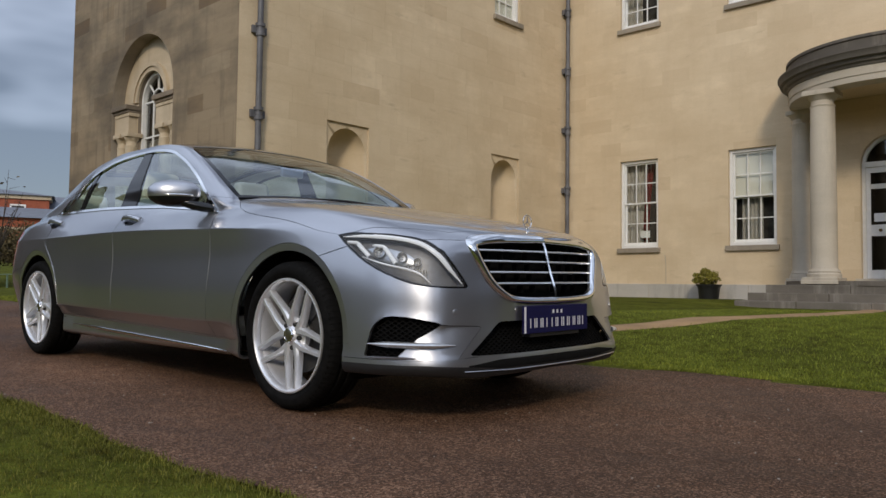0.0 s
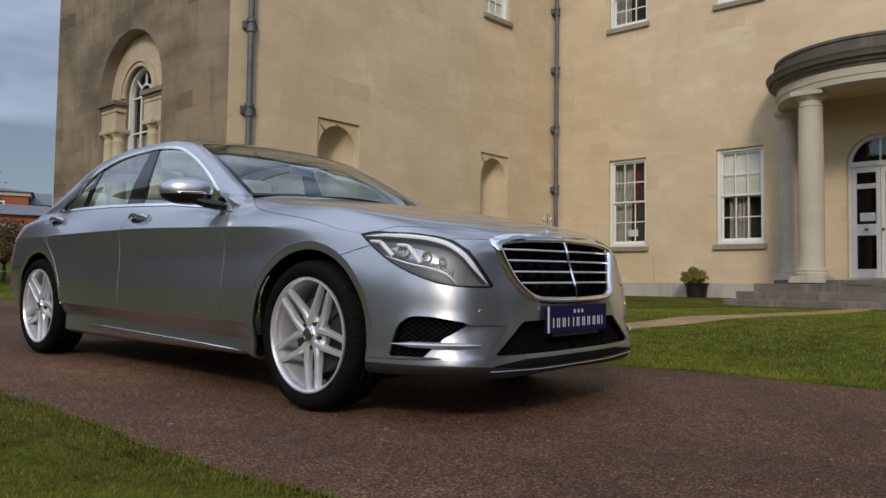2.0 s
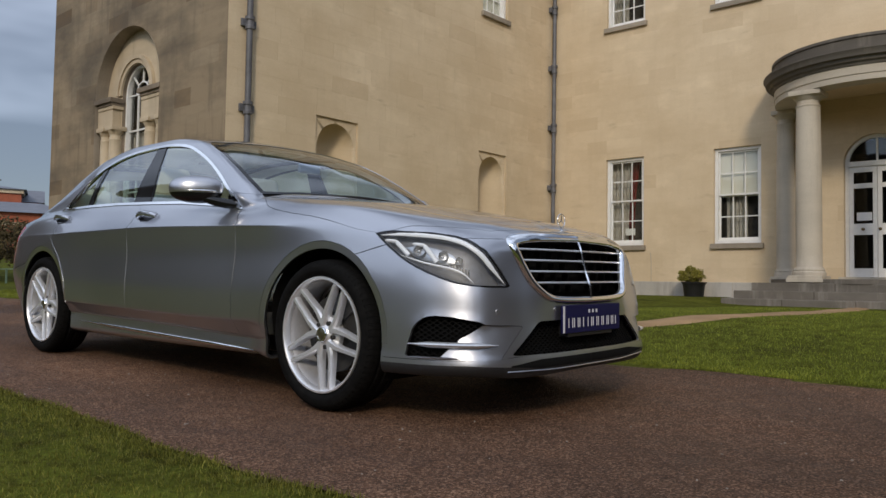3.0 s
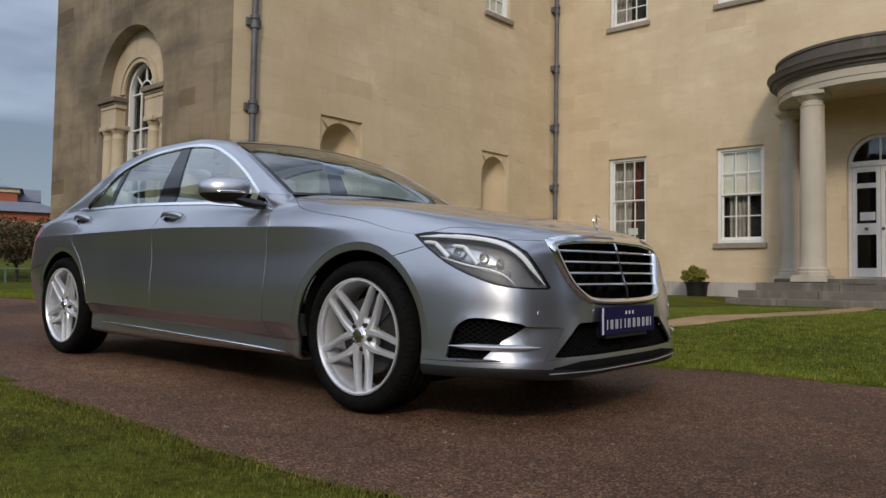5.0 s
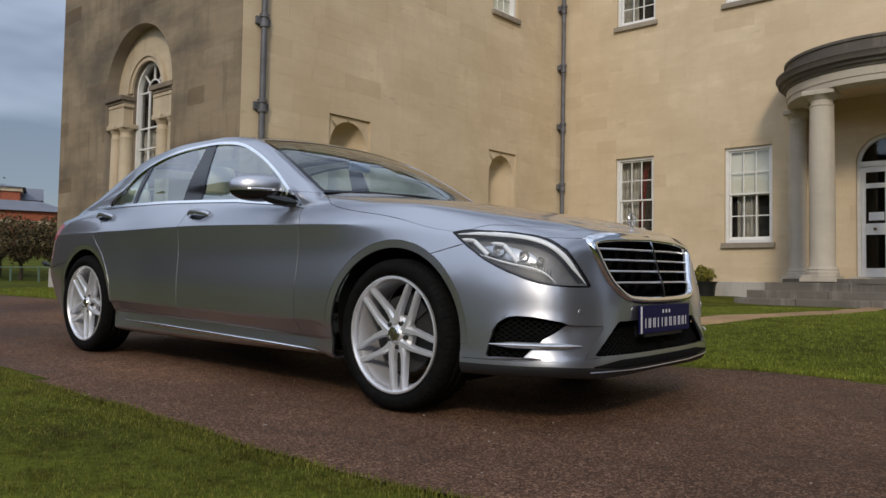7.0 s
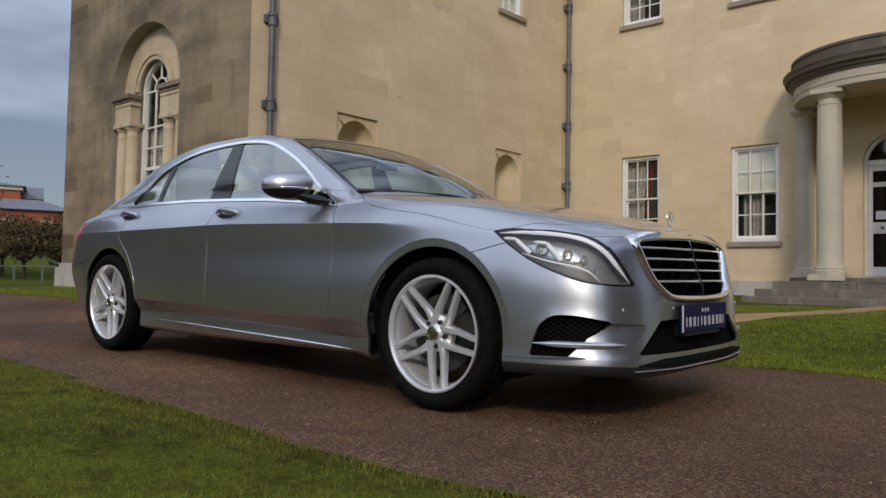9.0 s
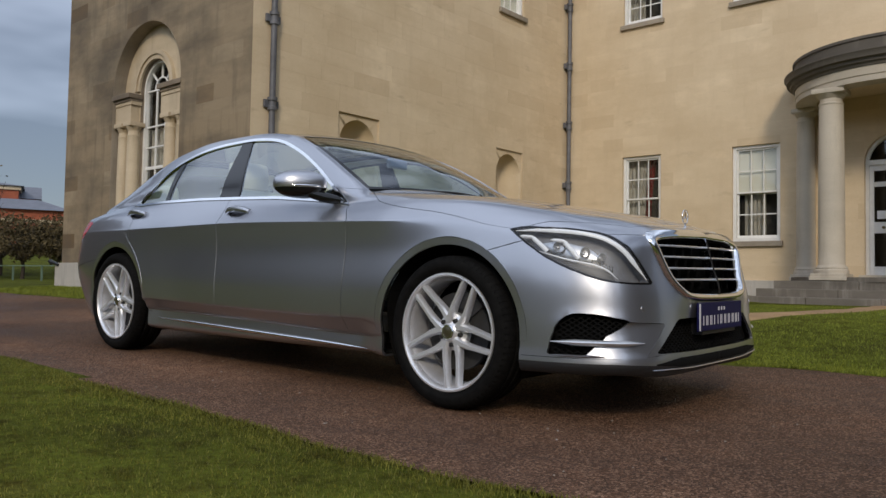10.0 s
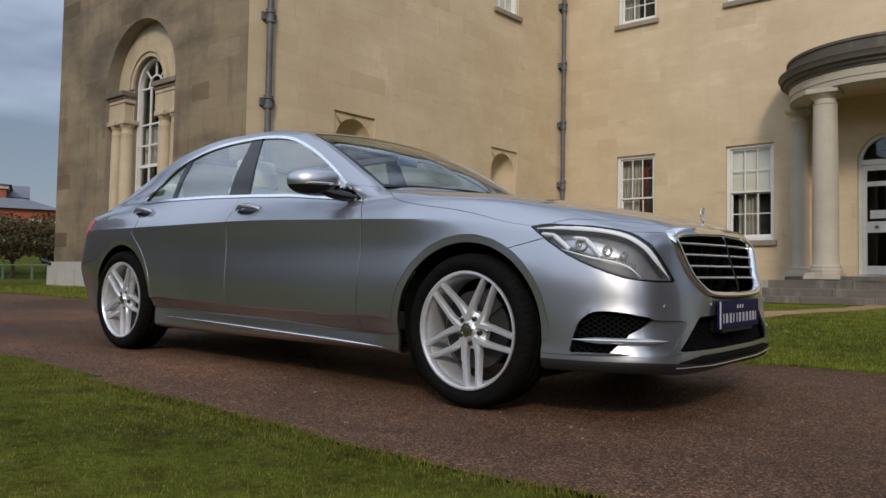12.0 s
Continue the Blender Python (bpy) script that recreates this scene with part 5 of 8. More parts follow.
# ---- car materials ----
def paint_material():
    """Grey metallic flake under clear lacquer, with a faint film of dust."""
    m, b, n, l = material("grey_metallic_paint", 0.30, 0.93)
    dust = noise_node(n, l, 1.6, 2, 0.5, source="Object")
    flake = noise_node(n, l, 900, 2, 0.6, source="Object")
    c = ramp_node(n, l, dust.outputs["Fac"], [(0.3, (0.438, 0.447, 0.484)), (0.7, (0.468, 0.477, 0.513))])
    f = ramp_node(n, l, flake.outputs["Fac"], [(0.35, (0.93, 0.93, 0.93)), (0.65, (1.07, 1.07, 1.07))])
    l.new(mix_node(n, l, c.outputs["Color"], f.outputs["Color"], 1.0, "MULTIPLY"), b.inputs["Base Color"])
    rr = ramp_node(n, l, dust.outputs["Fac"], [(0.3, (0.30, 0.30, 0.30)), (0.7, (0.34, 0.34, 0.34))])
    l.new(rr.outputs["Color"], b.inputs["Roughness"])
    b.inputs["Coat Weight"].default_value = 1.0
    b.inputs["Coat Roughness"].default_value = 0.055
    b.inputs["Coat IOR"].default_value = 1.52
    return m


M_PAINT = paint_material()
M_CHROME = plain("chrome", (0.86, 0.87, 0.89), 0.10, 1.0, 0.03, 8, 80, 0.0)
M_SATIN = plain("silver_satin_trim", (0.74, 0.75, 0.76), 0.30, 0.8, 0.04, 8, 80, 0.0)
M_BLACK = plain("black_gloss_trim", (0.008, 0.008, 0.009), 0.08, 0.0, 0.1, 8, 80, 0.0)
M_PLASTIC = plain("black_plastic", (0.014, 0.014, 0.015), 0.5, 0.0, 0.2, 30, 200, 0.05)
M_MESH = plain("black_mesh_plastic", (0.004, 0.004, 0.004), 0.85, 0.0, 0.2, 30, 200, 0.0)
M_VOID = plain("matt_black_underside", (0.006, 0.006, 0.006), 0.9, 0.0, 0.2, 10, 100, 0.0)
M_RIM = plain("silver_alloy", (0.78, 0.79, 0.82), 0.36, 0.65, 0.05, 12, 150, 0.02)
M_DISC = plain("brake_steel", (0.035, 0.034, 0.033), 0.6, 0.3, 0.2, 20, 200, 0.02)
M_CALIPER = plain("grey_caliper", (0.06, 0.06, 0.065), 0.5, 0.3, 0.1)
M_LEATHER = plain("cream_leather", (0.82, 0.78, 0.68), 0.55, 0.0, 0.07, 6, 90, 0.15)
M_DASH = plain("dark_dashboard", (0.035, 0.03, 0.03), 0.6, 0.0, 0.15, 6, 90, 0.1)
M_LAMPCUP = plain("satin_lamp_cup", (0.55, 0.56, 0.58), 0.32, 0.8, 0.1, 30, 150, 0.0)
M_LAMPBACK = plain("lamp_housing_grey", (0.19, 0.19, 0.20), 0.45, 0.2, 0.2, 20, 150, 0.0)
M_LAMPDARK = plain("smoked_lamp_cover", (0.06, 0.06, 0.065), 0.5, 0.0, 0.2, 20, 150, 0.0)
M_LED = plain("frosted_light_guide", (0.88, 0.89, 0.91), 0.25, 0.0, 0.03, 20, 150, 0.0)
M_REFLECTOR = plain("bright_reflector", (0.85, 0.86, 0.88), 0.14, 1.0, 0.05, 30, 150, 0.0)
M_TAIL = plain("red_tail_lens", (0.42, 0.012, 0.014), 0.08, 0.0, 0.1, 20, 150, 0.0)
M_PLATE = plain("dark_blue_plate", (0.010, 0.010, 0.058), 0.5, 0.0, 0.08, 20, 150, 0.0)
M_PLATEWHITE = plain("white_plate_ink", (0.70, 0.70, 0.74), 0.4, 0.0, 0.05, 20, 150, 0.0)
M_CARGLASS = glass_material("tinted_car_glass", (0.72, 0.87, 0.82), 0.0, 0.25)
M_ROOFGLASS = glass_material("dark_roof_glass", (0.30, 0.33, 0.32), 0.0, 0.09)
M_SCREEN = glass_material("windscreen_glass", (0.52, 0.68, 0.84), 0.0, 0.13)
M_LENS = glass_material("clear_lamp_cover", (0.90, 0.92, 0.94), 0.45, 0.035)


for m_ in (M_PLATE, M_MESH, M_VOID, M_TAIL):
    m_.node_tree.nodes["Principled BSDF"].inputs["Specular IOR Level"].default_value = 0.12


def tyre_material():
    m, b, n, l = material("tyre_rubber", 0.72)
    a = noise_node(n, l, 30, 5, 0.65, source="Object")
    c = ramp_node(n, l, a.outputs["Fac"], [(0.3, (0.005, 0.005, 0.005)), (0.75, (0.011, 0.0105, 0.010))])
    l.new(c.outputs["Color"], b.inputs["Base Color"])
    b.inputs["Specular IOR Level"].default_value = 0.04
    tc = n.new("ShaderNodeTexCoord")
    g = n.new("ShaderNodeTexGradient")
    g.gradient_type = "RADIAL"
    l.new(tc.outputs["Object"], g.inputs["Vector"])
    w = n.new("ShaderNodeMath")
    w.operation = "MULTIPLY"
    w.inputs[1].default_value = 2 * math.pi * 76
    l.new(g.outputs["Fac"], w.inputs[0])
    sn = n.new("ShaderNodeMath")
    sn.operation = "SINE"
    l.new(w.outputs["Value"], sn.inputs[0])
    blk = ramp_node(n, l, sn.outputs["Value"], [(0.0, (1, 1, 1)), (0.55, (1, 1, 1)), (0.75, (0, 0, 0))])
    flat = n.new("ShaderNodeVectorMath")
    flat.operation = "MULTIPLY"
    flat.inputs[1].default_value = (1, 1, 0)
    l.new(tc.outputs["Object"], flat.inputs[0])
    ln = n.new("ShaderNodeVectorMath")
    ln.operation = "LENGTH"
    l.new(flat.outputs["Vector"], ln.inputs[0])
    rim = n.new("ShaderNodeMapRange")
    rim.inputs["From Min"].default_value, rim.inputs["From Max"].default_value = 0.326, 0.331
    l.new(ln.outputs["Value"], rim.inputs["Value"])
    tread = mix_node(n, l, (1.0, 1.0, 1.0), blk.outputs["Color"], rim.outputs["Result"])
    bump(n, l, b, tread, 0.9, 0.006)
    return m


M_TYRE = tyre_material()


# ---- regions of the skin ----
def poly_sdf(poly):
    """Signed distance to a closed 2D outline, positive inside."""
    q = np.array(poly, float)
    a, b = q, np.roll(q, -1, 0)

    def f(u, v):
        p = np.stack([u, v], 1)[:, None, :]
        e = b - a
        w = p - a
        t = np.clip((w * e).sum(2) / (e * e).sum(1), 0, 1)
        d = np.sqrt((((w - t[..., None] * e)) ** 2).sum(2)).min(1)
        cond = (a[:, 1] > p[..., 1]) != (b[:, 1] > p[..., 1])
        den = np.where(b[:, 1] == a[:, 1], 1e-9, b[:, 1] - a[:, 1])
        xint = a[:, 0] + (p[..., 1] - a[:, 1]) / den * e[:, 0]
        odd = (cond & (p[..., 0] < xint)).sum(1) % 2
        return np.where(odd == 1, d, -d)

    return f


def side_region(poly):
    f = poly_sdf(poly)
    return lambda c: np.minimum(f(c[:, 0], c[:, 2]), c[:, 1] - 0.45)


def corner_region(poly):
    f = poly_sdf(poly)
    return lambda c: np.minimum(f((c[:, 0] - c[:, 1]) * 0.70711, c[:, 2]), np.minimum(c[:, 0] - 0.2, c[:, 1] - 0.2))


def front_region(poly):
    f = poly_sdf(poly)
    return lambda c: np.minimum(f(c[:, 1], c[:, 2]), c[:, 0] - 0.55)


def top_region(poly, floor):
    f = poly_sdf(poly)
    return lambda c: np.minimum(f(c[:, 0], c[:, 1]), c[:, 2] - floor)


def line_x(pts):
    """Positive in front of a seam given as (x, z) from low to high."""
    z, x = [p[1] for p in pts], [p[0] for p in pts]
    f = pchip(z, x)
    return lambda c: c[:, 0] - f(c[:, 2])


HUBS = (0.0, -3.115)
HUB_Z = {0.0: 0.343, -3.115: 0.388}
ARCHES = {0.0: (-0.008, 0.338), -3.115: (-3.098, 0.374)}      # middle of each wheel opening
ARCH_OPEN = 0.402
arch_f = lambda c: np.maximum(*[np.minimum(ARCH_OPEN - np.hypot(c[:, 0] - ARCHES[h][0], np.maximum(c[:, 2] - ARCHES[h][1], 0.0)), c[:, 1] - 0.5) for h in HUBS])
arch_lip = lambda c: arch_f(c) + 0.034
dlo_outer = side_region(spline([(-3.062, 1.074), (-2.879, 1.205), (-2.691, 1.330), (-2.454, 1.400), (-2.206, 1.434), (-1.944, 1.443), (-1.709, 1.435), (-1.480, 1.398), (-1.269, 1.315), (-1.079, 1.210), (-0.938, 1.112), (-0.800, 1.010), (-0.757, 0.974)], 60)[0].tolist() + [(-0.752, 0.964), (-1.038, 0.996), (-1.365, 1.026), (-1.728, 1.043), (-2.169, 1.060), (-2.638, 1.066), (-2.980, 1.064)])
dlo_inner = lambda c: dlo_outer(c) - 0.017
m_front = line_x([(-0.945, 0.9), (-0.925, 1.0), (-0.885, 1.12), (-0.84, 1.3)])
clear_f = top_region([(-0.627, -0.4), (-0.627, 0.0), (-0.647, 0.3), (-0.677, 0.55), (-0.706, 0.668), (-0.80, 0.664), (-1.0, 0.638), (-1.2, 0.604), (-1.285, 0.586), (-1.335, 0.55), (-1.313, 0.3), (-1.298, 0.0), (-1.298, -0.4)], 0.95)
b_front = line_x([(-1.761, 0.9), (-1.761, 1.07), (-1.802, 1.411), (-1.81, 1.5)])
b_rear = line_x([(-1.967, 0.9), (-1.967, 1.08), (-1.920, 1.413), (-1.91, 1.5)])
c_front = line_x([(-2.55, 0.9), (-2.582, 1.11), (-2.560, 1.292), (-2.55, 1.5)])
c_rear = line_x([(-2.60, 0.9), (-2.629, 1.106), (-2.620, 1.306), (-2.61, 1.5)])
seam_front = line_x([(-0.690, 0.15), (-0.690, 0.29), (-0.682, 0.436), (-0.666, 0.66), (-0.657, 0.86), (-0.735, 0.965), (-0.75, 1.1)])
seam_mid = line_x([(-1.812, 0.15), (-1.812, 0.398), (-1.811, 0.698), (-1.816, 0.868), (-1.84, 1.06), (-1.85, 1.5)])
seam_rear = line_x([(-2.665, 0.15), (-2.67, 0.30), (-2.682, 0.39), (-2.690, 0.53), (-2.785, 0.705), (-3.010, 0.912), (-3.050, 1.07), (-3.05, 1.5)])
sill_z = pchip([-4.4, -2.6, -1.5, -0.45, 0.5], [0.36, 0.357, 0.329, 0.298, 0.29])
sill_f = lambda c: sill_z(c[:, 0]) - c[:, 2]
fender_low = lambda c: c[:, 2] - (0.70 + 0.25 * np.clip(c[:, 0] - 0.183, -1.0, 0.30))
fender_front = lambda c: 0.80 - c[:, 0]
rear_low = lambda c: 0.70 - c[:, 2] + 0.12 * (c[:, 0] + 3.3)
hood_f = top_region([(0.790, -0.4), (0.790, 0.0), (0.776, 0.30), (0.752, 0.45), *spline([(0.735, 0.542), (0.58, 0.706), (0.47, 0.768), (0.39, 0.803), (0.325, 0.819), (0.15, 0.832), (-0.08, 0.829), (-0.30, 0.821), (-0.44, 0.803), (-0.545, 0.768), (-0.630, 0.712)], 50)[0].tolist(), (-0.648, 0.6), (-0.618, 0.3), (-0.600, 0.0), (-0.600, -0.4)], 0.72)
screen_f = top_region([(-0.615, -0.4), (-0.615, 0.0), (-0.635, 0.3), (-0.660, 0.55), (-0.685, 0.698), (-0.80, 0.696), (-1.0, 0.668), (-1.2, 0.638), (-1.30, 0.620), (-1.355, 0.585), (-1.325, 0.3), (-1.31, 0.0), (-1.31, -0.4)], 0.95)
sun_f = top_region([(-1.355, -0.4), (-1.355, 0.0), (-1.375, 0.3), (-1.42, 0.50), (-1.50, 0.535), (-2.75, 0.520), (-2.84, 0.47), (-2.86, 0.0), (-2.86, -0.4)], 1.2)
back_f = top_region([(-3.02, -0.4), (-3.02, 0.0), (-3.04, 0.45), (-3.12, 0.53), (-3.70, 0.60), (-3.76, 0.5), (-3.78, 0.0), (-3.78, -0.4)], 1.0)
boot_f = lambda c: np.minimum(-3.72 - c[:, 0], c[:, 2] - 0.86)
tail_f = side_region([(-3.67, 0.965), (-3.73, 0.885), (-3.83, 0.85), (-4.4, 0.83), (-4.4, 0.97), (-3.87, 0.985), (-3.73, 0.985)])
lamp_f = corner_region(spline([(-0.357, 0.803), (-0.293, 0.812), (-0.205, 0.806), (-0.092, 0.797), (0.023, 0.774), (0.090, 0.735)], 40)[0].tolist() + [(0.104, 0.728), (0.160, 0.652), (0.213, 0.574), (0.205, 0.570), (0.097, 0.571), (0.03, 0.576), (-0.025, 0.586), (-0.08, 0.604), (-0.135, 0.627), (-0.19, 0.655), (-0.24, 0.687), (-0.301, 0.741), (-0.34, 0.783)])
lamp_inner = lambda c: lamp_f(c) - 0.0065
FOG = [(-0.229, 0.284), (-0.218, 0.335), (-0.199, 0.394), (-0.184, 0.418), (-0.165, 0.436), (-0.142, 0.447), (-0.115, 0.451), (-0.05, 0.448), (0.018, 0.437), (0.070, 0.427), (0.097, 0.416), (0.060, 0.395), (-0.010, 0.360), (-0.035, 0.338), (-0.062, 0.312), (-0.090, 0.2865), (-0.135, 0.284)]
fog_f = corner_region(FOG)
FIN = [(0.0975, 0.4165), (0.180, 0.412), (0.268, 0.405), (0.160, 0.272), (0.150, 0.266), (-0.0895, 0.2830), (-0.0615, 0.312), (-0.0345, 0.338), (-0.0095, 0.360), (0.0605, 0.395)]
fin_f = corner_region(FIN)
intake_f = front_region([(-0.3, 0.424), (0.385, 0.421), (0.40, 0.414), (0.565, 0.292), (0.55, 0.286), (0.3, 0.282), (-0.3, 0.282)])
GRILLE_OUT = [(0.0, 0.818), (0.30, 0.812), (0.43, 0.802), (0.485, 0.790), (0.508, 0.765), (0.503, 0.730), (0.48, 0.675), (0.44, 0.600), (0.40, 0.552), (0.36, 0.522), (0.31, 0.505), (0.2, 0.496), (0.0, 0.493)]
grille_out = front_region([(-0.3, 0.818)] + GRILLE_OUT + [(-0.3, 0.493)])
GRILLE_IN = [(0.0, 0.776), (0.30, 0.768), (0.44, 0.754), (0.455, 0.742), (0.445, 0.705), (0.42, 0.655), (0.385, 0.595), (0.355, 0.562), (0.32, 0.543), (0.27, 0.533), (0.15, 0.527), (0.0, 0.525)]
grille_in = front_region([(-0.3, 0.776)] + GRILLE_IN + [(-0.3, 0.525)])
cowl_f = top_region([(-0.600, -0.4), (-0.600, 0.0), (-0.618, 0.3), (-0.648, 0.6), (-0.632, 0.712), (-0.685, 0.698), (-0.660, 0.55), (-0.635, 0.3), (-0.615, 0.0), (-0.615, -0.4)], 0.93)
foot_f = lambda c: 1.056 - 0.10 * (c[:, 0] + 0.80) - c[:, 2]      # seam across the foot of the windscreen pillar
under_f = lambda c: 0.232 + 0.020 * np.clip((c[:, 1] - 0.45) / 0.3, 0, 1) - c[:, 2]
lip_f = lambda c: 0.283 - 0.012 * np.clip((c[:, 1] - 0.45) / 0.3, 0, 1) - c[:, 2]


def cut_many(bm, f, where=None):
    """Splits faces along the zero line of f, all vertices at once."""
    bm.verts.ensure_lookup_table()
    vs_ = list(bm.verts)
    co = np.array([v.co[:] for v in vs_])
    val = f(co)
    val[abs(val) < 2.5e-4] = 0.0
    vmap = dict(zip(vs_, val))
    es = [e for e in bm.edges if vmap[e.verts[0]] * vmap[e.verts[1]] < 0]
    if where is not None and es:
        m = np.array([((e.verts[0].co + e.verts[1].co) / 2)[:] for e in es])
        es = [e for e, k in zip(es, where(m)) if k]
    if not es:
        return
    a = np.array([e.verts[0].co[:] for e in es])
    b = np.array([e.verts[1].co[:] for e in es])
    fa = np.array([vmap[e.verts[0]] for e in es])
    lo, hi = np.zeros(len(es)), np.ones(len(es))
    for _ in range(16):
        mid = (lo + hi) / 2
        same = f(a + (b - a) * mid[:, None]) * fa > 0
        lo, hi = np.where(same, mid, lo), np.where(same, hi, mid)
    t = (lo + hi) / 2
    touched = set()
    for e, k, p, q in zip(es, t, a, b):
        touched.update(e.link_faces)
        _, nv = bmesh.utils.edge_split(e, e.verts[0], float(k))
        nv.co = p + (q - p) * k
        vmap[nv] = 0.0
    for face in touched:
        signs = [vmap[v] for v in face.verts]
        if not (min(signs) < 0 < max(signs)):
            continue
        on = [v for v in face.verts if vmap[v] == 0.0]
        order = list(face.verts)
        n = len(order)
        for i in range(len(on)):
            for j in range(i + 1, len(on)):
                ia, ib = order.index(on[i]), order.index(on[j])
                if min((ia - ib) % n, (ib - ia) % n) > 1 and face.is_valid:
                    try:
                        bmesh.utils.face_split(face, on[i], on[j])
                    except ValueError:
                        pass
                    break
            else:
                continue
            break


grid = skin_points()
nc, nr = grid.shape[:2]
me = bpy.data.meshes.new("skin")
me.from_pydata(grid.reshape(-1, 3).tolist(), [], [(c * nr + r, (c + 1) * nr + r, (c + 1) * nr + r + 1, c * nr + r + 1) for c in range(nc - 1) for r in range(nr - 1)])
skin = bmesh.new()
skin.from_mesh(me)
bpy.data.meshes.remove(me)
bmesh.ops.remove_doubles(skin, verts=skin.verts, dist=2e-4)
in_glass = lambda c: dlo_outer(c) > -0.005
on_side = lambda c: (c[:, 1] > 0.68) & (c[:, 2] < 1.09)
ahead = lambda c: (c[:, 0] > 0.35)
for f, where in ((arch_f, None), (arch_lip, None), (dlo_outer, None), (dlo_inner, None), (m_front, in_glass), (b_front, in_glass), (b_rear, in_glass), (c_front, in_glass), (c_rear, in_glass),
                 (seam_front, lambda c: (c[:, 1] > 0.60) & (c[:, 0] > -0.95) & (c[:, 2] < 1.12)), (seam_mid, on_side), (seam_rear, on_side), (sill_f, lambda c: (c[:, 0] < 0) & (c[:, 0] > -3.2)),
                 (fender_low, lambda c: (c[:, 0] > 0.1) & (c[:, 0] < 0.85) & (c[:, 1] > 0.5)), (fender_front, lambda c: (c[:, 2] > 0.70) & (c[:, 1] > 0.5)), (hood_f, None), (screen_f, None), (clear_f, None), (cowl_f, None),
                 (lambda c: c[:, 0] + 0.64, lambda c: (c[:, 1] > 0.55) & (c[:, 2] > 0.95)), (foot_f, lambda c: (c[:, 1] > 0.55) & (c[:, 0] > -0.90) & (c[:, 0] < -0.60) & (c[:, 2] > 0.98)), (sun_f, None), (back_f, None), (boot_f, lambda c: c[:, 0] < -3), (rear_low, lambda c: c[:, 0] < -3.2),
                 (tail_f, None), (lamp_f, None), (lamp_inner, None), (fog_f, None), (fin_f, None), (intake_f, None), (grille_out, None), (grille_in, None), (lip_f, ahead), (under_f, ahead)):
    cut_many(skin, f, where)
# the rolled lips round the wheel openings
lip_co = np.array([v.co[:] for v in skin.verts])
for v, d in zip(skin.verts, arch_lip(lip_co)):
    if d > 0:
        v.co.y -= 0.007 * min(1.0, d / 0.034) * max(0.0, min(1.0, (v.co.z - 0.30) / 0.15))
skin.normal_update()
# the brow that stands out over the side intakes
for v, d in zip(skin.verts, fog_f(lip_co)):
    if d > -0.03 and v.co.x > 0.25:
        k = min(1.0, 1 + d / 0.03)
        v.co += v.normal * 0.003 * k * k * (3 - 2 * k) * max(0.0, min(1.0, (v.co.z - 0.36) / 0.06))
skin.normal_update()
skin.verts.index_update()
SKIN_CO = np.array([v.co[:] for v in skin.verts])
SKIN_NO = np.array([v.normal[:] for v in skin.verts])
FACES = [[v.index for v in f.verts] for f in skin.faces]
MID = np.array([f.calc_center_median()[:] for f in skin.faces])
skin.free()
R = {k: f(MID) > 0 for k, f in dict(arch=arch_f, flange=arch_lip, cowl=cowl_f, foot=foot_f, und=under_f, dlo=dlo_outer, dli=dlo_inner, bf=b_front, br=b_rear, cf=c_front, cr=c_rear, sf=seam_front, sm=seam_mid, sr=seam_rear, sill=sill_f, fl=fender_low, ff=fender_front, hood=hood_f, screen=screen_f, clear=clear_f, mf=m_front, sun=sun_f, back=back_f, boot=boot_f, rl=rear_low, tail=tail_f, lamp=lamp_f, lens=lamp_inner, fog=fog_f, fin=fin_f, intake=intake_f, go=grille_out, gi=grille_in, chin=lip_f).items()}
x_m, y_m, z_m = MID.T


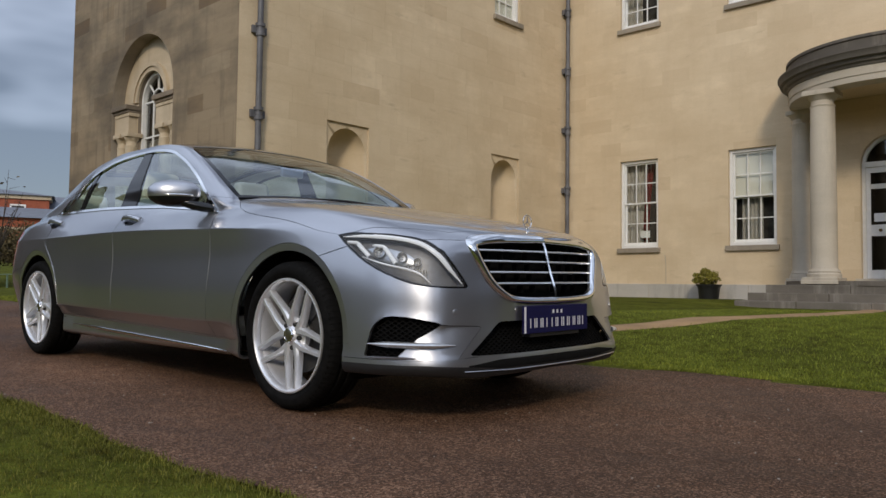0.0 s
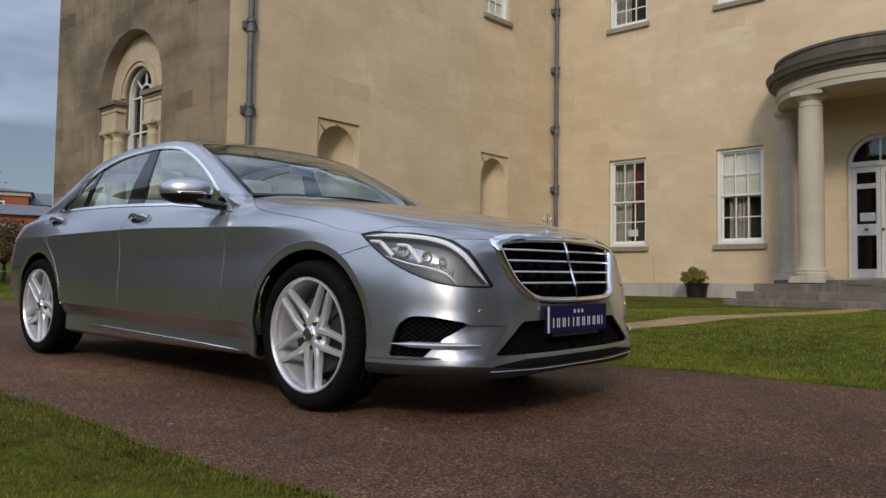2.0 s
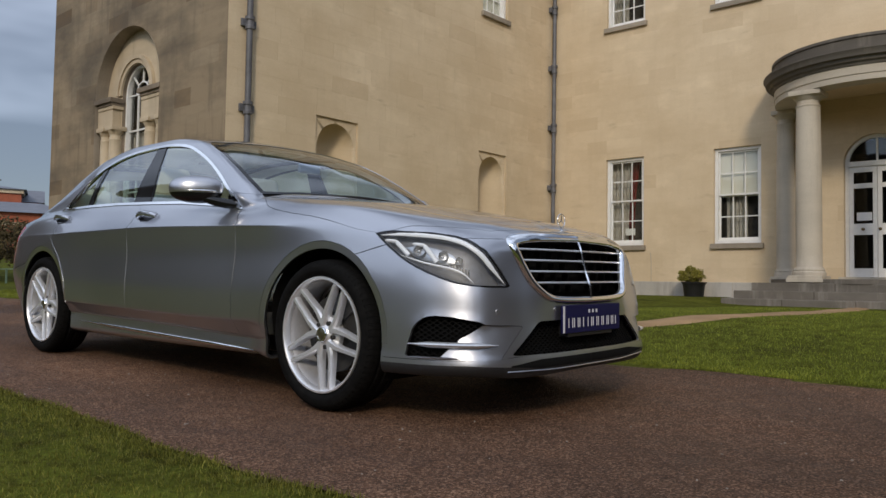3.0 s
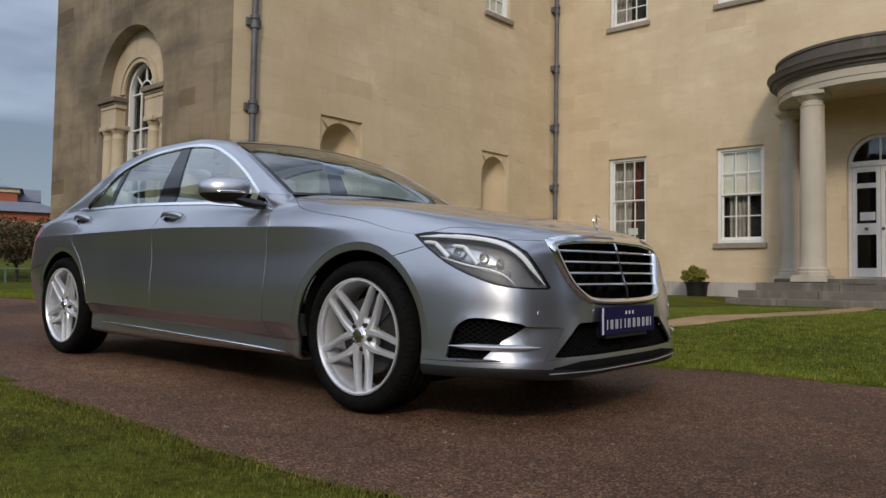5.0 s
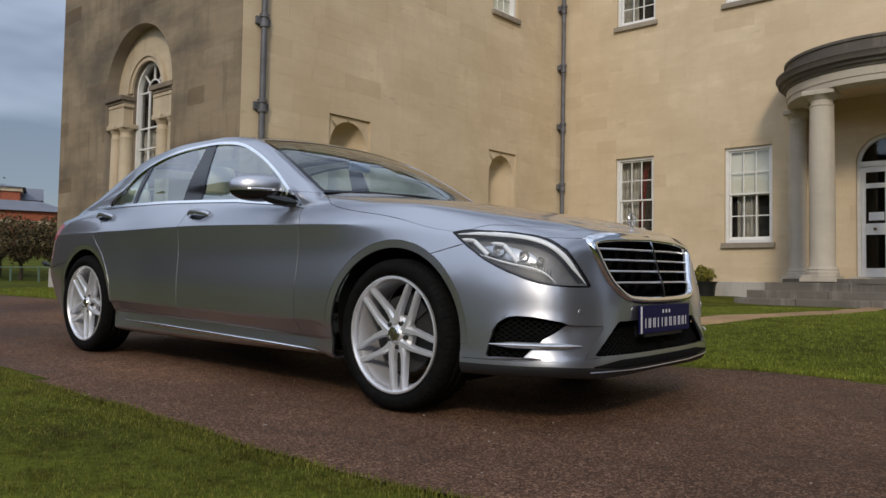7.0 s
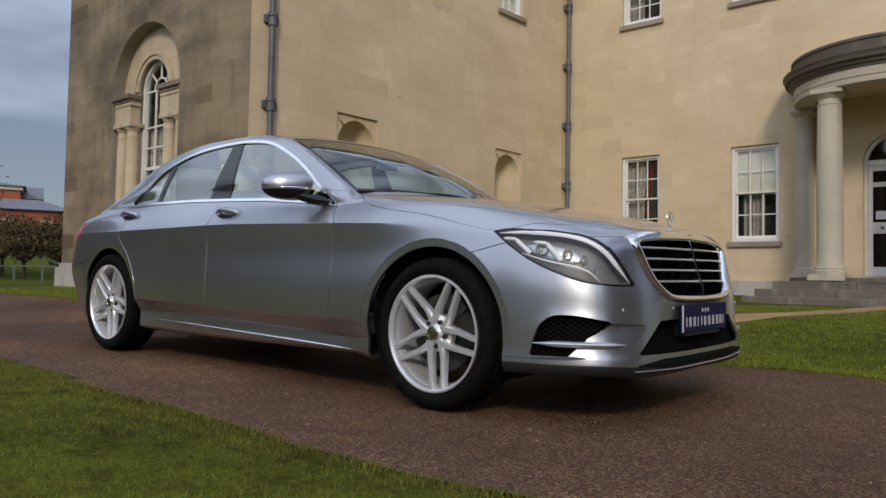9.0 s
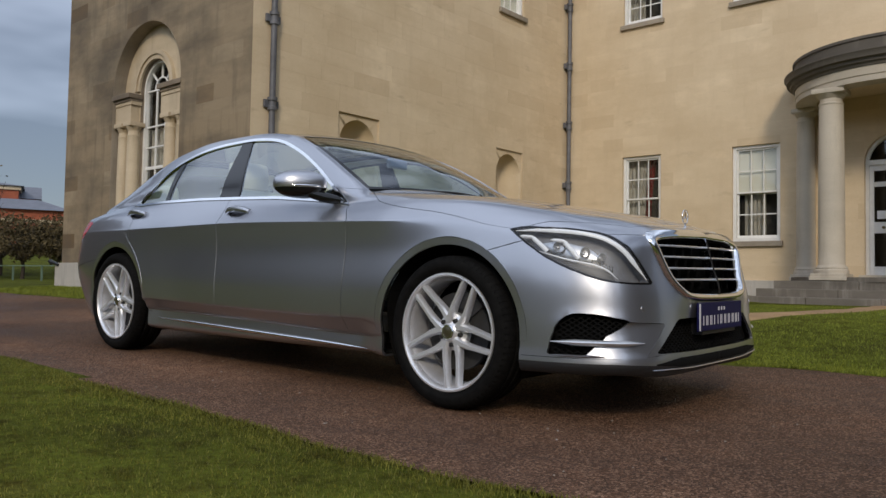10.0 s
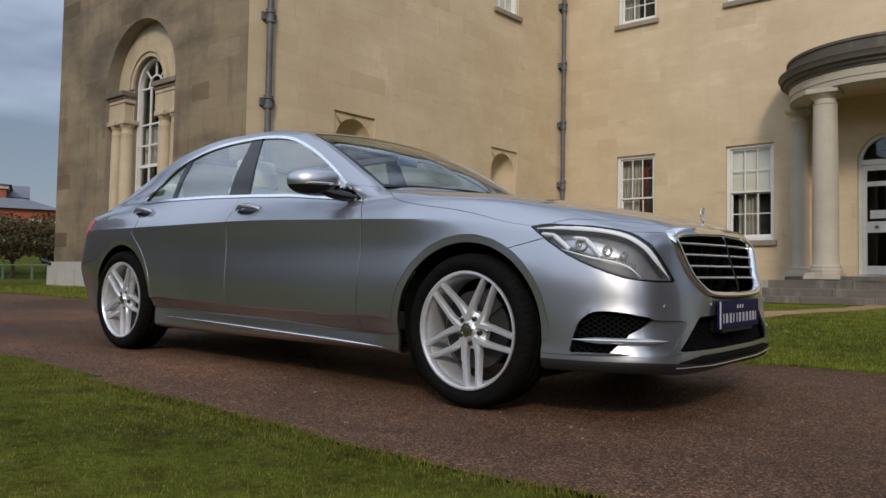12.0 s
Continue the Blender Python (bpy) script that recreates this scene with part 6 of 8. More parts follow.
def label_faces():
    out = np.full(len(MID), "roof_frame", dtype=object)
    side_low = (z_m < 1.075) & (y_m > 0.70)
    out[(x_m > -0.64) & (y_m > 0.3)] = "fender"
    out[(x_m > -0.90) & (y_m > 0.55) & R["foot"]] = "fender"
    out[side_low & ~R["sf"] & R["sm"] & (x_m < -0.55) & (z_m < 0.968 - 0.15 * (x_m + 0.755))] = "front_door"
    out[side_low & ~R["sm"] & R["sr"]] = "rear_door"
    out[side_low & ~R["sr"]] = "quarter_panel"
    out[(x_m < -2.9) & (z_m < 1.0)] = "quarter_panel"
    out[R["boot"]] = "boot_lid"
    out[(x_m < -3.035) & R["rl"]] = "rear_bumper"
    out[R["sill"] & (x_m < 0) & (x_m > -3.035)] = "side_skirt"
    out[(x_m > 0) & ~(R["fl"] & R["ff"]) & ~R["hood"] & (z_m < 0.84)] = "front_bumper"
    out[(x_m > 0.3) & (y_m < 0.3) & ~R["hood"]] = "front_bumper"
    out[R["hood"]] = "bonnet"
    out[R["cowl"] & ~R["hood"]] = "cowl_panel"
    out[R["screen"]] = "windscreen_border"
    out[R["clear"]] = "windscreen"
    out[R["sun"]] = "glass_roof"
    out[R["back"]] = "rear_screen"
    out[R["dlo"]] = "window_trim"
    g = R["dli"]
    out[g & R["bf"]] = "front_window"
    out[g & R["mf"]] = "mirror_panel"
    out[g & ~R["bf"] & R["br"]] = "b_pillar_cover"
    out[g & ~R["br"] & R["cf"]] = "rear_window"
    out[g & ~R["cf"] & R["cr"]] = "window_divider"
    out[g & ~R["cr"]] = "quarter_window"
    out[R["tail"]] = "tail_lamp"
    out[R["chin"] & (x_m > 0.40)] = "front_lip"
    out[R["und"] & (x_m > 0.10)] = "lip_underside"
    out[R["lamp"]] = "lamp_gasket"
    out[R["lens"]] = "headlamp"
    out[R["fin"]] = "intake_fin"
    out[R["fog"] | R["intake"] | R["gi"]] = "open"
    out[R["go"] & ~R["gi"]] = "grille_surround"
    out[R["flange"] & (z_m > 0.33)] = "front_flange"
    out[R["flange"] & (z_m > 0.33) & (x_m < -1)] = "rear_flange"
    out[R["arch"]] = "open"
    return out


LABEL = label_faces()
CAR_AT = Matrix.Translation((-2.97, 2.885, 0.014)) @ Matrix.Rotation(radians(0.9), 4, "X")
car = tagged(empty("car"), "silver-grey metallic luxury saloon car with chrome trim", "car")
car.matrix_world = CAR_AT


def panel(name, keep, mat, sides, parent=car, label="", lift=0.0, gap=0.0023, deep=0.012, thick=0.0, shadow=True):
    """One panel of the skin: its edges drawn back by the shut line and turned in."""
    bm = bmesh.new()
    for s in sides:
        made = {}
        for i in np.nonzero(keep)[0]:
            loop = []
            for k in FACES[i]:
                if k not in made:
                    p, nrm = SKIN_CO[k], SKIN_NO[k]
                    q = p + nrm * (lift(p) if callable(lift) else lift)
                    made[k] = bm.verts.new((q[0], q[1] * s, q[2]))
                loop.append(made[k])
            try:
                bm.faces.new(loop if s > 0 else loop[::-1])
            except ValueError:
                pass
    if len(sides) == 2:
        near = [v for v in bm.verts if abs(v.co.y) < 0.003]
        bmesh.ops.remove_doubles(bm, verts=near, dist=0.002)
    bm.normal_update()
    edges = [e for e in bm.edges if len(e.link_faces) == 1 and not (abs(e.verts[0].co.y) < 0.002 and abs(e.verts[1].co.y) < 0.002)]
    rim = {v for e in edges for v in e.verts}
    if gap:
        move = {}
        for v in rim:
            c = Vector()
            for f in v.link_faces:
                c += f.calc_center_median()
            c /= max(1, len(v.link_faces))
            d = c - v.co
            d -= v.normal * d.dot(v.normal)
            if abs(v.co.y) < 0.002:
                d.y = 0
            if d.length > 1e-6:
                move[v] = d.normalized() * min(gap, d.length * 0.6)
        for v, d in move.items():
            v.co += d
    if deep:
        nrm = {v: v.normal.copy() for v in rim}
        r = bmesh.ops.extrude_edge_only(bm, edges=edges)
        fresh = [g for g in r["geom"] if isinstance(g, bmesh.types.BMVert)]
        old = list(rim)
        pos = {tuple(round(c, 6) for c in v.co): nrm[v] for v in old}
        for v in fresh:
            n_ = pos.get(tuple(round(c, 6) for c in v.co))
            if n_ is not None:
                v.co -= n_ * deep
    ob = part(name, bm, mat, parent, label, True, 21)
    if not shadow:
        ob.visible_shadow = False
    return ob


def pair(name, key, mat, parent=None, **kw):
    """The same panel on the car's two sides; returns left and right."""
    return [panel(name, LABEL == key, mat, (s,), parent[i] if parent else car, **kw) for i, s in enumerate((1, -1))]


BOTH = (1, -1)
panel("bonnet", LABEL == "bonnet", M_PAINT, BOTH)
panel("roof_frame", LABEL == "roof_frame", M_PAINT, BOTH, gap=0.0006)
fenders = pair("fender", "fender", M_PAINT)
front_doors = pair("front_door", "front_door", M_PAINT)
rear_doors = pair("rear_door", "rear_door", M_PAINT)
pair("side_skirt", "side_skirt", M_PAINT)
quarters = pair("quarter_panel", "quarter_panel", M_PAINT)
pair("arch_flange", "front_flange", M_PAINT, fenders, gap=0.0, lift=-0.001)
pair("arch_flange", "rear_flange", M_PAINT, quarters, gap=0.0, lift=-0.001)
bumper = panel("front_bumper", LABEL == "front_bumper", M_PAINT, BOTH)
panel("front_lip", LABEL == "front_lip", M_PAINT, BOTH, parent=bumper, gap=0.0, deep=0.03)
panel("lip_underside", LABEL == "lip_underside", M_PLASTIC, BOTH, parent=bumper, gap=0.0, deep=0.03)
panel("rear_bumper", LABEL == "rear_bumper", M_PAINT, BOTH)
panel("boot_lid", LABEL == "boot_lid", M_PAINT, BOTH)
panel("cowl_panel", LABEL == "cowl_panel", M_PLASTIC, BOTH, lift=-0.012)
panel("windscreen", LABEL == "windscreen", M_SCREEN, BOTH, lift=-0.003, gap=0.0, deep=0.0, shadow=False)
panel("windscreen_border", LABEL == "windscreen_border", M_BLACK, BOTH, lift=-0.003, gap=0.0, deep=0.004)
panel("glass_roof", LABEL == "glass_roof", M_ROOFGLASS, BOTH, label="dark tinted glass roof panel", shadow=False)
panel("rear_screen", LABEL == "rear_screen", M_CARGLASS, BOTH, lift=-0.003, shadow=False)
pair("tail_lamp", "tail_lamp", M_TAIL, label="red tail lamp lens")
pair("window_trim", "window_trim", M_CHROME, label="bright chrome window surround", lift=0.005, gap=0.0, deep=0.012)
for key, own in (("front_window", front_doors), ("rear_window", rear_doors), ("quarter_window", rear_doors)):
    pair(key, key, M_CARGLASS, own, lift=-0.006, gap=0.0, deep=0.0, shadow=False)
pair("mirror_panel", "mirror_panel", M_BLACK, front_doors, label="black corner panel behind the mirror", lift=-0.003, gap=0.0, deep=0.01)
pair("b_pillar_cover", "b_pillar_cover", M_BLACK, rear_doors, lift=-0.002, gap=0.0, deep=0.01)
pair("window_divider", "window_divider", M_BLACK, rear_doors, lift=-0.002, gap=0.0, deep=0.01)
lens = [panel("headlamp_cover", LABEL == "headlamp", M_LENS, (s,), lift=-0.001, gap=0.001, deep=0.0, shadow=False) for s in (1, -1)]
for i, s in enumerate((1, -1)):
    panel("lamp_gasket", LABEL == "lamp_gasket", M_BLACK, (s,), parent=lens[i], lift=-0.002, gap=0.0, deep=0.01)
# dark inner shell behind the shut lines, open at the glass
shut = ~np.isin(LABEL, ["open", "windscreen", "front_window", "rear_window", "quarter_window", "rear_screen", "headlamp", "intake_fin", "glass_roof"])
panel("inner_shell", shut, M_VOID, BOTH, lift=-0.018, gap=0.0, deep=0.0)
panel("headlining", LABEL == "roof_frame", M_LEATHER, BOTH, label="cream cloth headlining", lift=-0.03, gap=0.0, deep=0.0)
for s in BOTH:
    panel("door_lining", np.isin(LABEL, ["front_door", "rear_door"]) & (z_m > 0.4), M_LEATHER, (s,), label="cream leather door lining", lift=-0.05, gap=0.0, deep=0.0)


# ---- lookups on the skin ----
LOW_ROWS = len(LOW) * PER + 1


def _at(col, z):
    """A column's place at height z."""
    zs_ = grid[col, :LOW_ROWS, 2]
    k = max(1, int(np.argmin(zs_)))
    return np.array([np.interp(z, zs_[k:], grid[col, k:LOW_ROWS, i]) for i in range(3)])


_COLS = {"corner": np.arange(0, 110), "front": np.arange(0, 90), "side": np.arange(60, 320)}


def _find(u, z, kind):
    cols = _COLS[kind]
    lo, hi = 0, len(cols) - 1

    def key(p):
        return {"corner": (p[1] - p[0]) * 0.70711, "front": p[1], "side": -p[0]}[kind]

    goal = u if kind == "front" else -u
    while hi - lo > 1:
        mid = (lo + hi) // 2
        if key(_at(cols[mid], z)) < goal:
            lo = mid
        else:
            hi = mid
    pa, pb = _at(cols[lo], z), _at(cols[hi], z)
    ka, kb = key(pa), key(pb)
    t = min(1.5, max(-0.5, (goal - ka) / (kb - ka) if kb != ka else 0))
    return pa + (pb - pa) * t


def on_skin(u, z, kind="corner", lift=0.0, side=-1):
    """The skin's place at corner coordinate u (or x, or y) and height z, lifted along its normal."""
    e = 0.006
    p = _find(u, z, kind)
    du = _find(u + e, z, kind) - _find(u - e, z, kind)
    dz = _find(u, z + e, kind) - _find(u, z - e, kind)
    n_ = np.cross(du, dz)
    n_ /= np.linalg.norm(n_) + 1e-9
    if n_[0] * 0.5 + n_[1] < 0 and kind != "front" or kind == "front" and n_[0] < 0:
        n_ = -n_
    p = p + n_ * lift
    return Vector((p[0], p[1] * side, p[2])), Vector((n_[0], n_[1] * side, n_[2]))


def ribbon(points, width, height, mat, name, parent, label="", taper=True):
    """A slim bar of lens-shaped section along (place, normal) pairs."""
    bm = bmesh.new()
    rings = []
    n = len(points)
    for i, (p, nrm) in enumerate(points):
        d = (points[min(i + 1, n - 1)][0] - points[max(i - 1, 0)][0]).normalized()
        up = nrm.cross(d).normalized()
        k = 1.0
        if taper:
            k = max(0.15, min(1.0, 4 * i / (n - 1) + 0.1, 4 * (n - 1 - i) / (n - 1) + 0.1))
        rings.append([bm.verts.new(p + up * width * k * a + nrm * height * k * b) for a, b in ((-0.5, -0.2), (-0.35, 0.7), (0, 1.0), (0.35, 0.7), (0.5, -0.2))])
    for ra, rb in zip(rings, rings[1:]):
        for j in range(5):
            bm.faces.new((ra[j], ra[(j + 1) % 5], rb[(j + 1) % 5], rb[j]))
    bm.faces.new(rings[0])
    bm.faces.new(rings[-1][::-1])
    bmesh.ops.recalc_face_normals(bm, faces=bm.faces)
    return part(name, bm, mat, parent, label, True, 50)


# ---- headlamps ----
for lens_ob, side in zip(lens, (1, -1)):
    panel("lamp_bowl", LABEL == "headlamp", M_LAMPBACK, (side,), parent=lens_ob, lift=-0.055, gap=0.0, deep=0.0)
    # side walls of the bowl
    bm = bmesh.new()
    keep = np.nonzero(LABEL == "headlamp")[0]
    count = {}
    for i in keep:
        f = FACES[i]
        for a, b in zip(f, f[1:] + f[:1]):
            k = (min(a, b), max(a, b))
            count[k] = count.get(k, 0) + 1
    for (a, b), c in count.items():
        if c == 1:
            q = [SKIN_CO[a] - SKIN_NO[a] * 0.004, SKIN_CO[b] - SKIN_NO[b] * 0.004, SKIN_CO[b] - SKIN_NO[b] * 0.055, SKIN_CO[a] - SKIN_NO[a] * 0.055]
            bm.faces.new([bm.verts.new((p[0], p[1] * side, p[2])) for p in q])
    bmesh.ops.remove_doubles(bm, verts=bm.verts, dist=1e-4)
    part("lamp_wall", bm, M_LAMPBACK, lens_ob, smooth=True)
    # light guides
    brow = pchip([0, 1, 2, 3, 4, 5, 6], [-0.335, -0.235, -0.100, 0.004, 0.083, 0.138, 0.187])
    brow_z = pchip([0, 1, 2, 3, 4, 5, 6], [0.796, 0.7985, 0.788, 0.763, 0.711, 0.646, 0.588])
    pts = [on_skin(brow(k), brow_z(k), lift=-0.007, side=side) for k in np.linspace(0, 6, 36)]
    ribbon(pts, 0.024, 0.006, M_LED, "light_guide", lens_ob, "frosted white running light strip")
    low_u = pchip([0, 1, 2, 3, 4], [-0.275, -0.155, -0.045, 0.005, 0.052])
    low_z = pchip([0, 1, 2, 3, 4], [0.715, 0.674, 0.650, 0.630, 0.592])
    pts = [on_skin(low_u(k), low_z(k), lift=-0.016, side=side) for k in np.linspace(0, 4, 26)]
    ribbon(pts, 0.009, 0.004, M_LED, "lower_trim_line", lens_ob)
    for u0, z0, u1, z1, w in ((-0.275, 0.765, -0.225, 0.708, 0.020), (-0.155, 0.748, -0.105, 0.678, 0.020)):
        pts = [on_skin(u0 + (u1 - u0) * k / 6, z0 + (z1 - z0) * k / 6, lift=-0.022, side=side) for k in range(7)]
        ribbon(pts, w, 0.008, M_LED, "divider", lens_ob, taper=False)
        pts = [on_skin(u0 - 0.055 + 0.062 * k / 5, z0 + 0.012 - 0.006 * k / 5, lift=-0.022, side=side) for k in range(6)]
        ribbon(pts, w * 0.8, 0.008, M_LED, "divider", lens_ob)
    cov_u = pchip([0, 1, 2, 3, 4], [-0.262, -0.155, -0.055, 0.0, 0.045])
    cov_z = pchip([0, 1, 2, 3, 4], [0.703, 0.648, 0.620, 0.605, 0.583])
    pts = [on_skin(cov_u(k), cov_z(k), lift=-0.024, side=side) for k in np.linspace(0, 4, 22)]
    ribbon(pts, 0.044, 0.003, M_LAMPDARK, "lower_cover", lens_ob, "dark smoked cover at the foot of the lamp")
    pts = [on_skin(-0.250 + 0.040 * k, 0.744 - 0.0095 * k, lift=-0.046, side=side) for k in range(7)]
    ribbon(pts, 0.062, 0.004, M_LAMPCUP, "reflector_panel", lens_ob, "satin silver reflector panel")
    for u, z, r in ((-0.195, 0.730, 0.022), (-0.090, 0.708, 0.018), (-0.020, 0.688, 0.014)):
        p, nrm = on_skin(u, z, lift=-0.052, side=side)
        aim = Vector((0.96, 0.2 * side, 0.1)).lerp(nrm, 0.5).normalized()
        m = Matrix.Translation(p) @ aim.to_track_quat("Z", "Y").to_matrix().to_4x4()
        bm = bmesh.new()
        lathe(bm, [(r * 1.25, 0.034), (r * 1.15, 0.036), (r * 1.05, 0.024), (r * 0.9, 0.012), (r * 0.3, 0.004)], (0, 0, 0), 20, caps=False)
        bm.transform(m)
        part("reflector", bm, M_LAMPCUP, lens_ob, smooth=True)
        bm = bmesh.new()
        bmesh.ops.create_uvsphere(bm, u_segments=16, v_segments=8, radius=r * 0.5, matrix=m @ Matrix.Translation((0, 0, 0.012)))
        part("projector", bm, M_LAMPCUP, lens_ob, smooth=True)
    for k in range(7):
        p, nrm = on_skin(-0.05 + 0.014 * k, 0.664 - 0.0045 * k, lift=-0.03, side=side)
        bm = bmesh.new()
        box(bm, p.x - 0.002, p.x + 0.002, p.y - 0.002, p.y + 0.002, p.z - 0.012, p.z + 0.012)
        part("lamp_fin", bm, M_REFLECTOR, lens_ob)

# ---- grille ----
def grille_half(z):
    return float(np.interp(z, [0.525, 0.535, 0.545, 0.562, 0.595, 0.655, 0.705, 0.742, 0.76], [0.20, 0.27, 0.32, 0.355, 0.385, 0.42, 0.445, 0.455, 0.43]))


def nose_x(y, z):
    return on_skin(abs(y), z, "front")[0].x


def grille_ring():
    """The bright surround: a rounded section swept round the opening, deeper at its inner edge."""
    bm = bmesh.new()
    n = 70
    out_, in_ = spline(GRILLE_OUT, n)[0], spline(GRILLE_IN, n)[0]
    section = ((0.0, -0.014), (0.03, 0.002), (0.12, 0.010), (0.30, 0.015), (0.52, 0.016), (0.74, 0.012), (0.88, 0.007), (0.96, 0.001), (1.0, -0.016))
    rings = []
    for side, order in ((1, range(n)), (-1, range(n - 2, 0, -1))):
        for i in order:
            ring = []
            for k, lift in section:
                y, z = out_[i] + (in_[i] - out_[i]) * k
                ring.append(bm.verts.new((nose_x(y, z) - max(0.0, z - 0.806) * 0.75 + lift, y * side, z)))
            rings.append(ring)
    for ra, rb in zip(rings, rings[1:] + rings[:1]):
        for j in range(len(section) - 1):
            bm.faces.new((ra[j], ra[j + 1], rb[j + 1], rb[j]))
    bmesh.ops.recalc_face_normals(bm, faces=bm.faces)
    return part("grille_surround", bm, M_CHROME, car, "polished chrome grille surround", True, 50)


surround = grille_ring()
bm = bmesh.new()
g_rows = []
for z in np.linspace(0.50, 0.80, 8):
    g_rows.append([bm.verts.new((nose_x(y, z) - 0.085, y, z)) for y in np.linspace(-0.5, 0.5, 16)])
for ra, rb in zip(g_rows, g_rows[1:]):
    for i in range(15):
        bm.faces.new((ra[i], ra[i + 1], rb[i + 1], rb[i]))
part("grille_back", bm, M_VOID, surround)
for z in (0.735, 0.687, 0.638, 0.588):
    h = grille_half(z) - 0.004
    for s in (1, -1):
        pts = [(nose_x(y, z) - 0.014, y * s) for y in np.linspace(0.012, h, 14)]
        bm = bmesh.new()
        rings = []
        for x, y in pts:
            rings.append([bm.verts.new(q) for q in ((x + 0.012, y, z), (x + 0.009, y, z + 0.004), (x - 0.030, y, z + 0.005), (x - 0.030, y, z - 0.004), (x + 0.009, y, z - 0.003))])
        for ra, rb in zip(rings, rings[1:]):
            for j in range(5):
                bm.faces.new((ra[j], ra[(j + 1) % 5], rb[(j + 1) % 5], rb[j]))
        bmesh.ops.recalc_face_normals(bm, faces=bm.faces)
        part("grille_bar", bm, M_SATIN, surround, "silver grille bar", True, 30)
bm = bmesh.new()
rings = []
for z in np.linspace(0.523, 0.779, 14):
    x = nose_x(0.0, z)
    rings.append([bm.verts.new(q) for q in ((x - 0.03, -0.007, z), (x + 0.002, -0.007, z), (x + 0.007, 0, z), (x + 0.002, 0.007, z), (x - 0.03, 0.007, z))])
for ra, rb in zip(rings, rings[1:]):
    for j in range(4):
        bm.faces.new((ra[j], ra[j + 1], rb[j + 1], rb[j]))
part("grille_spine", bm, M_CHROME, surround, "upright chrome bar in the middle of the grille", True, 20)
for z in (0.757, 0.711, 0.662, 0.613, 0.560):
    for y in (-0.36, -0.27, -0.18, -0.09, 0.09, 0.18, 0.27, 0.36):
        if abs(y) < grille_half(z) - 0.03:
            x = nose_x(y, z) - 0.055
            part("grille_rib", boxed(x - 0.02, x + 0.012, y - 0.004, y + 0.004, z - 0.017, z + 0.017, 0.003), M_MESH, surround)

# ---- lower openings: mesh, fins, plate ----
def mesh_back(name, us, zs, kind, sink, side, parent):
    bm = bmesh.new()
    rows = [[bm.verts.new(on_skin(u, z, kind, -sink, side)[0]) for u in us] for z in zs]
    for ra, rb in zip(rows, rows[1:]):
        for i in range(len(us) - 1):
            bm.faces.new((ra[i], ra[i + 1], rb[i + 1], rb[i]))
    return part(name, bm, M_VOID, parent)


def honeycomb(name, inside, u0, u1, z0, z1, pitch, kind, sink, side, parent):
    """Crossing slats of a black mesh insert."""
    bm = bmesh.new()
    w = pitch * 0.16
    j = 0
    z = z0
    while z < z1:
        u = u0 + (pitch if j % 2 else 0)
        while u < u1:
            for du in (-1, 1):
                a, b = (u, z), (u + du * pitch, z + pitch * 0.62)
                if inside(*a) and inside(*b):
                    pa, na = on_skin(*a, kind, -sink, side)
                    pb, nb = on_skin(*b, kind, -sink, side)
                    d = (pb - pa).normalized()
                    t = na.cross(d).normalized() * w
                    q = [pa - t, pa + t, pb + t, pb - t]
                    lo = [bm.verts.new(v - na * 0.012) for v in q]
                    hi = [bm.verts.new(v) for v in q]
                    bm.faces.new(hi)
                    for i in range(4):
                        bm.faces.new((lo[i], lo[(i + 1) % 4], hi[(i + 1) % 4], hi[i]))
            u += 2 * pitch
        z += pitch * 0.62
        j += 1
    bmesh.ops.recalc_face_normals(bm, faces=bm.faces)
    ob = part(name, bm, M_MESH, parent, "black honeycomb mesh insert")
    return ob


fog_in = poly_sdf(FOG)
for side in (1, -1):
    mesh_back("intake_back", np.linspace(-0.27, 0.30, 20), np.linspace(0.25, 0.47, 8), "corner", 0.08, side, bumper)
    honeycomb("mesh_insert", lambda u, z: fog_in(np.array([u]), np.array([z]))[0] > -0.004, -0.24, 0.28, 0.27, 0.46, 0.0165, "corner", 0.026, side, bumper)
    # upper inner wall of the opening, body coloured fin and bright blade
    pts = [on_skin(u, z, lift=0.004, side=side) for u, z in zip(np.linspace(-0.216, 0.150, 18), np.linspace(0.336, 0.332, 18))]
    ribbon(pts, 0.026, 0.020, M_SATIN, "intake_blade", bumper, "bright silver blade across the intake")
    pts = [on_skin(u, 0.281, lift=-0.002, side=side) for u in np.linspace(-0.23, 0.0, 12)]
    ribbon(pts, 0.012, 0.012, M_PAINT, "intake_ledge", bumper)
mesh_back("intake_back", np.linspace(0.0, 0.60, 12), np.linspace(0.26, 0.44, 6), "front", 0.06, 1, bumper)
mesh_back("intake_back", np.linspace(0.0, 0.60, 12), np.linspace(0.26, 0.44, 6), "front", 0.06, -1, bumper)
lower_in = poly_sdf([(-0.02, 0.426), (0.39, 0.424), (0.57, 0.290), (0.55, 0.282), (-0.02, 0.280)])
for side in (1, -1):
    honeycomb("mesh_insert", lambda u, z: lower_in(np.array([u]), np.array([z]))[0] > -0.004, 0.0, 0.57, 0.275, 0.43, 0.0165, "front", 0.035, side, bumper)
# bright edge of the lip
for side in (1, -1):
    pts = [on_skin(y, 0.214 + 0.012 * max(0, (y - 0.3)) / 0.4, "front", 0.002, side) for y in np.linspace(0.0, 0.60, 24)]
    ribbon(pts, 0.006, 0.005, M_PAINT, "lip_blade", bumper, taper=False)
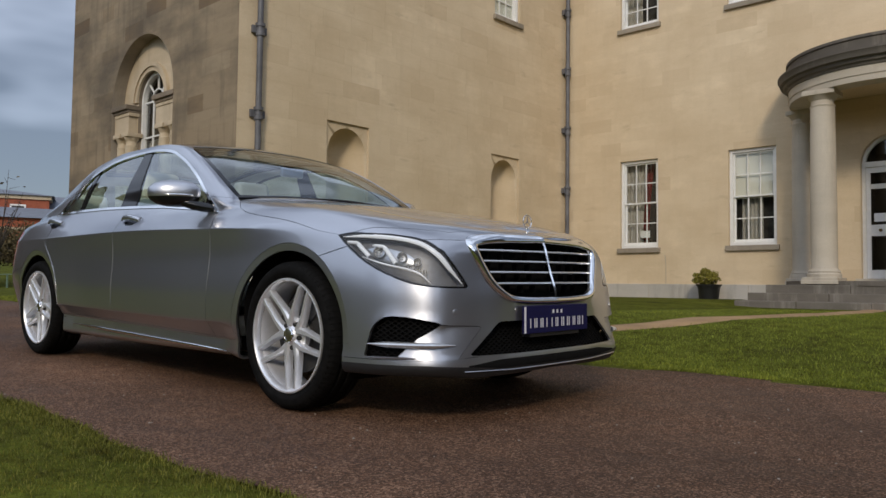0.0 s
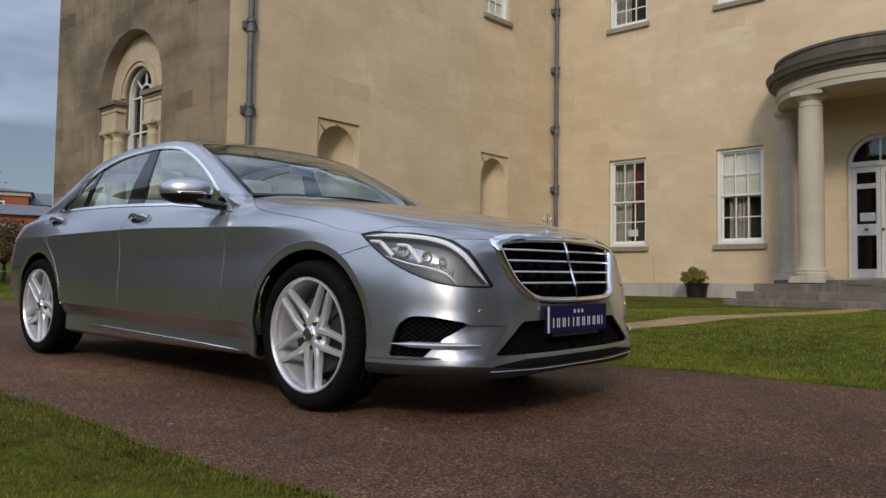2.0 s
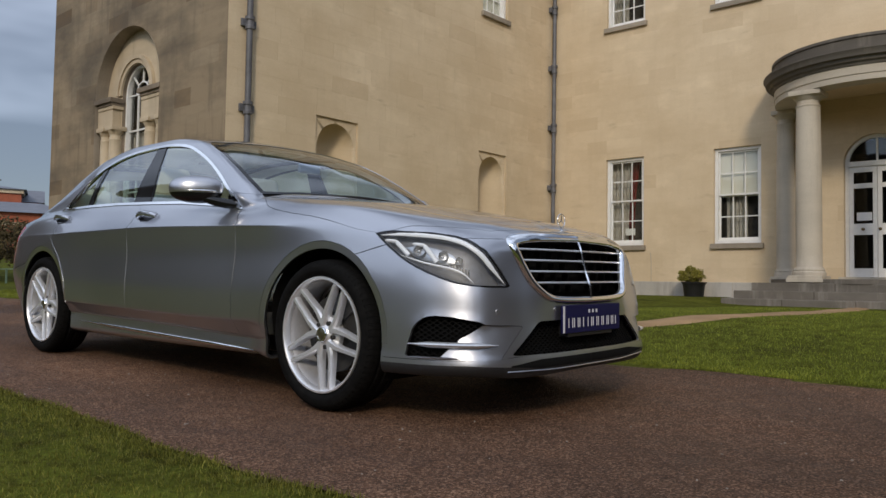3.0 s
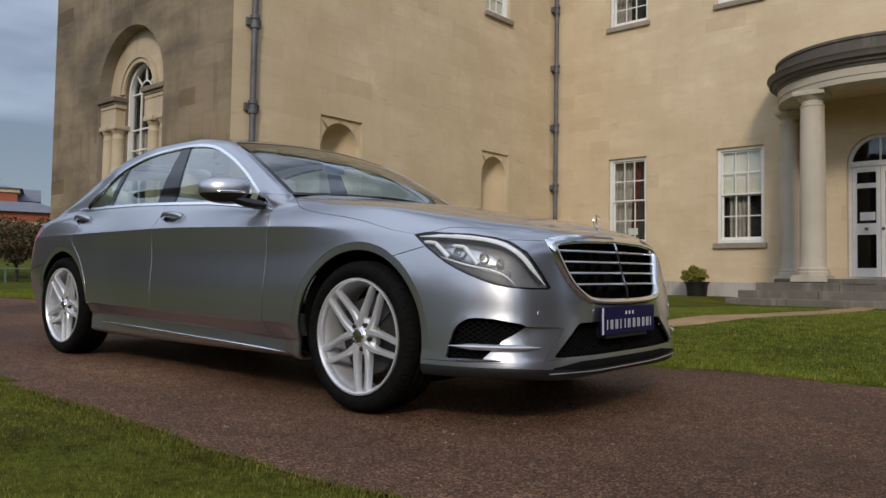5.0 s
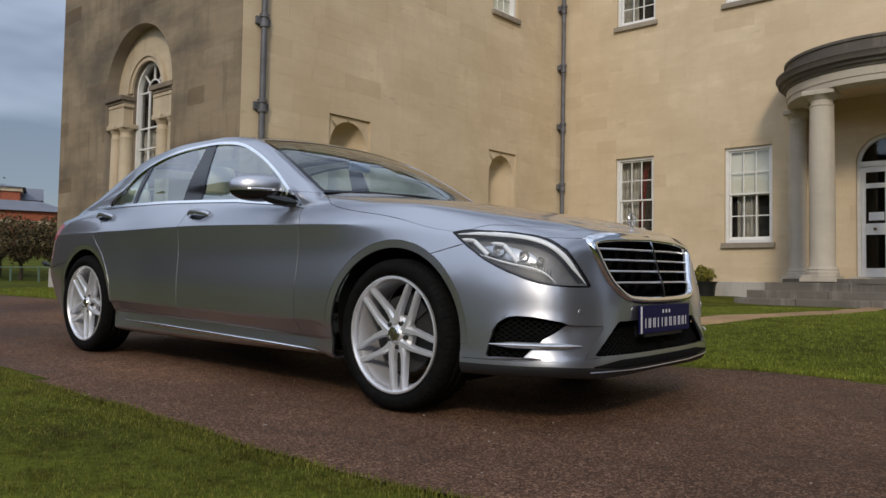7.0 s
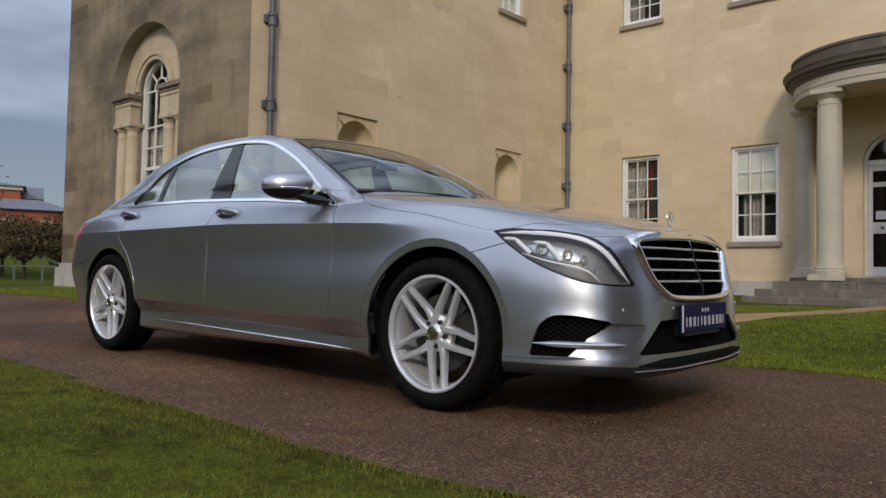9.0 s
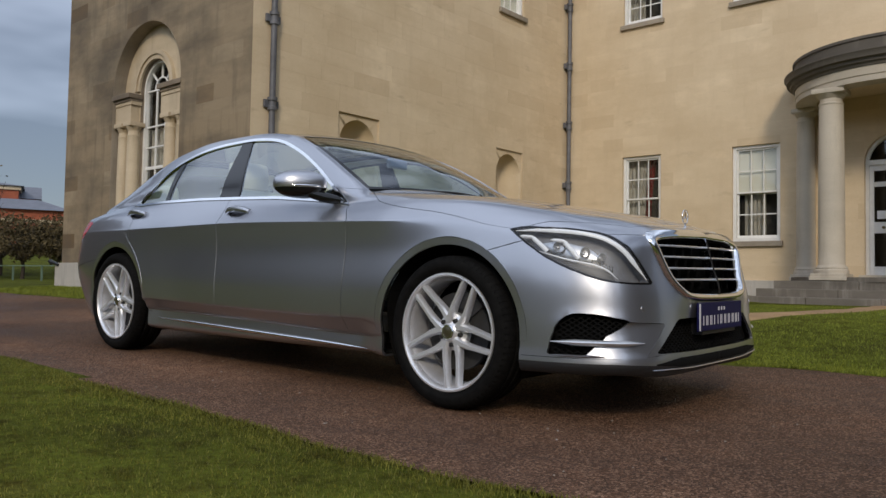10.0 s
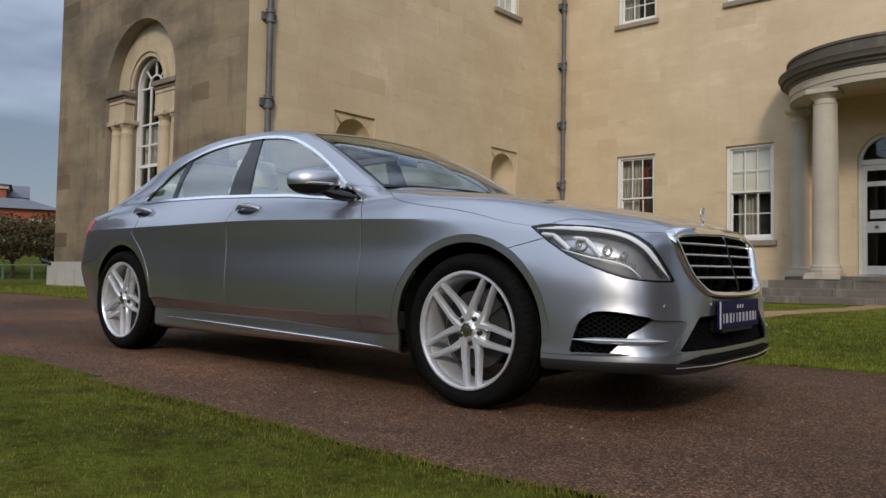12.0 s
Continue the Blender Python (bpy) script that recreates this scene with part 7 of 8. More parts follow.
# black band of the lip under the middle opening
for side in (1, -1):
    pts = [on_skin(y, 0.2435, "front", 0.001, side) for y in np.linspace(-0.25, 0.58, 28)]
    ribbon(pts, 0.038, 0.002, M_VOID, "lip_insert", bumper)

plate = part("number_plate", boxed(0.912, 0.924, -0.26, 0.26, 0.363, 0.487, 0.003), M_PLATE, car, "dark blue plate with pale lettering bars")
part("plate_edge", boxed(0.9235, 0.9255, -0.2585, -0.246, 0.366, 0.484), M_PLATEWHITE, plate)
part("plate_holder", boxed(0.86, 0.9135, -0.20, 0.20, 0.345, 0.44, 0.004), M_PLASTIC, plate)
# lettering drawn as plain bars: a short line above, a long one below
y = -0.045
for wdt in (0.024, 0.024, 0.024):
    part("bar", boxed(0.924, 0.9250, y + 0.004, y + wdt - 0.006, 0.450, 0.466), M_PLATEWHITE, plate)
    y += 0.033
y = -0.215
for k, wdt in enumerate((0.040, 0.040, 0.040, 0.0, 0.040, 0.042, 0.040, 0.042, 0.036, 0.034)):
    if wdt:
        for dy in (0.0, wdt - 0.008):
            part("bar", boxed(0.924, 0.9250, y + dy, y + dy + 0.0065, 0.388, 0.430), M_PLATEWHITE, plate)
        y += wdt + 0.007
    else:
        y += 0.026
pair("intake_fin", "intake_fin", M_PAINT, (bumper, bumper), lift=lambda p: -0.016 * max(0.0, min(1.0, (p[2] - 0.275) / 0.125)) * max(0.0, min(1.0, (0.255 - (p[0] - p[1]) * 0.70711) / 0.13)), gap=0.0, deep=0.02)
# parking sensors
for y in (0.28, -0.28, 0.62, -0.62):
    p, nrm = on_skin(abs(y), 0.47, "front", 0.001, 1 if y > 0 else -1)
    bm = bmesh.new()
    lathe(bm, [(0.012, -0.004), (0.012, 0.0015), (0.010, 0.002)], (0, 0, 0), 16)
    bm.transform(Matrix.Translation(p) @ nrm.to_track_quat("Z", "Y").to_matrix().to_4x4())
    part("parking_sensor", bm, M_PAINT, bumper, smooth=True)

# ---- bonnet ornament, drawn as a plain ring on a stem ----
bm = bmesh.new()
lathe(bm, [(0.011, 0.0), (0.010, 0.003), (0.004, 0.008), (0.003, 0.022)], (0.752, 0, 0.832), 16)
ornament = part("bonnet_ornament", bm, M_CHROME, car, "small chrome ring ornament on a stem", True)
bm = bmesh.new()
tube(bm, [(0.752, 0.033 * math.cos(a), 0.884 + 0.033 * math.sin(a)) for a in np.linspace(0, 2 * math.pi, 33)], 0.0023, 8, False)
part("ring", bm, M_CHROME, ornament, smooth=True)
bm = bmesh.new()
for a in (90, 210, 330):
    tube(bm, [(0.752, 0, 0.884), (0.752, 0.031 * math.cos(radians(a)), 0.884 + 0.031 * math.sin(radians(a)))], [0.003, 0.0014], 6)
part("bars", bm, M_CHROME, ornament)

# ---- side trim ----
seam_at = {"front": pchip([0.29, 0.436, 0.66, 0.86], [-0.690, -0.682, -0.666, -0.657]), "mid": pchip([0.398, 0.698, 0.868], [-1.812, -1.811, -1.816]), "rear": pchip([0.39, 0.53, 0.705, 0.912], [-2.682, -2.690, -2.785, -3.010])}
for i, side in enumerate((1, -1)):
    # satin ribbons beside the seams draw the glint that the door edges catch
    for own, key, z0, z1 in ((front_doors[i], "front", 0.52, 0.86), (rear_doors[i], "mid", 0.42, 0.87), (rear_doors[i], "rear", 0.42, 0.89)):
        pts = [on_skin(float(seam_at[key](z)) - (0.004 if key != "rear" else -0.004), z, "side", 0.0004, side) for z in np.linspace(z0, z1, 24)]
        ribbon(pts, 0.0030, 0.0008, M_SATIN, "door_edge", own, "silver strip standing in for the glint on the door edge")
    pts = [on_skin(x, float(np.interp(x, [-2.58, -0.46], [0.293, 0.223])), "side", 0.003, side) for x in np.linspace(-2.58, -0.46, 50)]
    ribbon(pts, 0.026, 0.009, M_CHROME, "skirt_trim", car, "thin chrome strip along the skirt")
    for own, x0 in ((front_doors[i], -1.780), (rear_doors[i], -2.985)):
        z = 0.966 if own is front_doors[i] else 1.002
        pts = []
        for k in np.linspace(0, 1, 13):
            p, nrm = on_skin(x0 + 0.228 * k, z - 0.008 * k, "side", 0.006 + 0.030 * math.sin(math.pi * k) ** 0.6, side)
            pts.append((p, nrm))
        h = ribbon(pts, 0.036, 0.012, M_PAINT, "door_handle", own, "body-coloured handle with a chrome strip", taper=False)
        pts = [(p + nrm * 0.011, nrm) for p, nrm in pts]
        ribbon(pts, 0.010, 0.003, M_CHROME, "handle_strip", h)
        # flat black patch on the skin stands in for the shaded handle cup
        pts = [on_skin(x0 + 0.03 + 0.17 * k / 8, z - 0.012, "side", 0.001, side) for k in range(9)]
        ribbon(pts, 0.06, 0.001, M_BLACK, "handle_recess", own)
    # door mirror
    stalk = bmesh.new()
    tube(stalk, [(-0.835, 0.752 * side, 0.992), (-0.870, 0.790 * side, 0.999), (-0.905, 0.830 * side, 1.010), (-0.945, 0.880 * side, 1.028)], [0.020, 0.027, 0.028, 0.024], 12)
    mir = part("door_mirror", stalk, M_BLACK, car, "mirror on a black foot", True, 50)
    for nm, z0, z1, mat in (("mirror_cap", 1.050, 1.135, M_PAINT), ("mirror_case", 1.004, 1.052, M_BLACK)):
        bm = bmesh.new()
        r = bmesh.ops.create_uvsphere(bm, u_segments=28, v_segments=18, radius=1.0)
        for v in bm.verts:
            x, y, z = v.co
            sq = lambda t, p: math.copysign(abs(t) ** p, t)
            x, y, z = sq(x, 0.75), sq(y, 0.8), sq(z, 0.85)
            yy = 0.905 + 0.118 * y
            sweep = -0.50 * (yy - 0.80)
            xx = -0.945 + sweep + (0.085 if x > 0 else 0.045) * x
            zz = 1.076 + 0.078 * z * (1 - 0.10 * (yy - 0.83) / 0.2) + 0.012 * (yy - 0.9)
            v.co = (xx, yy * side, zz)
        if side < 0:
            bmesh.ops.reverse_faces(bm, faces=bm.faces)
        lo = nm == "mirror_case"
        lim = 1.056
        bmesh.ops.bisect_plane(bm, geom=bm.verts[:] + bm.edges[:] + bm.faces[:], plane_co=(0, 0, lim), plane_no=(0, 0, 1), clear_outer=lo, clear_inner=not lo)
        part(nm, bm, mat, mir, smooth=True, sharp=60)
    pts = []
    for k in np.linspace(0.06, 0.94, 16):
        yy = 0.790 + 0.230 * k
        e = max(0.0, 1 - ((yy - 0.905) / 0.118) ** 2) ** 0.5
        pts.append((Vector((-0.945 - 0.50 * (yy - 0.80) + 0.084 * e ** 0.75, yy * side, 1.064)), Vector((1, 0.25 * side, 0)).normalized()))
    ribbon(pts, 0.011, 0.004, M_CHROME, "mirror_strip", mir, "slim chrome indicator strip")

# wipers and washer nozzle at the foot of the windscreen
for y0, y1 in ((-0.62, -0.02), (-0.05, 0.55)):
    bm = bmesh.new()
    tube(bm, [(-0.63, y0 + (y1 - y0) * k / 8, float(SPINE_Z(-0.62)) + 0.002 - 0.085 * (abs(y0 + (y1 - y0) * k / 8) / 0.7) ** 2) for k in range(9)], 0.008, 6)
    part("wiper", bm, M_PLASTIC, car)

# ---- floor, arch liners, wheels ----
part("underbody", boxed(-3.75, 0.66, -0.60, 0.60, 0.205, 0.24, 0.01), M_VOID, car)
for hx in HUBS:
    for side in (1, -1):
        bm = bmesh.new()
        S = 28
        rr = ARCH_OPEN + 0.007
        ax, az = ARCHES[hx]
        ra = [bm.verts.new((ax + rr * math.cos(a), 0.50 * side, az + rr * math.sin(a))) for a in np.linspace(-0.45, math.pi + 0.45, S)]
        rb = [bm.verts.new((ax + rr * math.cos(a), float(np.interp(math.sin(a), [-0.2, 0.45], [0.795, 0.848] if hx > -1 else [0.768, 0.815])) * side, az + rr * math.sin(a))) for a in np.linspace(-0.45, math.pi + 0.45, S)]
        for i in range(S - 1):
            bm.faces.new((ra[i], ra[i + 1], rb[i + 1], rb[i]))
        bm.faces.new(ra)
        part("arch_liner", bm, M_VOID, car)


def wheel_meshes():
    """An alloy wheel about its own axis (y outwards), with five twin spokes."""
    out = []
    RO = 0.2665
    bm = bmesh.new()
    lathe(bm, [(RO - 0.019, -0.030), (RO - 0.017, -0.016), (RO - 0.014, -0.006), (RO - 0.008, 0.002), (RO, 0.001), (RO + 0.002, -0.006), (RO - 0.002, -0.016)], steps=72, caps=False)
    out.append(("wheel", bm, M_RIM, 40))
    bm = bmesh.new()
    lathe(bm, [(RO - 0.012, -0.20), (RO, -0.195), (RO - 0.004, -0.18), (RO - 0.03, -0.15), (RO - 0.030, -0.05), (RO - 0.019, -0.031)], steps=72, caps=False)
    out.append(("barrel", bm, M_BARREL, 40))
    bm = bmesh.new()
    T = 0.347
    prof = [(RO - 0.002, -0.205), (RO + 0.02, -0.222), (T - 0.045, -0.232), (T - 0.02, -0.222), (T - 0.005, -0.205)]
    for gy in (-0.165, -0.115, -0.065):
        prof += [(T, gy - 0.012), (T - 0.007, gy - 0.006), (T - 0.007, gy + 0.006), (T, gy + 0.012)]
    prof += [(T - 0.003, -0.022), (T - 0.012, -0.006), (T - 0.026, 0.004), (T - 0.05, 0.009), (RO + 0.022, 0.006), (RO + 0.010, -0.001), (RO + 0.004, -0.006), (RO - 0.001, -0.012)]
    lathe(bm, prof, steps=96, caps=False)
    out.append(("tyre", bm, M_TYRE, 35))

    def spoke(a0, off):
        """One bar of a twin spoke: nearly parallel with its twin, meeting the next pair at the hub."""
        bm = bmesh.new()
        rings = []
        for k in range(9):
            t = k / 8
            r = 0.040 + (RO - 0.010 - 0.040) * t
            lat = off * (0.0300 + 0.0135 * min(1.0, t * 3.2) - 0.0125 * t)
            w = 0.0128 - 0.0012 * t + 0.007 * max(0.0, 1 - t * 1.9) ** 1.5
            top = -0.004 - 0.020 * math.sin(math.pi * min(1, t * 1.02)) * 0.25 - 0.016 * (1 - t) ** 1.5 - (0.004 if t > 0.95 else 0)
            dep = 0.038 - 0.008 * t
            rings.append([bm.verts.new(q) for q in ((r, lat - w * 1.05, top - dep), (r, lat - w, top - 0.011), (r, lat - w * 0.55, top), (r, lat + w * 0.55, top), (r, lat + w, top - 0.011), (r, lat + w * 1.05, top - dep))])
        for ra, rb in zip(rings, rings[1:]):
            for j in range(6):
                bm.faces.new((ra[j], ra[(j + 1) % 6], rb[(j + 1) % 6], rb[j]))
        bm.faces.new(rings[0])
        bm.faces.new(rings[-1][::-1])
        bmesh.ops.recalc_face_normals(bm, faces=bm.faces)
        bm.transform(Matrix.Rotation(a0, 4, "Z"))
        return bm

    for k in range(5):
        for off in (-1, 1):
            out.append(("spoke", spoke(radians(90 + 72 * k + WHEEL_TURN), off), M_RIM, 28))
    bm = bmesh.new()
    lathe(bm, [(0.088, -0.075), (0.084, -0.052), (0.070, -0.044), (0.052, -0.036), (0.040, -0.024), (0.036, -0.020)], steps=40, caps=True)
    out.append(("hub", bm, M_RIM, 30))
    bm = bmesh.new()
    lathe(bm, [(0.034, -0.030), (0.034, -0.014), (0.031, -0.010), (0.026, -0.010), (0.025, -0.012)], steps=32, caps=False)
    out.append(("cap_ring", bm, M_CHROME, 30))
    bm = bmesh.new()
    lathe(bm, [(0.026, -0.013), (0.018, -0.0095), (0.006, -0.008)], steps=28)
    out.append(("hub_cap", bm, M_CAP, 30))
    for k in range(5):
        a = radians(90 + 72 * k + WHEEL_TURN)
        bm = bmesh.new()
        lathe(bm, [(0.0105, -0.052), (0.0105, -0.027), (0.008, -0.024), (0.005, -0.024), (0.005, -0.032)], (0.058 * math.cos(a), 0.058 * math.sin(a), 0), 12)
        out.append(("bolt", bm, M_DISC, 30))
    bm = bmesh.new()
    lathe(bm, [(0.178, -0.115), (0.178, -0.092), (0.176, -0.090), (0.095, -0.090), (0.090, -0.075), (0.05, -0.075)], steps=56)
    for k in range(40):
        a = 2 * math.pi * k / 40
        r = 0.125 + 0.016 * (k % 3)
        lathe(bm, [(0.004, -0.0898), (0.004, -0.0892)], (r * math.cos(a), r * math.sin(a), 0), 6)
    out.append(("brake_disc", bm, M_DISC, 30))
    return out


M_BARREL = plain("shaded_alloy_barrel", (0.46, 0.46, 0.48), 0.5, 0.4, 0.1, 12, 150, 0.02)
M_CAP = plain("dark_olive_hub_cap", (0.07, 0.065, 0.035), 0.3, 0.3, 0.1, 20, 150, 0.0)
WHEEL_TURN = 43.0


def make_wheel(hx, side, meshes=None):
    """Links a wheel's parts; later wheels share the first one's meshes."""
    pieces = meshes or []
    if not meshes:
        for nm, bm, mat, sharp in wheel_meshes():
            bmesh.ops.recalc_face_normals(bm, faces=bm.faces)
            me = bpy.data.meshes.new(nm)
            bm.to_mesh(me)
            bm.free()
            me.materials.append(mat)
            me.shade_smooth()
            me.set_sharp_from_angle(angle=radians(sharp))
            pieces.append((nm, me))
    m = Matrix.Translation((hx, (0.868 if hx > -1 else 0.846) * side, HUB_Z[hx])) @ Matrix.Rotation(radians(-90 * side), 4, "X")
    top = None
    for nm, me in pieces:
        ob = new(nm, me)
        if top is None:
            top = ob
            ob.parent = car
            ob.matrix_local = m
            ob["label"] = "silver twin-spoke alloy wheel with a black tyre"
        else:
            ob.parent = top
    a = radians(62)
    bm = bmesh.new()
    S = 10
    for r0, r1, z0, z1 in ((0.112, 0.192, -0.075, -0.13),):
        ang = np.linspace(a - 0.42, a + 0.42, S)
        q = [[bm.verts.new((r * math.cos(t) * (1 if side > 0 else 1), r * math.sin(t), z)) for t in ang] for r, z in ((r0, z0), (r1, z0), (r1, z1), (r0, z1))]
        for i in range(S - 1):
            for k in range(4):
                bm.faces.new((q[k][i], q[k][i + 1], q[(k + 1) % 4][i + 1], q[(k + 1) % 4][i]))
        bm.faces.new([row[0] for row in q])
        bm.faces.new([row[-1] for row in q][::-1])
    bmesh.ops.recalc_face_normals(bm, faces=bm.faces)
    ob = part("brake_caliper", bm, M_CALIPER, top)
    return pieces


shared_wheel = None
for hx in HUBS:
    for side in (-1, 1):
        shared_wheel = make_wheel(hx, side, shared_wheel)

# ---- cabin ----
def cushion(name, x0, x1, y0, y1, z0, z1, mat, parent, lean=0.0, bevel=0.05):
    bm = boxed(x0, x1, y0, y1, z0, z1, bevel)
    if lean:
        for v in bm.verts:
            v.co.x -= (v.co.z - z0) * lean
    return part(name, bm, mat, parent, "", True, 60)


part("cabin_floor", boxed(-3.3, -0.6, -0.72, 0.72, 0.24, 0.30), M_DASH, car)
for y in (-0.38, 0.38):
    seat = cushion("front_seat", -1.95, -1.38, y - 0.26, y + 0.26, 0.42, 0.60, M_LEATHER, car)
    cushion("backrest", -2.02, -1.86, y - 0.25, y + 0.25, 0.55, 1.15, M_LEATHER, seat, 0.28)
    cushion("headrest", -2.22, -2.12, y - 0.14, y + 0.14, 1.16, 1.35, M_LEATHER, seat, 0.12, 0.04)
rear = cushion("rear_seat", -3.1, -2.55, -0.68, 0.68, 0.42, 0.62, M_LEATHER, car)
cushion("backrest", -3.12, -2.98, -0.68, 0.68, 0.58, 1.12, M_LEATHER, rear, 0.30)
for y in (-0.4, 0.4):
    cushion("headrest", -3.34, -3.24, y - 0.14, y + 0.14, 1.10, 1.27, M_LEATHER, rear, 0.12, 0.04)
cushion("dashboard", -1.22, -0.66, -0.72, 0.72, 0.62, 0.99, M_DASH, car, 0.0, 0.06)
bm = bmesh.new()
tube(bm, [(-1.30 + 0.06 * math.sin(a), -0.38 + 0.185 * math.cos(a), 0.93 + 0.175 * math.sin(a)) for a in np.linspace(0, 2 * math.pi, 33)], 0.016, 8, False)
wheel_s = part("steering_wheel", bm, M_DASH, car, smooth=True)
bm = bmesh.new()
tube(bm, [(-1.30, -0.55, 0.93), (-1.29, -0.38, 0.93), (-1.30, -0.21, 0.93)], [0.012, 0.05, 0.012], 8)
part("steering_boss", bm, M_DASH, wheel_s)
part("rear_view_mirror", boxed(-1.16, -1.13, -0.085, 0.085, 1.265, 1.325, 0.012), M_SATIN, car)
# ---- wall stones, one by one ----
def lay(wall, F, length, z0, z1, holes, arch, mat, rest, near, seed):
    """Courses of ashlar, 3 mm joints, 4 mm proud of the wall's core; stones are trimmed at openings."""
    g = random.Random(seed)
    course, blocks = 0.362, []
    z = z0
    row = 0
    while z < z1 - 0.05:
        zt = min(z1, z + course)
        a = -g.uniform(0.1, 0.7)
        while a < length:
            b = a + g.choice((0.62, 0.78, 0.92, 1.05))
            p, q = max(a, 0.0), min(b, length)
            if q - p > 0.06:
                rects = [(p, q, z, zt)]
                for h in holes:
                    out = []
                    for r in rects:
                        if r[1] <= h[0] or r[0] >= h[1] or r[3] <= h[2] or r[2] >= h[3]:
                            out.append(r)
                            continue
                        if r[0] < h[0]:
                            out.append((r[0], h[0], r[2], r[3]))
                        if r[1] > h[1]:
                            out.append((h[1], r[1], r[2], r[3]))
                        m0, m1 = max(r[0], h[0]), min(r[1], h[1])
                        if r[2] < h[2]:
                            out.append((m0, m1, r[2], h[2]))
                        if r[3] > h[3]:
                            out.append((m0, m1, h[3], r[3]))
                    rects = out
                blocks += [r for r in rects if r[1] - r[0] > 0.03 and r[3] - r[2] > 0.03]
            a = b
        z = zt
        row += 1
    blocks.sort(key=lambda r: abs((r[2] + r[3]) / 2 - 4.5))
    shared, spare = {}, bmesh.new()

    def form(bm, w, h, m):
        k = 0.0009
        lo = [bm.verts.new(m @ Vector(c)) for c in ((0.0003, 0.0003, -0.001), (w - 0.0003, 0.0003, -0.001), (w - 0.0003, h - 0.0003, -0.001), (0.0003, h - 0.0003, -0.001))]
        hi = [bm.verts.new(m @ Vector(c)) for c in ((k, k, 0.0018), (w - k, k, 0.0018), (w - k, h - k, 0.0018), (k, h - k, 0.0018))]
        bm.faces.new(hi)
        for i in range(4):
            bm.faces.new((lo[i], lo[(i + 1) % 4], hi[(i + 1) % 4], hi[i]))

    def inside(a, z):
        if not arch:
            return -1.0
        m, r, zs, zb = arch
        if z < zs:
            return min(r - abs(a - m), z - zb)
        return r - math.hypot(a - m, z - zs)

    made = 0
    for a0, a1, b0, b1 in blocks:
        w, h = a1 - a0, b1 - b0
        corners = [inside(a, z_) for a in (a0, (a0 + a1) / 2, a1) for z_ in (b0, (b0 + b1) / 2, b1)]
        if arch and min(corners) > 0:
            continue
        if arch and max(corners) > 0:
            bm = bmesh.new()
            gx, gz = 8, 4
            vs_ = [[bm.verts.new((a0 + 0.0015 + (w - 0.003) * i / gx, b0 + 0.0015 + (h - 0.003) * j / gz, 0.004)) for i in range(gx + 1)] for j in range(gz + 1)]
            for j in range(gz):
                for i in range(gx):
                    bm.faces.new((vs_[j][i], vs_[j][i + 1], vs_[j + 1][i + 1], vs_[j + 1][i]))
            f_in = lambda co: inside(co.x, co.y)
            cut(bm, f_in)
            bmesh.ops.delete(bm, geom=[f for f in bm.faces if inside(*f.calc_center_median().xy) > 0], context="FACES")
            if not bm.faces:
                bm.free()
                continue
            bm.transform(F.matrix())
            ob = part("stone", bm, mat, wall)
            made += 1
        elif made < near:
            key = (round(w, 3), round(h, 3))
            if key not in shared:
                bm = bmesh.new()
                form(bm, w, h, Matrix.Identity(4))
                me = bpy.data.meshes.new("stone")
                bm.to_mesh(me)
                bm.free()
                me.materials.append(mat)
                shared[key] = me
            ob = new("stone", shared[key])
            ob.parent = wall
            ob.matrix_local = F.matrix(a0, b0, 0)
            made += 1
        else:
            form(spare, w, h, F.matrix(a0, b0, 0))
    if spare.faces:
        ob = part("stones", spare, rest, wall)
        ob["kind"] = "stuff"
    else:
        spare.free()


for job in STONES:
    lay(*job)


# ---- grass blades ----
def blades(name, count, sample, height, width, seed, label, mat=M_GRASS):
    g = np.random.default_rng(seed)
    x, y = sample(g, count)
    n = len(x)
    z = np.array([ground_z(a, b) for a, b in zip(x, y)]) - 0.004
    ang = g.uniform(0, 2 * math.pi, n)
    h = height * g.uniform(0.45, 1.25, n)
    lean = g.uniform(0.1, 0.85, n) * h
    la = g.uniform(0, 2 * math.pi, n)
    w = width * g.uniform(0.7, 1.3, n)
    base = np.stack([x, y, z], 1)
    side = np.stack([np.cos(ang), np.sin(ang), np.zeros(n)], 1) * w[:, None]
    tip = base + np.stack([np.cos(la) * lean, np.sin(la) * lean, h], 1)
    mid = base + np.stack([np.cos(la) * lean * 0.3, np.sin(la) * lean * 0.3, h * 0.6], 1)
    v = np.stack([base - side, base + side, mid + side * 0.75, mid - side * 0.75, tip], 1).reshape(-1, 3)
    k = np.arange(n) * 5
    quads = np.stack([k, k + 1, k + 2, k + 3], 1).tolist()
    tris = np.stack([k + 3, k + 2, k + 4], 1).tolist()
    me = bpy.data.meshes.new(name)
    me.from_pydata(v.tolist(), [], quads + tris)
    ob = link(name, me, mat)
    tagged(ob, label, "grass", kind="stuff")
    return ob


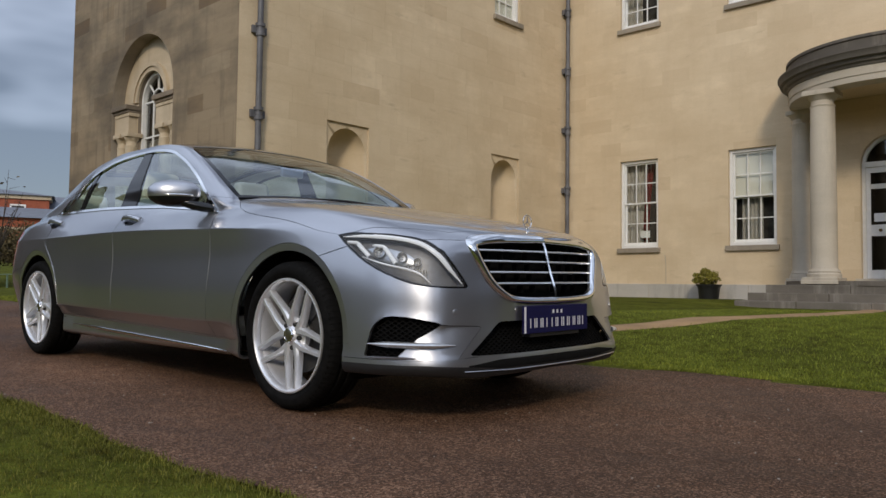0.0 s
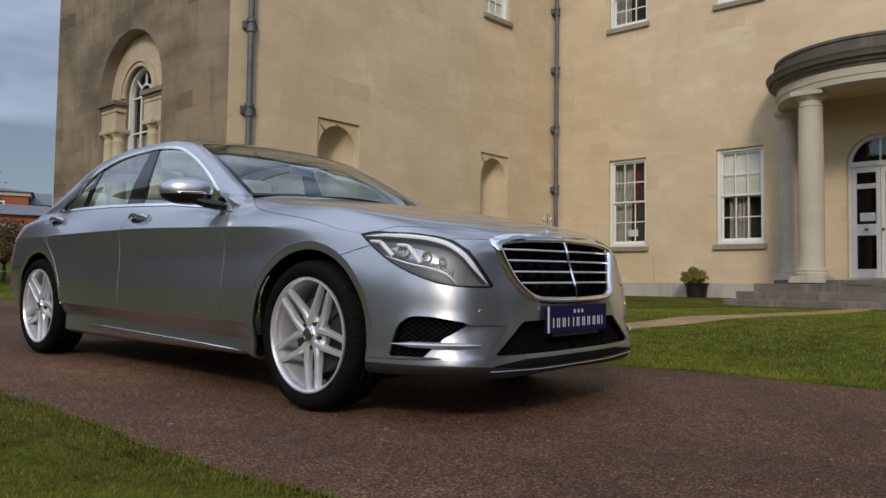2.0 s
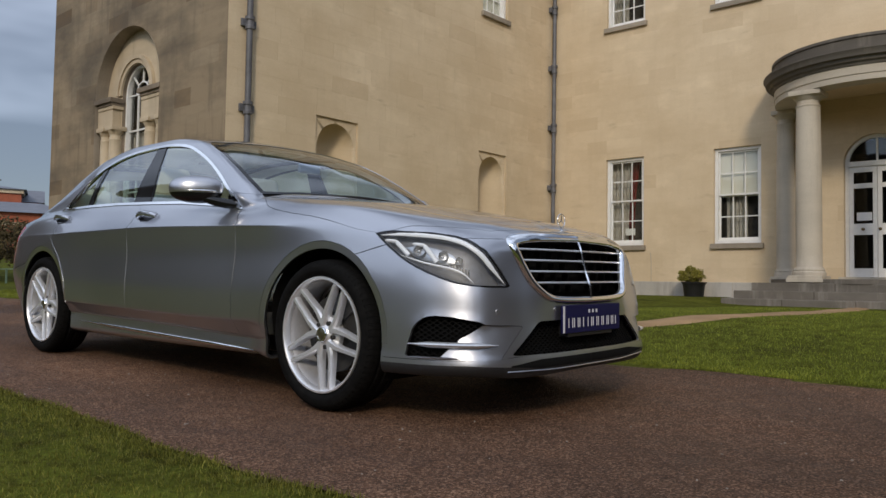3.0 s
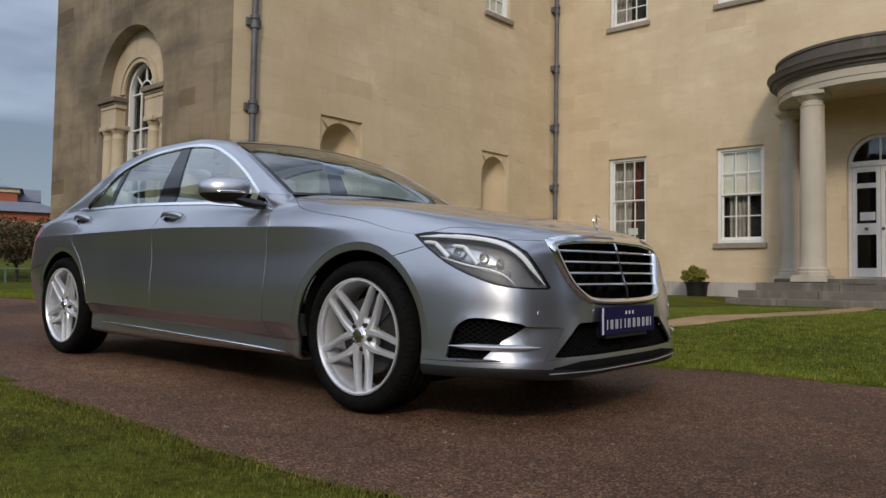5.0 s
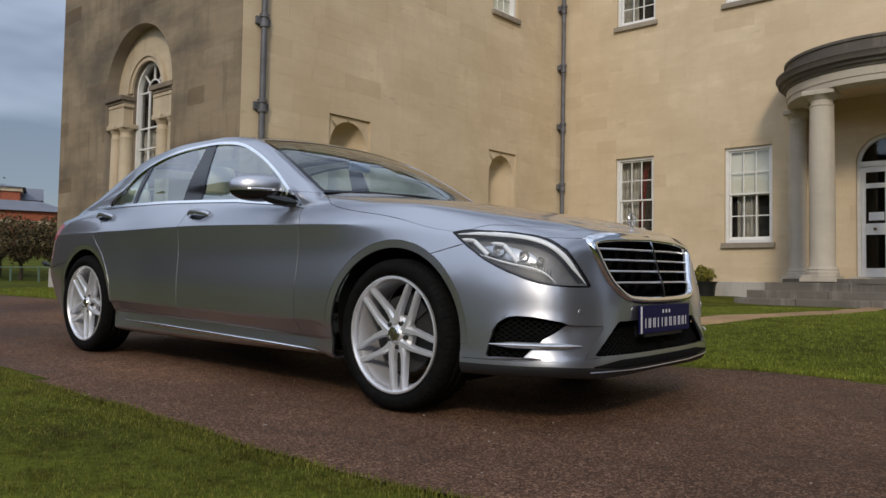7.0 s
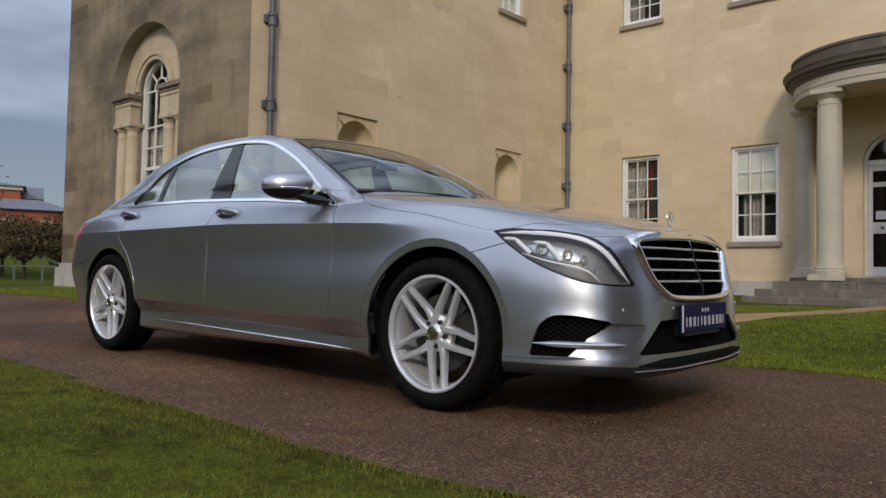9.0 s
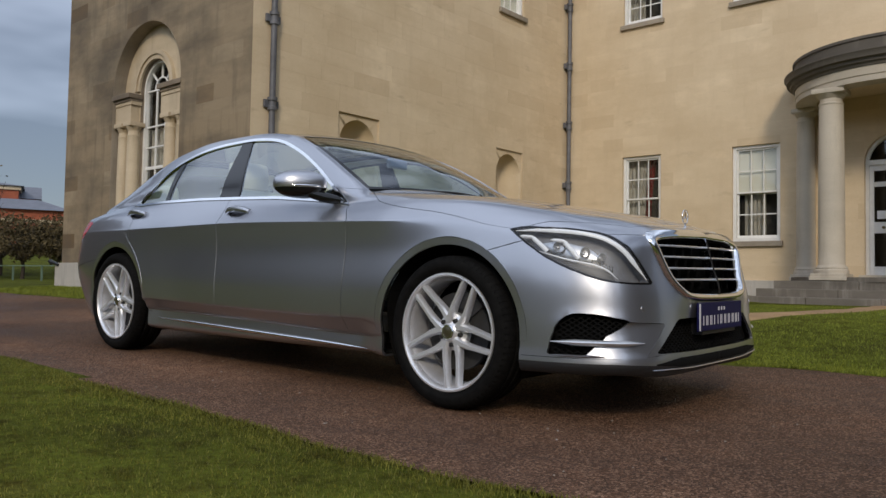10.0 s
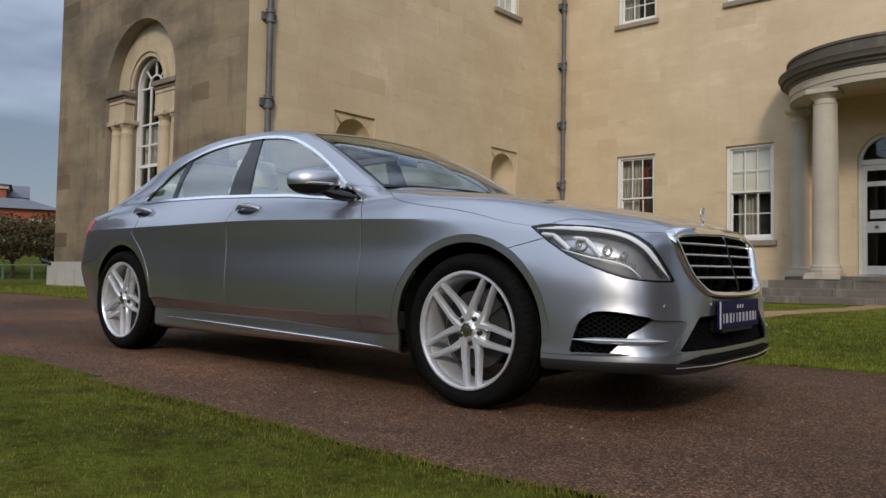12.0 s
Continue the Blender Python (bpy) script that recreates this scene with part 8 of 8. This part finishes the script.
def verge(g, n):
    x = g.uniform(-9.5, 0.4, n)
    e = np.array([near_edge(v) for v in x])
    y = e - 0.02 - g.uniform(0, 1, n) ** 1.6 * 1.9 + g.normal(0, 0.018, n)
    keep = g.uniform(0, 1, n) < np.clip(1.15 - (-x - 1.0) / 9.0, 0.15, 1)
    patch = np.sin(7.3 * x + 2 * np.sin(3.1 * y)) * np.sin(6.1 * y + 1.7 * np.sin(4.3 * x))
    keep &= patch < 0.55 + g.uniform(0, 0.6, n)
    return x[keep], y[keep]


def lawn(g, n):
    x = g.uniform(-5.5, 3.0, n)
    e = np.array([far_edge(v) for v in x])
    y = e + 0.01 + g.uniform(0, 1, n) ** 2.0 * 10.0 + g.normal(0, 0.02, n)
    pm = np.interp(y, [4.4, 6.0, 7.2, 9.0, 12.0, 16.5], [-5.2, -4.3, -3.72, -3.33, -3.42, -3.9])
    keep = (np.abs(x - pm) > 0.25 + g.normal(0, 0.05, n)) & (y < 16.2)
    return x[keep], y[keep]


def corner_lawn(g, n):
    x = g.uniform(-21, -12, n)
    e = np.array([far_edge(v) for v in x])
    y = e + g.uniform(0, 1, n) * (7.8 - e)
    return x, y


blades("verge_grass", 150000, verge, 0.016, 0.0013, 1, "short mossy green grass of the near verge", M_VERGE)
blades("lawn_grass", 140000, lawn, 0.021, 0.0021, 2, "mown green lawn grass before the house")
blades("lawn_grass", 16000, corner_lawn, 0.05, 0.005, 3, "green grass at the foot of the house corner")

# loose pale chippings on the drive
g = np.random.default_rng(9)
bm = bmesh.new()
for _ in range(280):
    x, y = g.uniform(-6.5, 0.3), g.uniform(1.0, 4.4)
    if y < near_edge(x) + 0.01:
        continue
    s = g.uniform(0.002, 0.006)
    r = bmesh.ops.create_icosphere(bm, subdivisions=1, radius=s, matrix=Matrix.Translation((x, y, ground_z(x, y) - 0.008 + s * 0.3)) @ Matrix.Diagonal((1, g.uniform(0.6, 1.2), 0.6, 1)))
chips = part("chippings", bm, plain("pale_chippings", (0.27, 0.235, 0.20), 0.8, amount=0.3, scale=40))
tagged(chips, "loose pale stone chippings on the drive", "chippings", kind="stuff")
